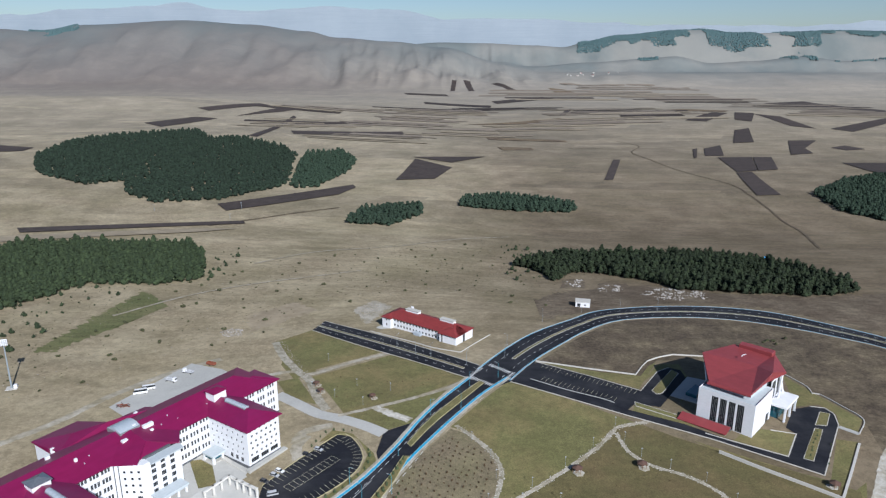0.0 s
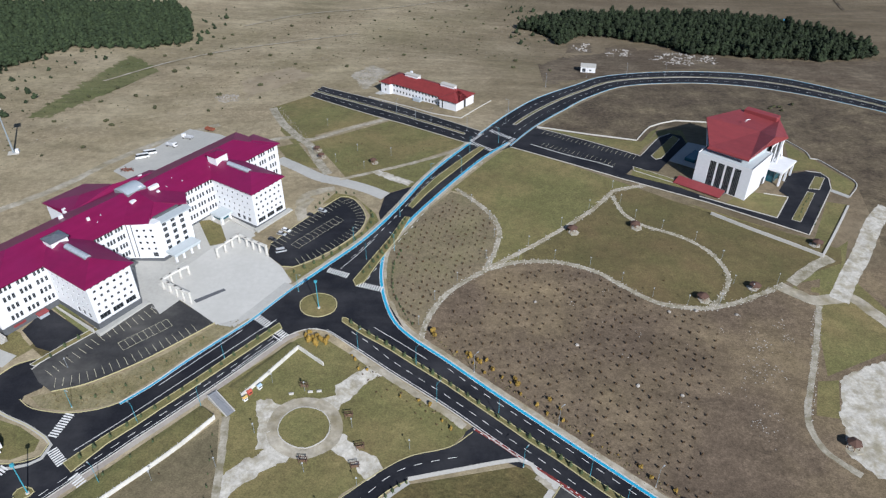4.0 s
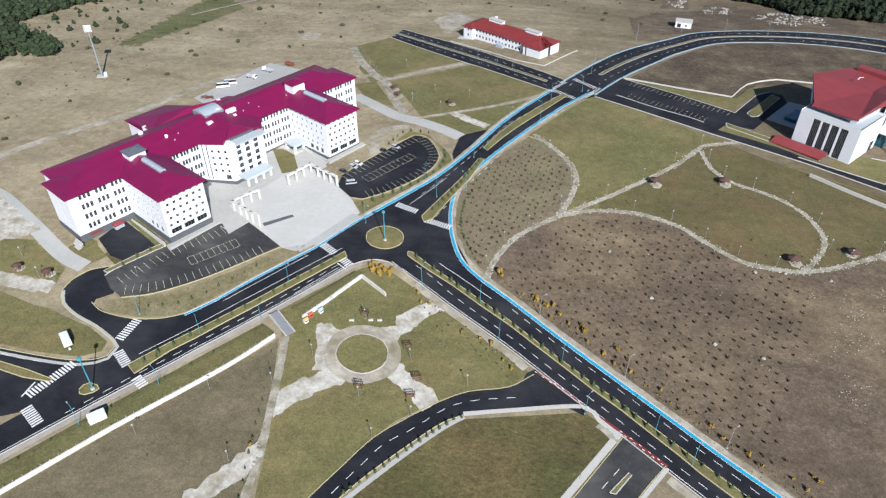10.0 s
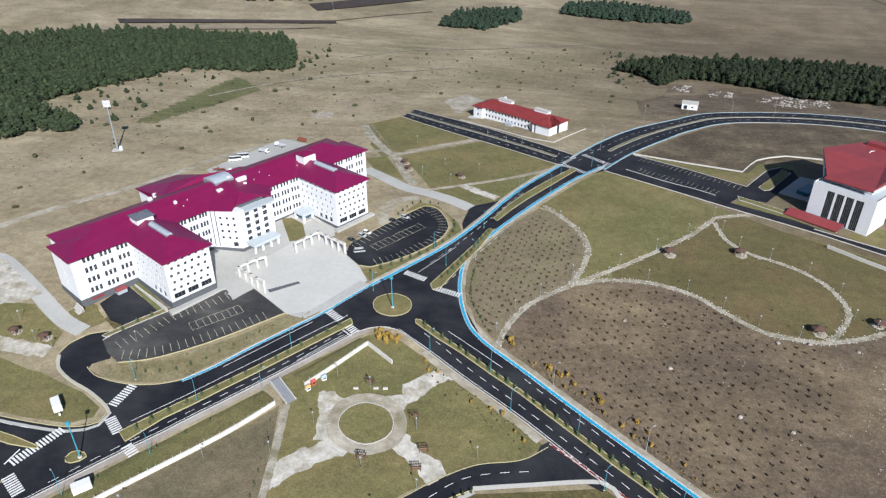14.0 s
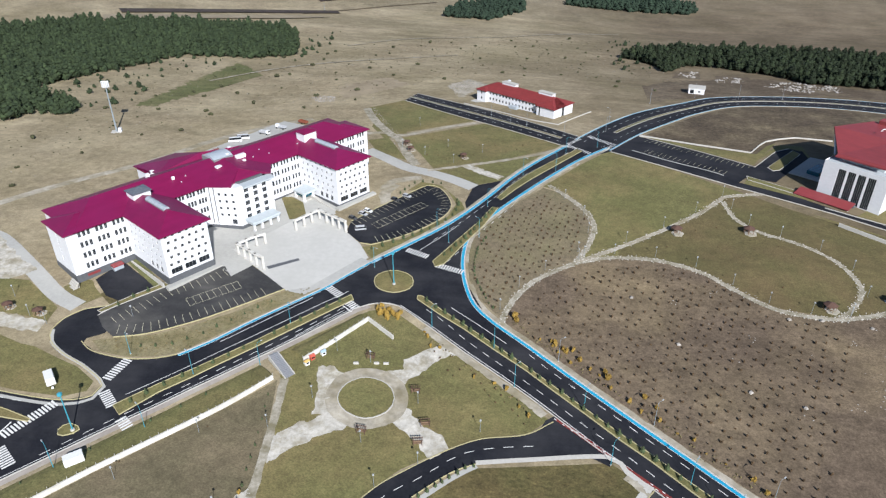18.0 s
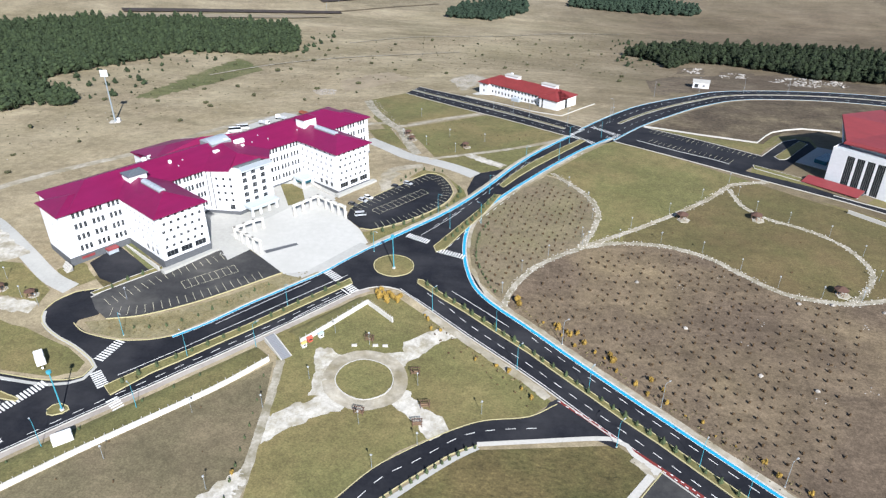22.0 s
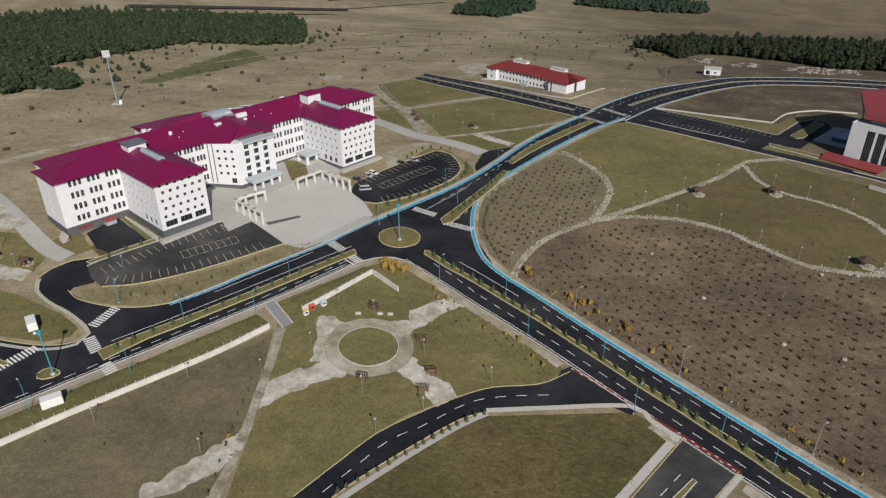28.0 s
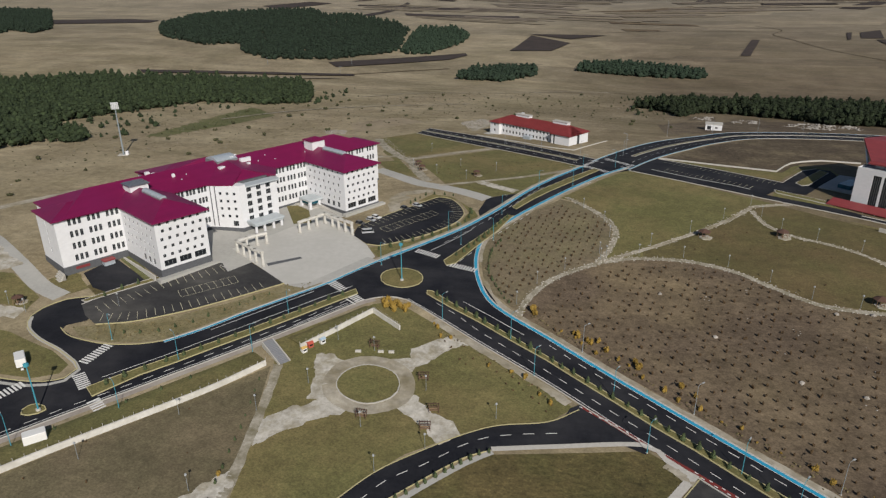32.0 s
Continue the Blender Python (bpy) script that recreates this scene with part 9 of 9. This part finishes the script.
for x, y in [(-46.1, 145.6), (-28.5, 144.1), (-27.5, 151.6), (-32.8, 164.6), (-50.6, 177.1)]:
    t = thing("garden_pergola", "dark timber pergola bench beside the garden circle", "pergola", "garden pergolas", m=at(x, y, 40 + x))
    for px in (-1.3, 1.3):
        for py in (-0.6, 0.6):
            part("post", Mesher().box(px - 0.07, px + 0.07, py - 0.07, py + 0.07, -0.2, 2.1).mesh("post", M["brown_shingle"]), t)
    for py in (-0.6, 0.6):
        part("beam", Mesher().box(-1.6, 1.6, py - 0.06, py + 0.06, 2.1, 2.24).mesh("beam", M["brown_shingle"]), t)
    for k in range(5):
        part("rafter", Mesher().box(-1.4 + 0.7 * k - 0.05, -1.4 + 0.7 * k + 0.05, -0.85, 0.85, 2.24, 2.34).mesh("rafter", M["brown_shingle"]), t)
    part("seat", Mesher().box(-1.25, 1.25, -0.25, 0.3, 0.42, 0.5).mesh("seat", M["table_wood"]), t)
    part("backrest", Mesher().box(-1.25, 1.25, 0.3, 0.38, 0.6, 1.0).mesh("backrest", M["table_wood"]), t)
for x, y in [(-54.9, 173.8), (-48.1, 175.0), (-44.9, 175.4)]:
    thing("stone_block", "pale stone block at the garden circle", "stone block", "garden stone blocks", me=Mesher().box(-0.9, 0.9, -0.35, 0.35, -0.2, 0.7, bev=0.08).mesh("stone_block", M["concrete"]), m=at(x, y, 10))

# ---- vehicles ----
plain("car_white", (0.72, 0.72, 0.72), 0.3, 0.6); plain("car_silver", (0.42, 0.43, 0.45), 0.3, 0.6); plain("car_black", (0.03, 0.03, 0.035), 0.3, 0.6); plain("tail_red", (0.4, 0.02, 0.02), 0.3); plain("rust", (0.22, 0.07, 0.04), 0.8)
def car(x, y, rz, col, label, L=4.4, W=1.8, H=1.45, van=False, kind="car"):
    t = thing(kind, label, kind, "parked vehicles", m=ground_pose(x, y, math.radians(rz), 0.1))
    h1 = 0.85 if not van else H * 0.55
    prof = [(-L / 2, 0.35), (L / 2, 0.35), (L / 2, h1 * 0.85), (L / 2 - (1.1 if not van else 0.35), h1), (-L / 2, h1)]
    vs = [(a, s * W / 2, b) for s in (-1, 1) for a, b in prof]
    part("body", mesh_of("body", vs, [(4, 3, 2, 1, 0), (5, 6, 7, 8, 9)] + [(i, (i + 1) % 5, 5 + (i + 1) % 5, 5 + i) for i in range(5)], M[col]), t)
    a0, a1 = (-L / 2 + 0.2, L / 2 - 1.5) if not van else (-L / 2 + 0.05, L / 2 - 0.45)
    cv = [(a0, -W / 2 + 0.06, h1), (a1 + 0.35, -W / 2 + 0.06, h1), (a1 + 0.35, W / 2 - 0.06, h1), (a0, W / 2 - 0.06, h1), (a0 + 0.35, -W / 2 + 0.2, H - 0.06), (a1 - 0.35, -W / 2 + 0.2, H - 0.06), (a1 - 0.35, W / 2 - 0.2, H - 0.06), (a0 + 0.35, W / 2 - 0.2, H - 0.06)]
    part("glazing", mesh_of("glazing", cv, [(0, 1, 5, 4), (1, 2, 6, 5), (2, 3, 7, 6), (3, 0, 4, 7), (4, 5, 6, 7)], M["glass"]), t)
    part("roof", Mesher().box(a0 + 0.3, a1 - 0.3, -W / 2 + 0.17, W / 2 - 0.17, H - 0.06, H, bev=0.03).mesh("roof", M[col]), t)
    for sx in (-L * 0.3, L * 0.3):
        for sy in (-1, 1):
            w = part("wheel", Mesher().tube([(sx, sy * (W / 2 - 0.2), 0.33), (sx, sy * (W / 2 + 0.02), 0.33)], [0.33, 0.33], 12).mesh("wheel", M["black"]), t)
            part("rim", Mesher().tube([(sx, sy * (W / 2 + 0.02), 0.33), (sx, sy * (W / 2 + 0.04), 0.33)], [0.2, 0.18], 10).mesh("rim", M["metal"]), w)
    for sy in (-1, 1):
        part("headlight", Mesher().box(L / 2 - 0.03, L / 2 + 0.02, sy * W * 0.36 - 0.2, sy * W * 0.36 + 0.2, 0.55, 0.7).mesh("headlight", M["lamp_head"]), t)
        part("tail_light", Mesher().box(-L / 2 - 0.02, -L / 2 + 0.03, sy * W * 0.38 - 0.15, sy * W * 0.38 + 0.15, 0.6, 0.75).mesh("tail_light", M["tail_red"]), t)
    return t
for (x, y), col, lb in zip([(-74.3, 271.7), (-75.9, 268.6), (-79.4, 264.1), (-64.3, 284.7), (-59.5, 289.1)], ("car_white", "car_silver", "car_black", "car_black", "car_silver"), ("white car parked in the oval car park", "silver car parked in the oval car park", "black car parked in the oval car park", "black car parked near the lawn", "grey car parked near the lawn")):
    car(x, y, -25, col, lb)
(x, y), = [(-73.8, 255.6)]
car(x, y, 20, "car_silver", "silver van parked across the stalls", 5.0, 1.95, 1.9, True, "van")
for (x, y), lb in zip([(-168.8, 343.3), (-166.5, 348.4)], ("white minibus parked in the rear yard", "white minibus parked beside another")):
    car(x, y, 25 + 180, "car_white", lb, 7.4, 2.2, 2.8, True, "minibus")
def truck(x, y, rz, label):
    t = thing("truck", label, "truck", "parked vehicles", m=ground_pose(x, y, math.radians(rz), 0.1))
    part("cab", Mesher().box(1.8, 3.6, -1.1, 1.1, 0.6, 2.7, bev=0.15).mesh("cab", M["car_white"]), t)
    part("windscreen", Mesher().box(3.58, 3.64, -0.95, 0.95, 1.6, 2.4).mesh("windscreen", M["glass"]), t)
    part("load_bed", Mesher().box(-3.4, 1.6, -1.2, 1.2, 0.9, 1.1).box(-3.4, 1.6, -1.2, -1.1, 1.1, 1.9).box(-3.4, 1.6, 1.1, 1.2, 1.1, 1.9).box(-3.4, -3.3, -1.2, 1.2, 1.1, 1.9).mesh("load_bed", M["car_silver"]), t)
    for sx in (-2.2, 2.6):
        for sy in (-1.0, 1.0):
            part("wheel", Mesher().tube([(sx, sy - 0.15, 0.45), (sx, sy + 0.15, 0.45)], [0.45, 0.45], 12).mesh("wheel", M["black"]), t)
for (x, y), a, lb in zip([(-157.8, 359.2), (-151.8, 370.5)], (-20.0, 160.2), ("white truck with an open bed in the rear yard", "white truck at the yard's end")):
    truck(x, y, a, lb)
(x, y), = [(-142.0, 382.4)]
rt = thing("tipping_trailer", "rusty red tipping trailer beside the yard", "trailer", m=at(x, y, -25))
part("tub", Mesher().box(-3.0, 3.0, -1.2, 1.2, 0.8, 1.0).box(-3.0, 3.0, -1.2, -1.1, 1.0, 2.0).box(-3.0, 3.0, 1.1, 1.2, 1.0, 2.0).box(-3.0, -2.9, -1.1, 1.1, 1.0, 2.0).box(2.9, 3.0, -1.1, 1.1, 1.0, 2.0).mesh("tub", M["rust"]), rt)
for sy in (-1.0, 1.0):
    part("wheel", Mesher().tube([(-0.6, sy - 0.15, 0.45), (-0.6, sy + 0.15, 0.45)], [0.45, 0.45], 12).mesh("wheel", M["black"]), rt)
(x, y), = [(-171.9, 327.4)]
heap = thing("scrap_heap", "dark heap of scrap timber behind the building", "scrap heap", m=at(x, y))
for i in range(14):
    part("plank", Mesher().box(-1.8, 1.8, -0.15, 0.15, 0, 0.2).mesh("plank", M["brown_shingle" if i % 2 else "rust"]), heap, m=pose(random.uniform(-2.5, 2.5), random.uniform(-1.5, 1.5), 0.1 + 0.09 * i, random.uniform(-8, 8), random.uniform(-10, 10), random.uniform(-0.0, 180.2)))
(x, y), = [(324.7, 667.5)]
plain("barn_blue", (0.03, 0.16, 0.42))
barn = thing("blue_barn", "small bright blue barn roof behind the pines", "barn", m=at(x, y, 15))
part("wall", Mesher().box(-7, 7, -4, 4, -0.5, 3.2).mesh("wall", M["white"]), barn)
part("roof", mesh_of("roof", [(-7.5, -4.6, 3.2), (7.5, -4.6, 3.2), (7.5, 4.6, 3.2), (-7.5, 4.6, 3.2), (-7.5, 0, 5.0), (7.5, 0, 5.0)], [(0, 1, 5, 4), (2, 3, 4, 5), (1, 2, 5), (3, 0, 4), (3, 2, 1, 0)], M["barn_blue"]), barn)

# ---- utility poles on the steppe ----
pole_t = thing("utility_pole", "slim weathered utility pole on the steppe", "utility pole", "utility poles")
part("pole", Mesher().tube([(0, 0, -0.5), (0, 0, 5), (0, 0, 10.0)], [0.2, 0.17, 0.13], 6).mesh("pole", M["pole_grey"]), pole_t)
part("crossarm", Mesher().box(-1.2, 1.2, -0.08, 0.08, 9.3, 9.5).mesh("crossarm", M["pole_grey"]), pole_t)
for x in (-1.0, 0.0, 1.0):
    part("insulator", Mesher().tube([(x, 0, 9.5), (x, 0, 9.8)], [0.07, 0.05], 6).mesh("insulator", M["white"]), pole_t)
place(pole_t, [at(x, y, 30) for x, y in [(-392.5, 904.5), (-278.8, 868.2), (-286.0, 946.1)]])
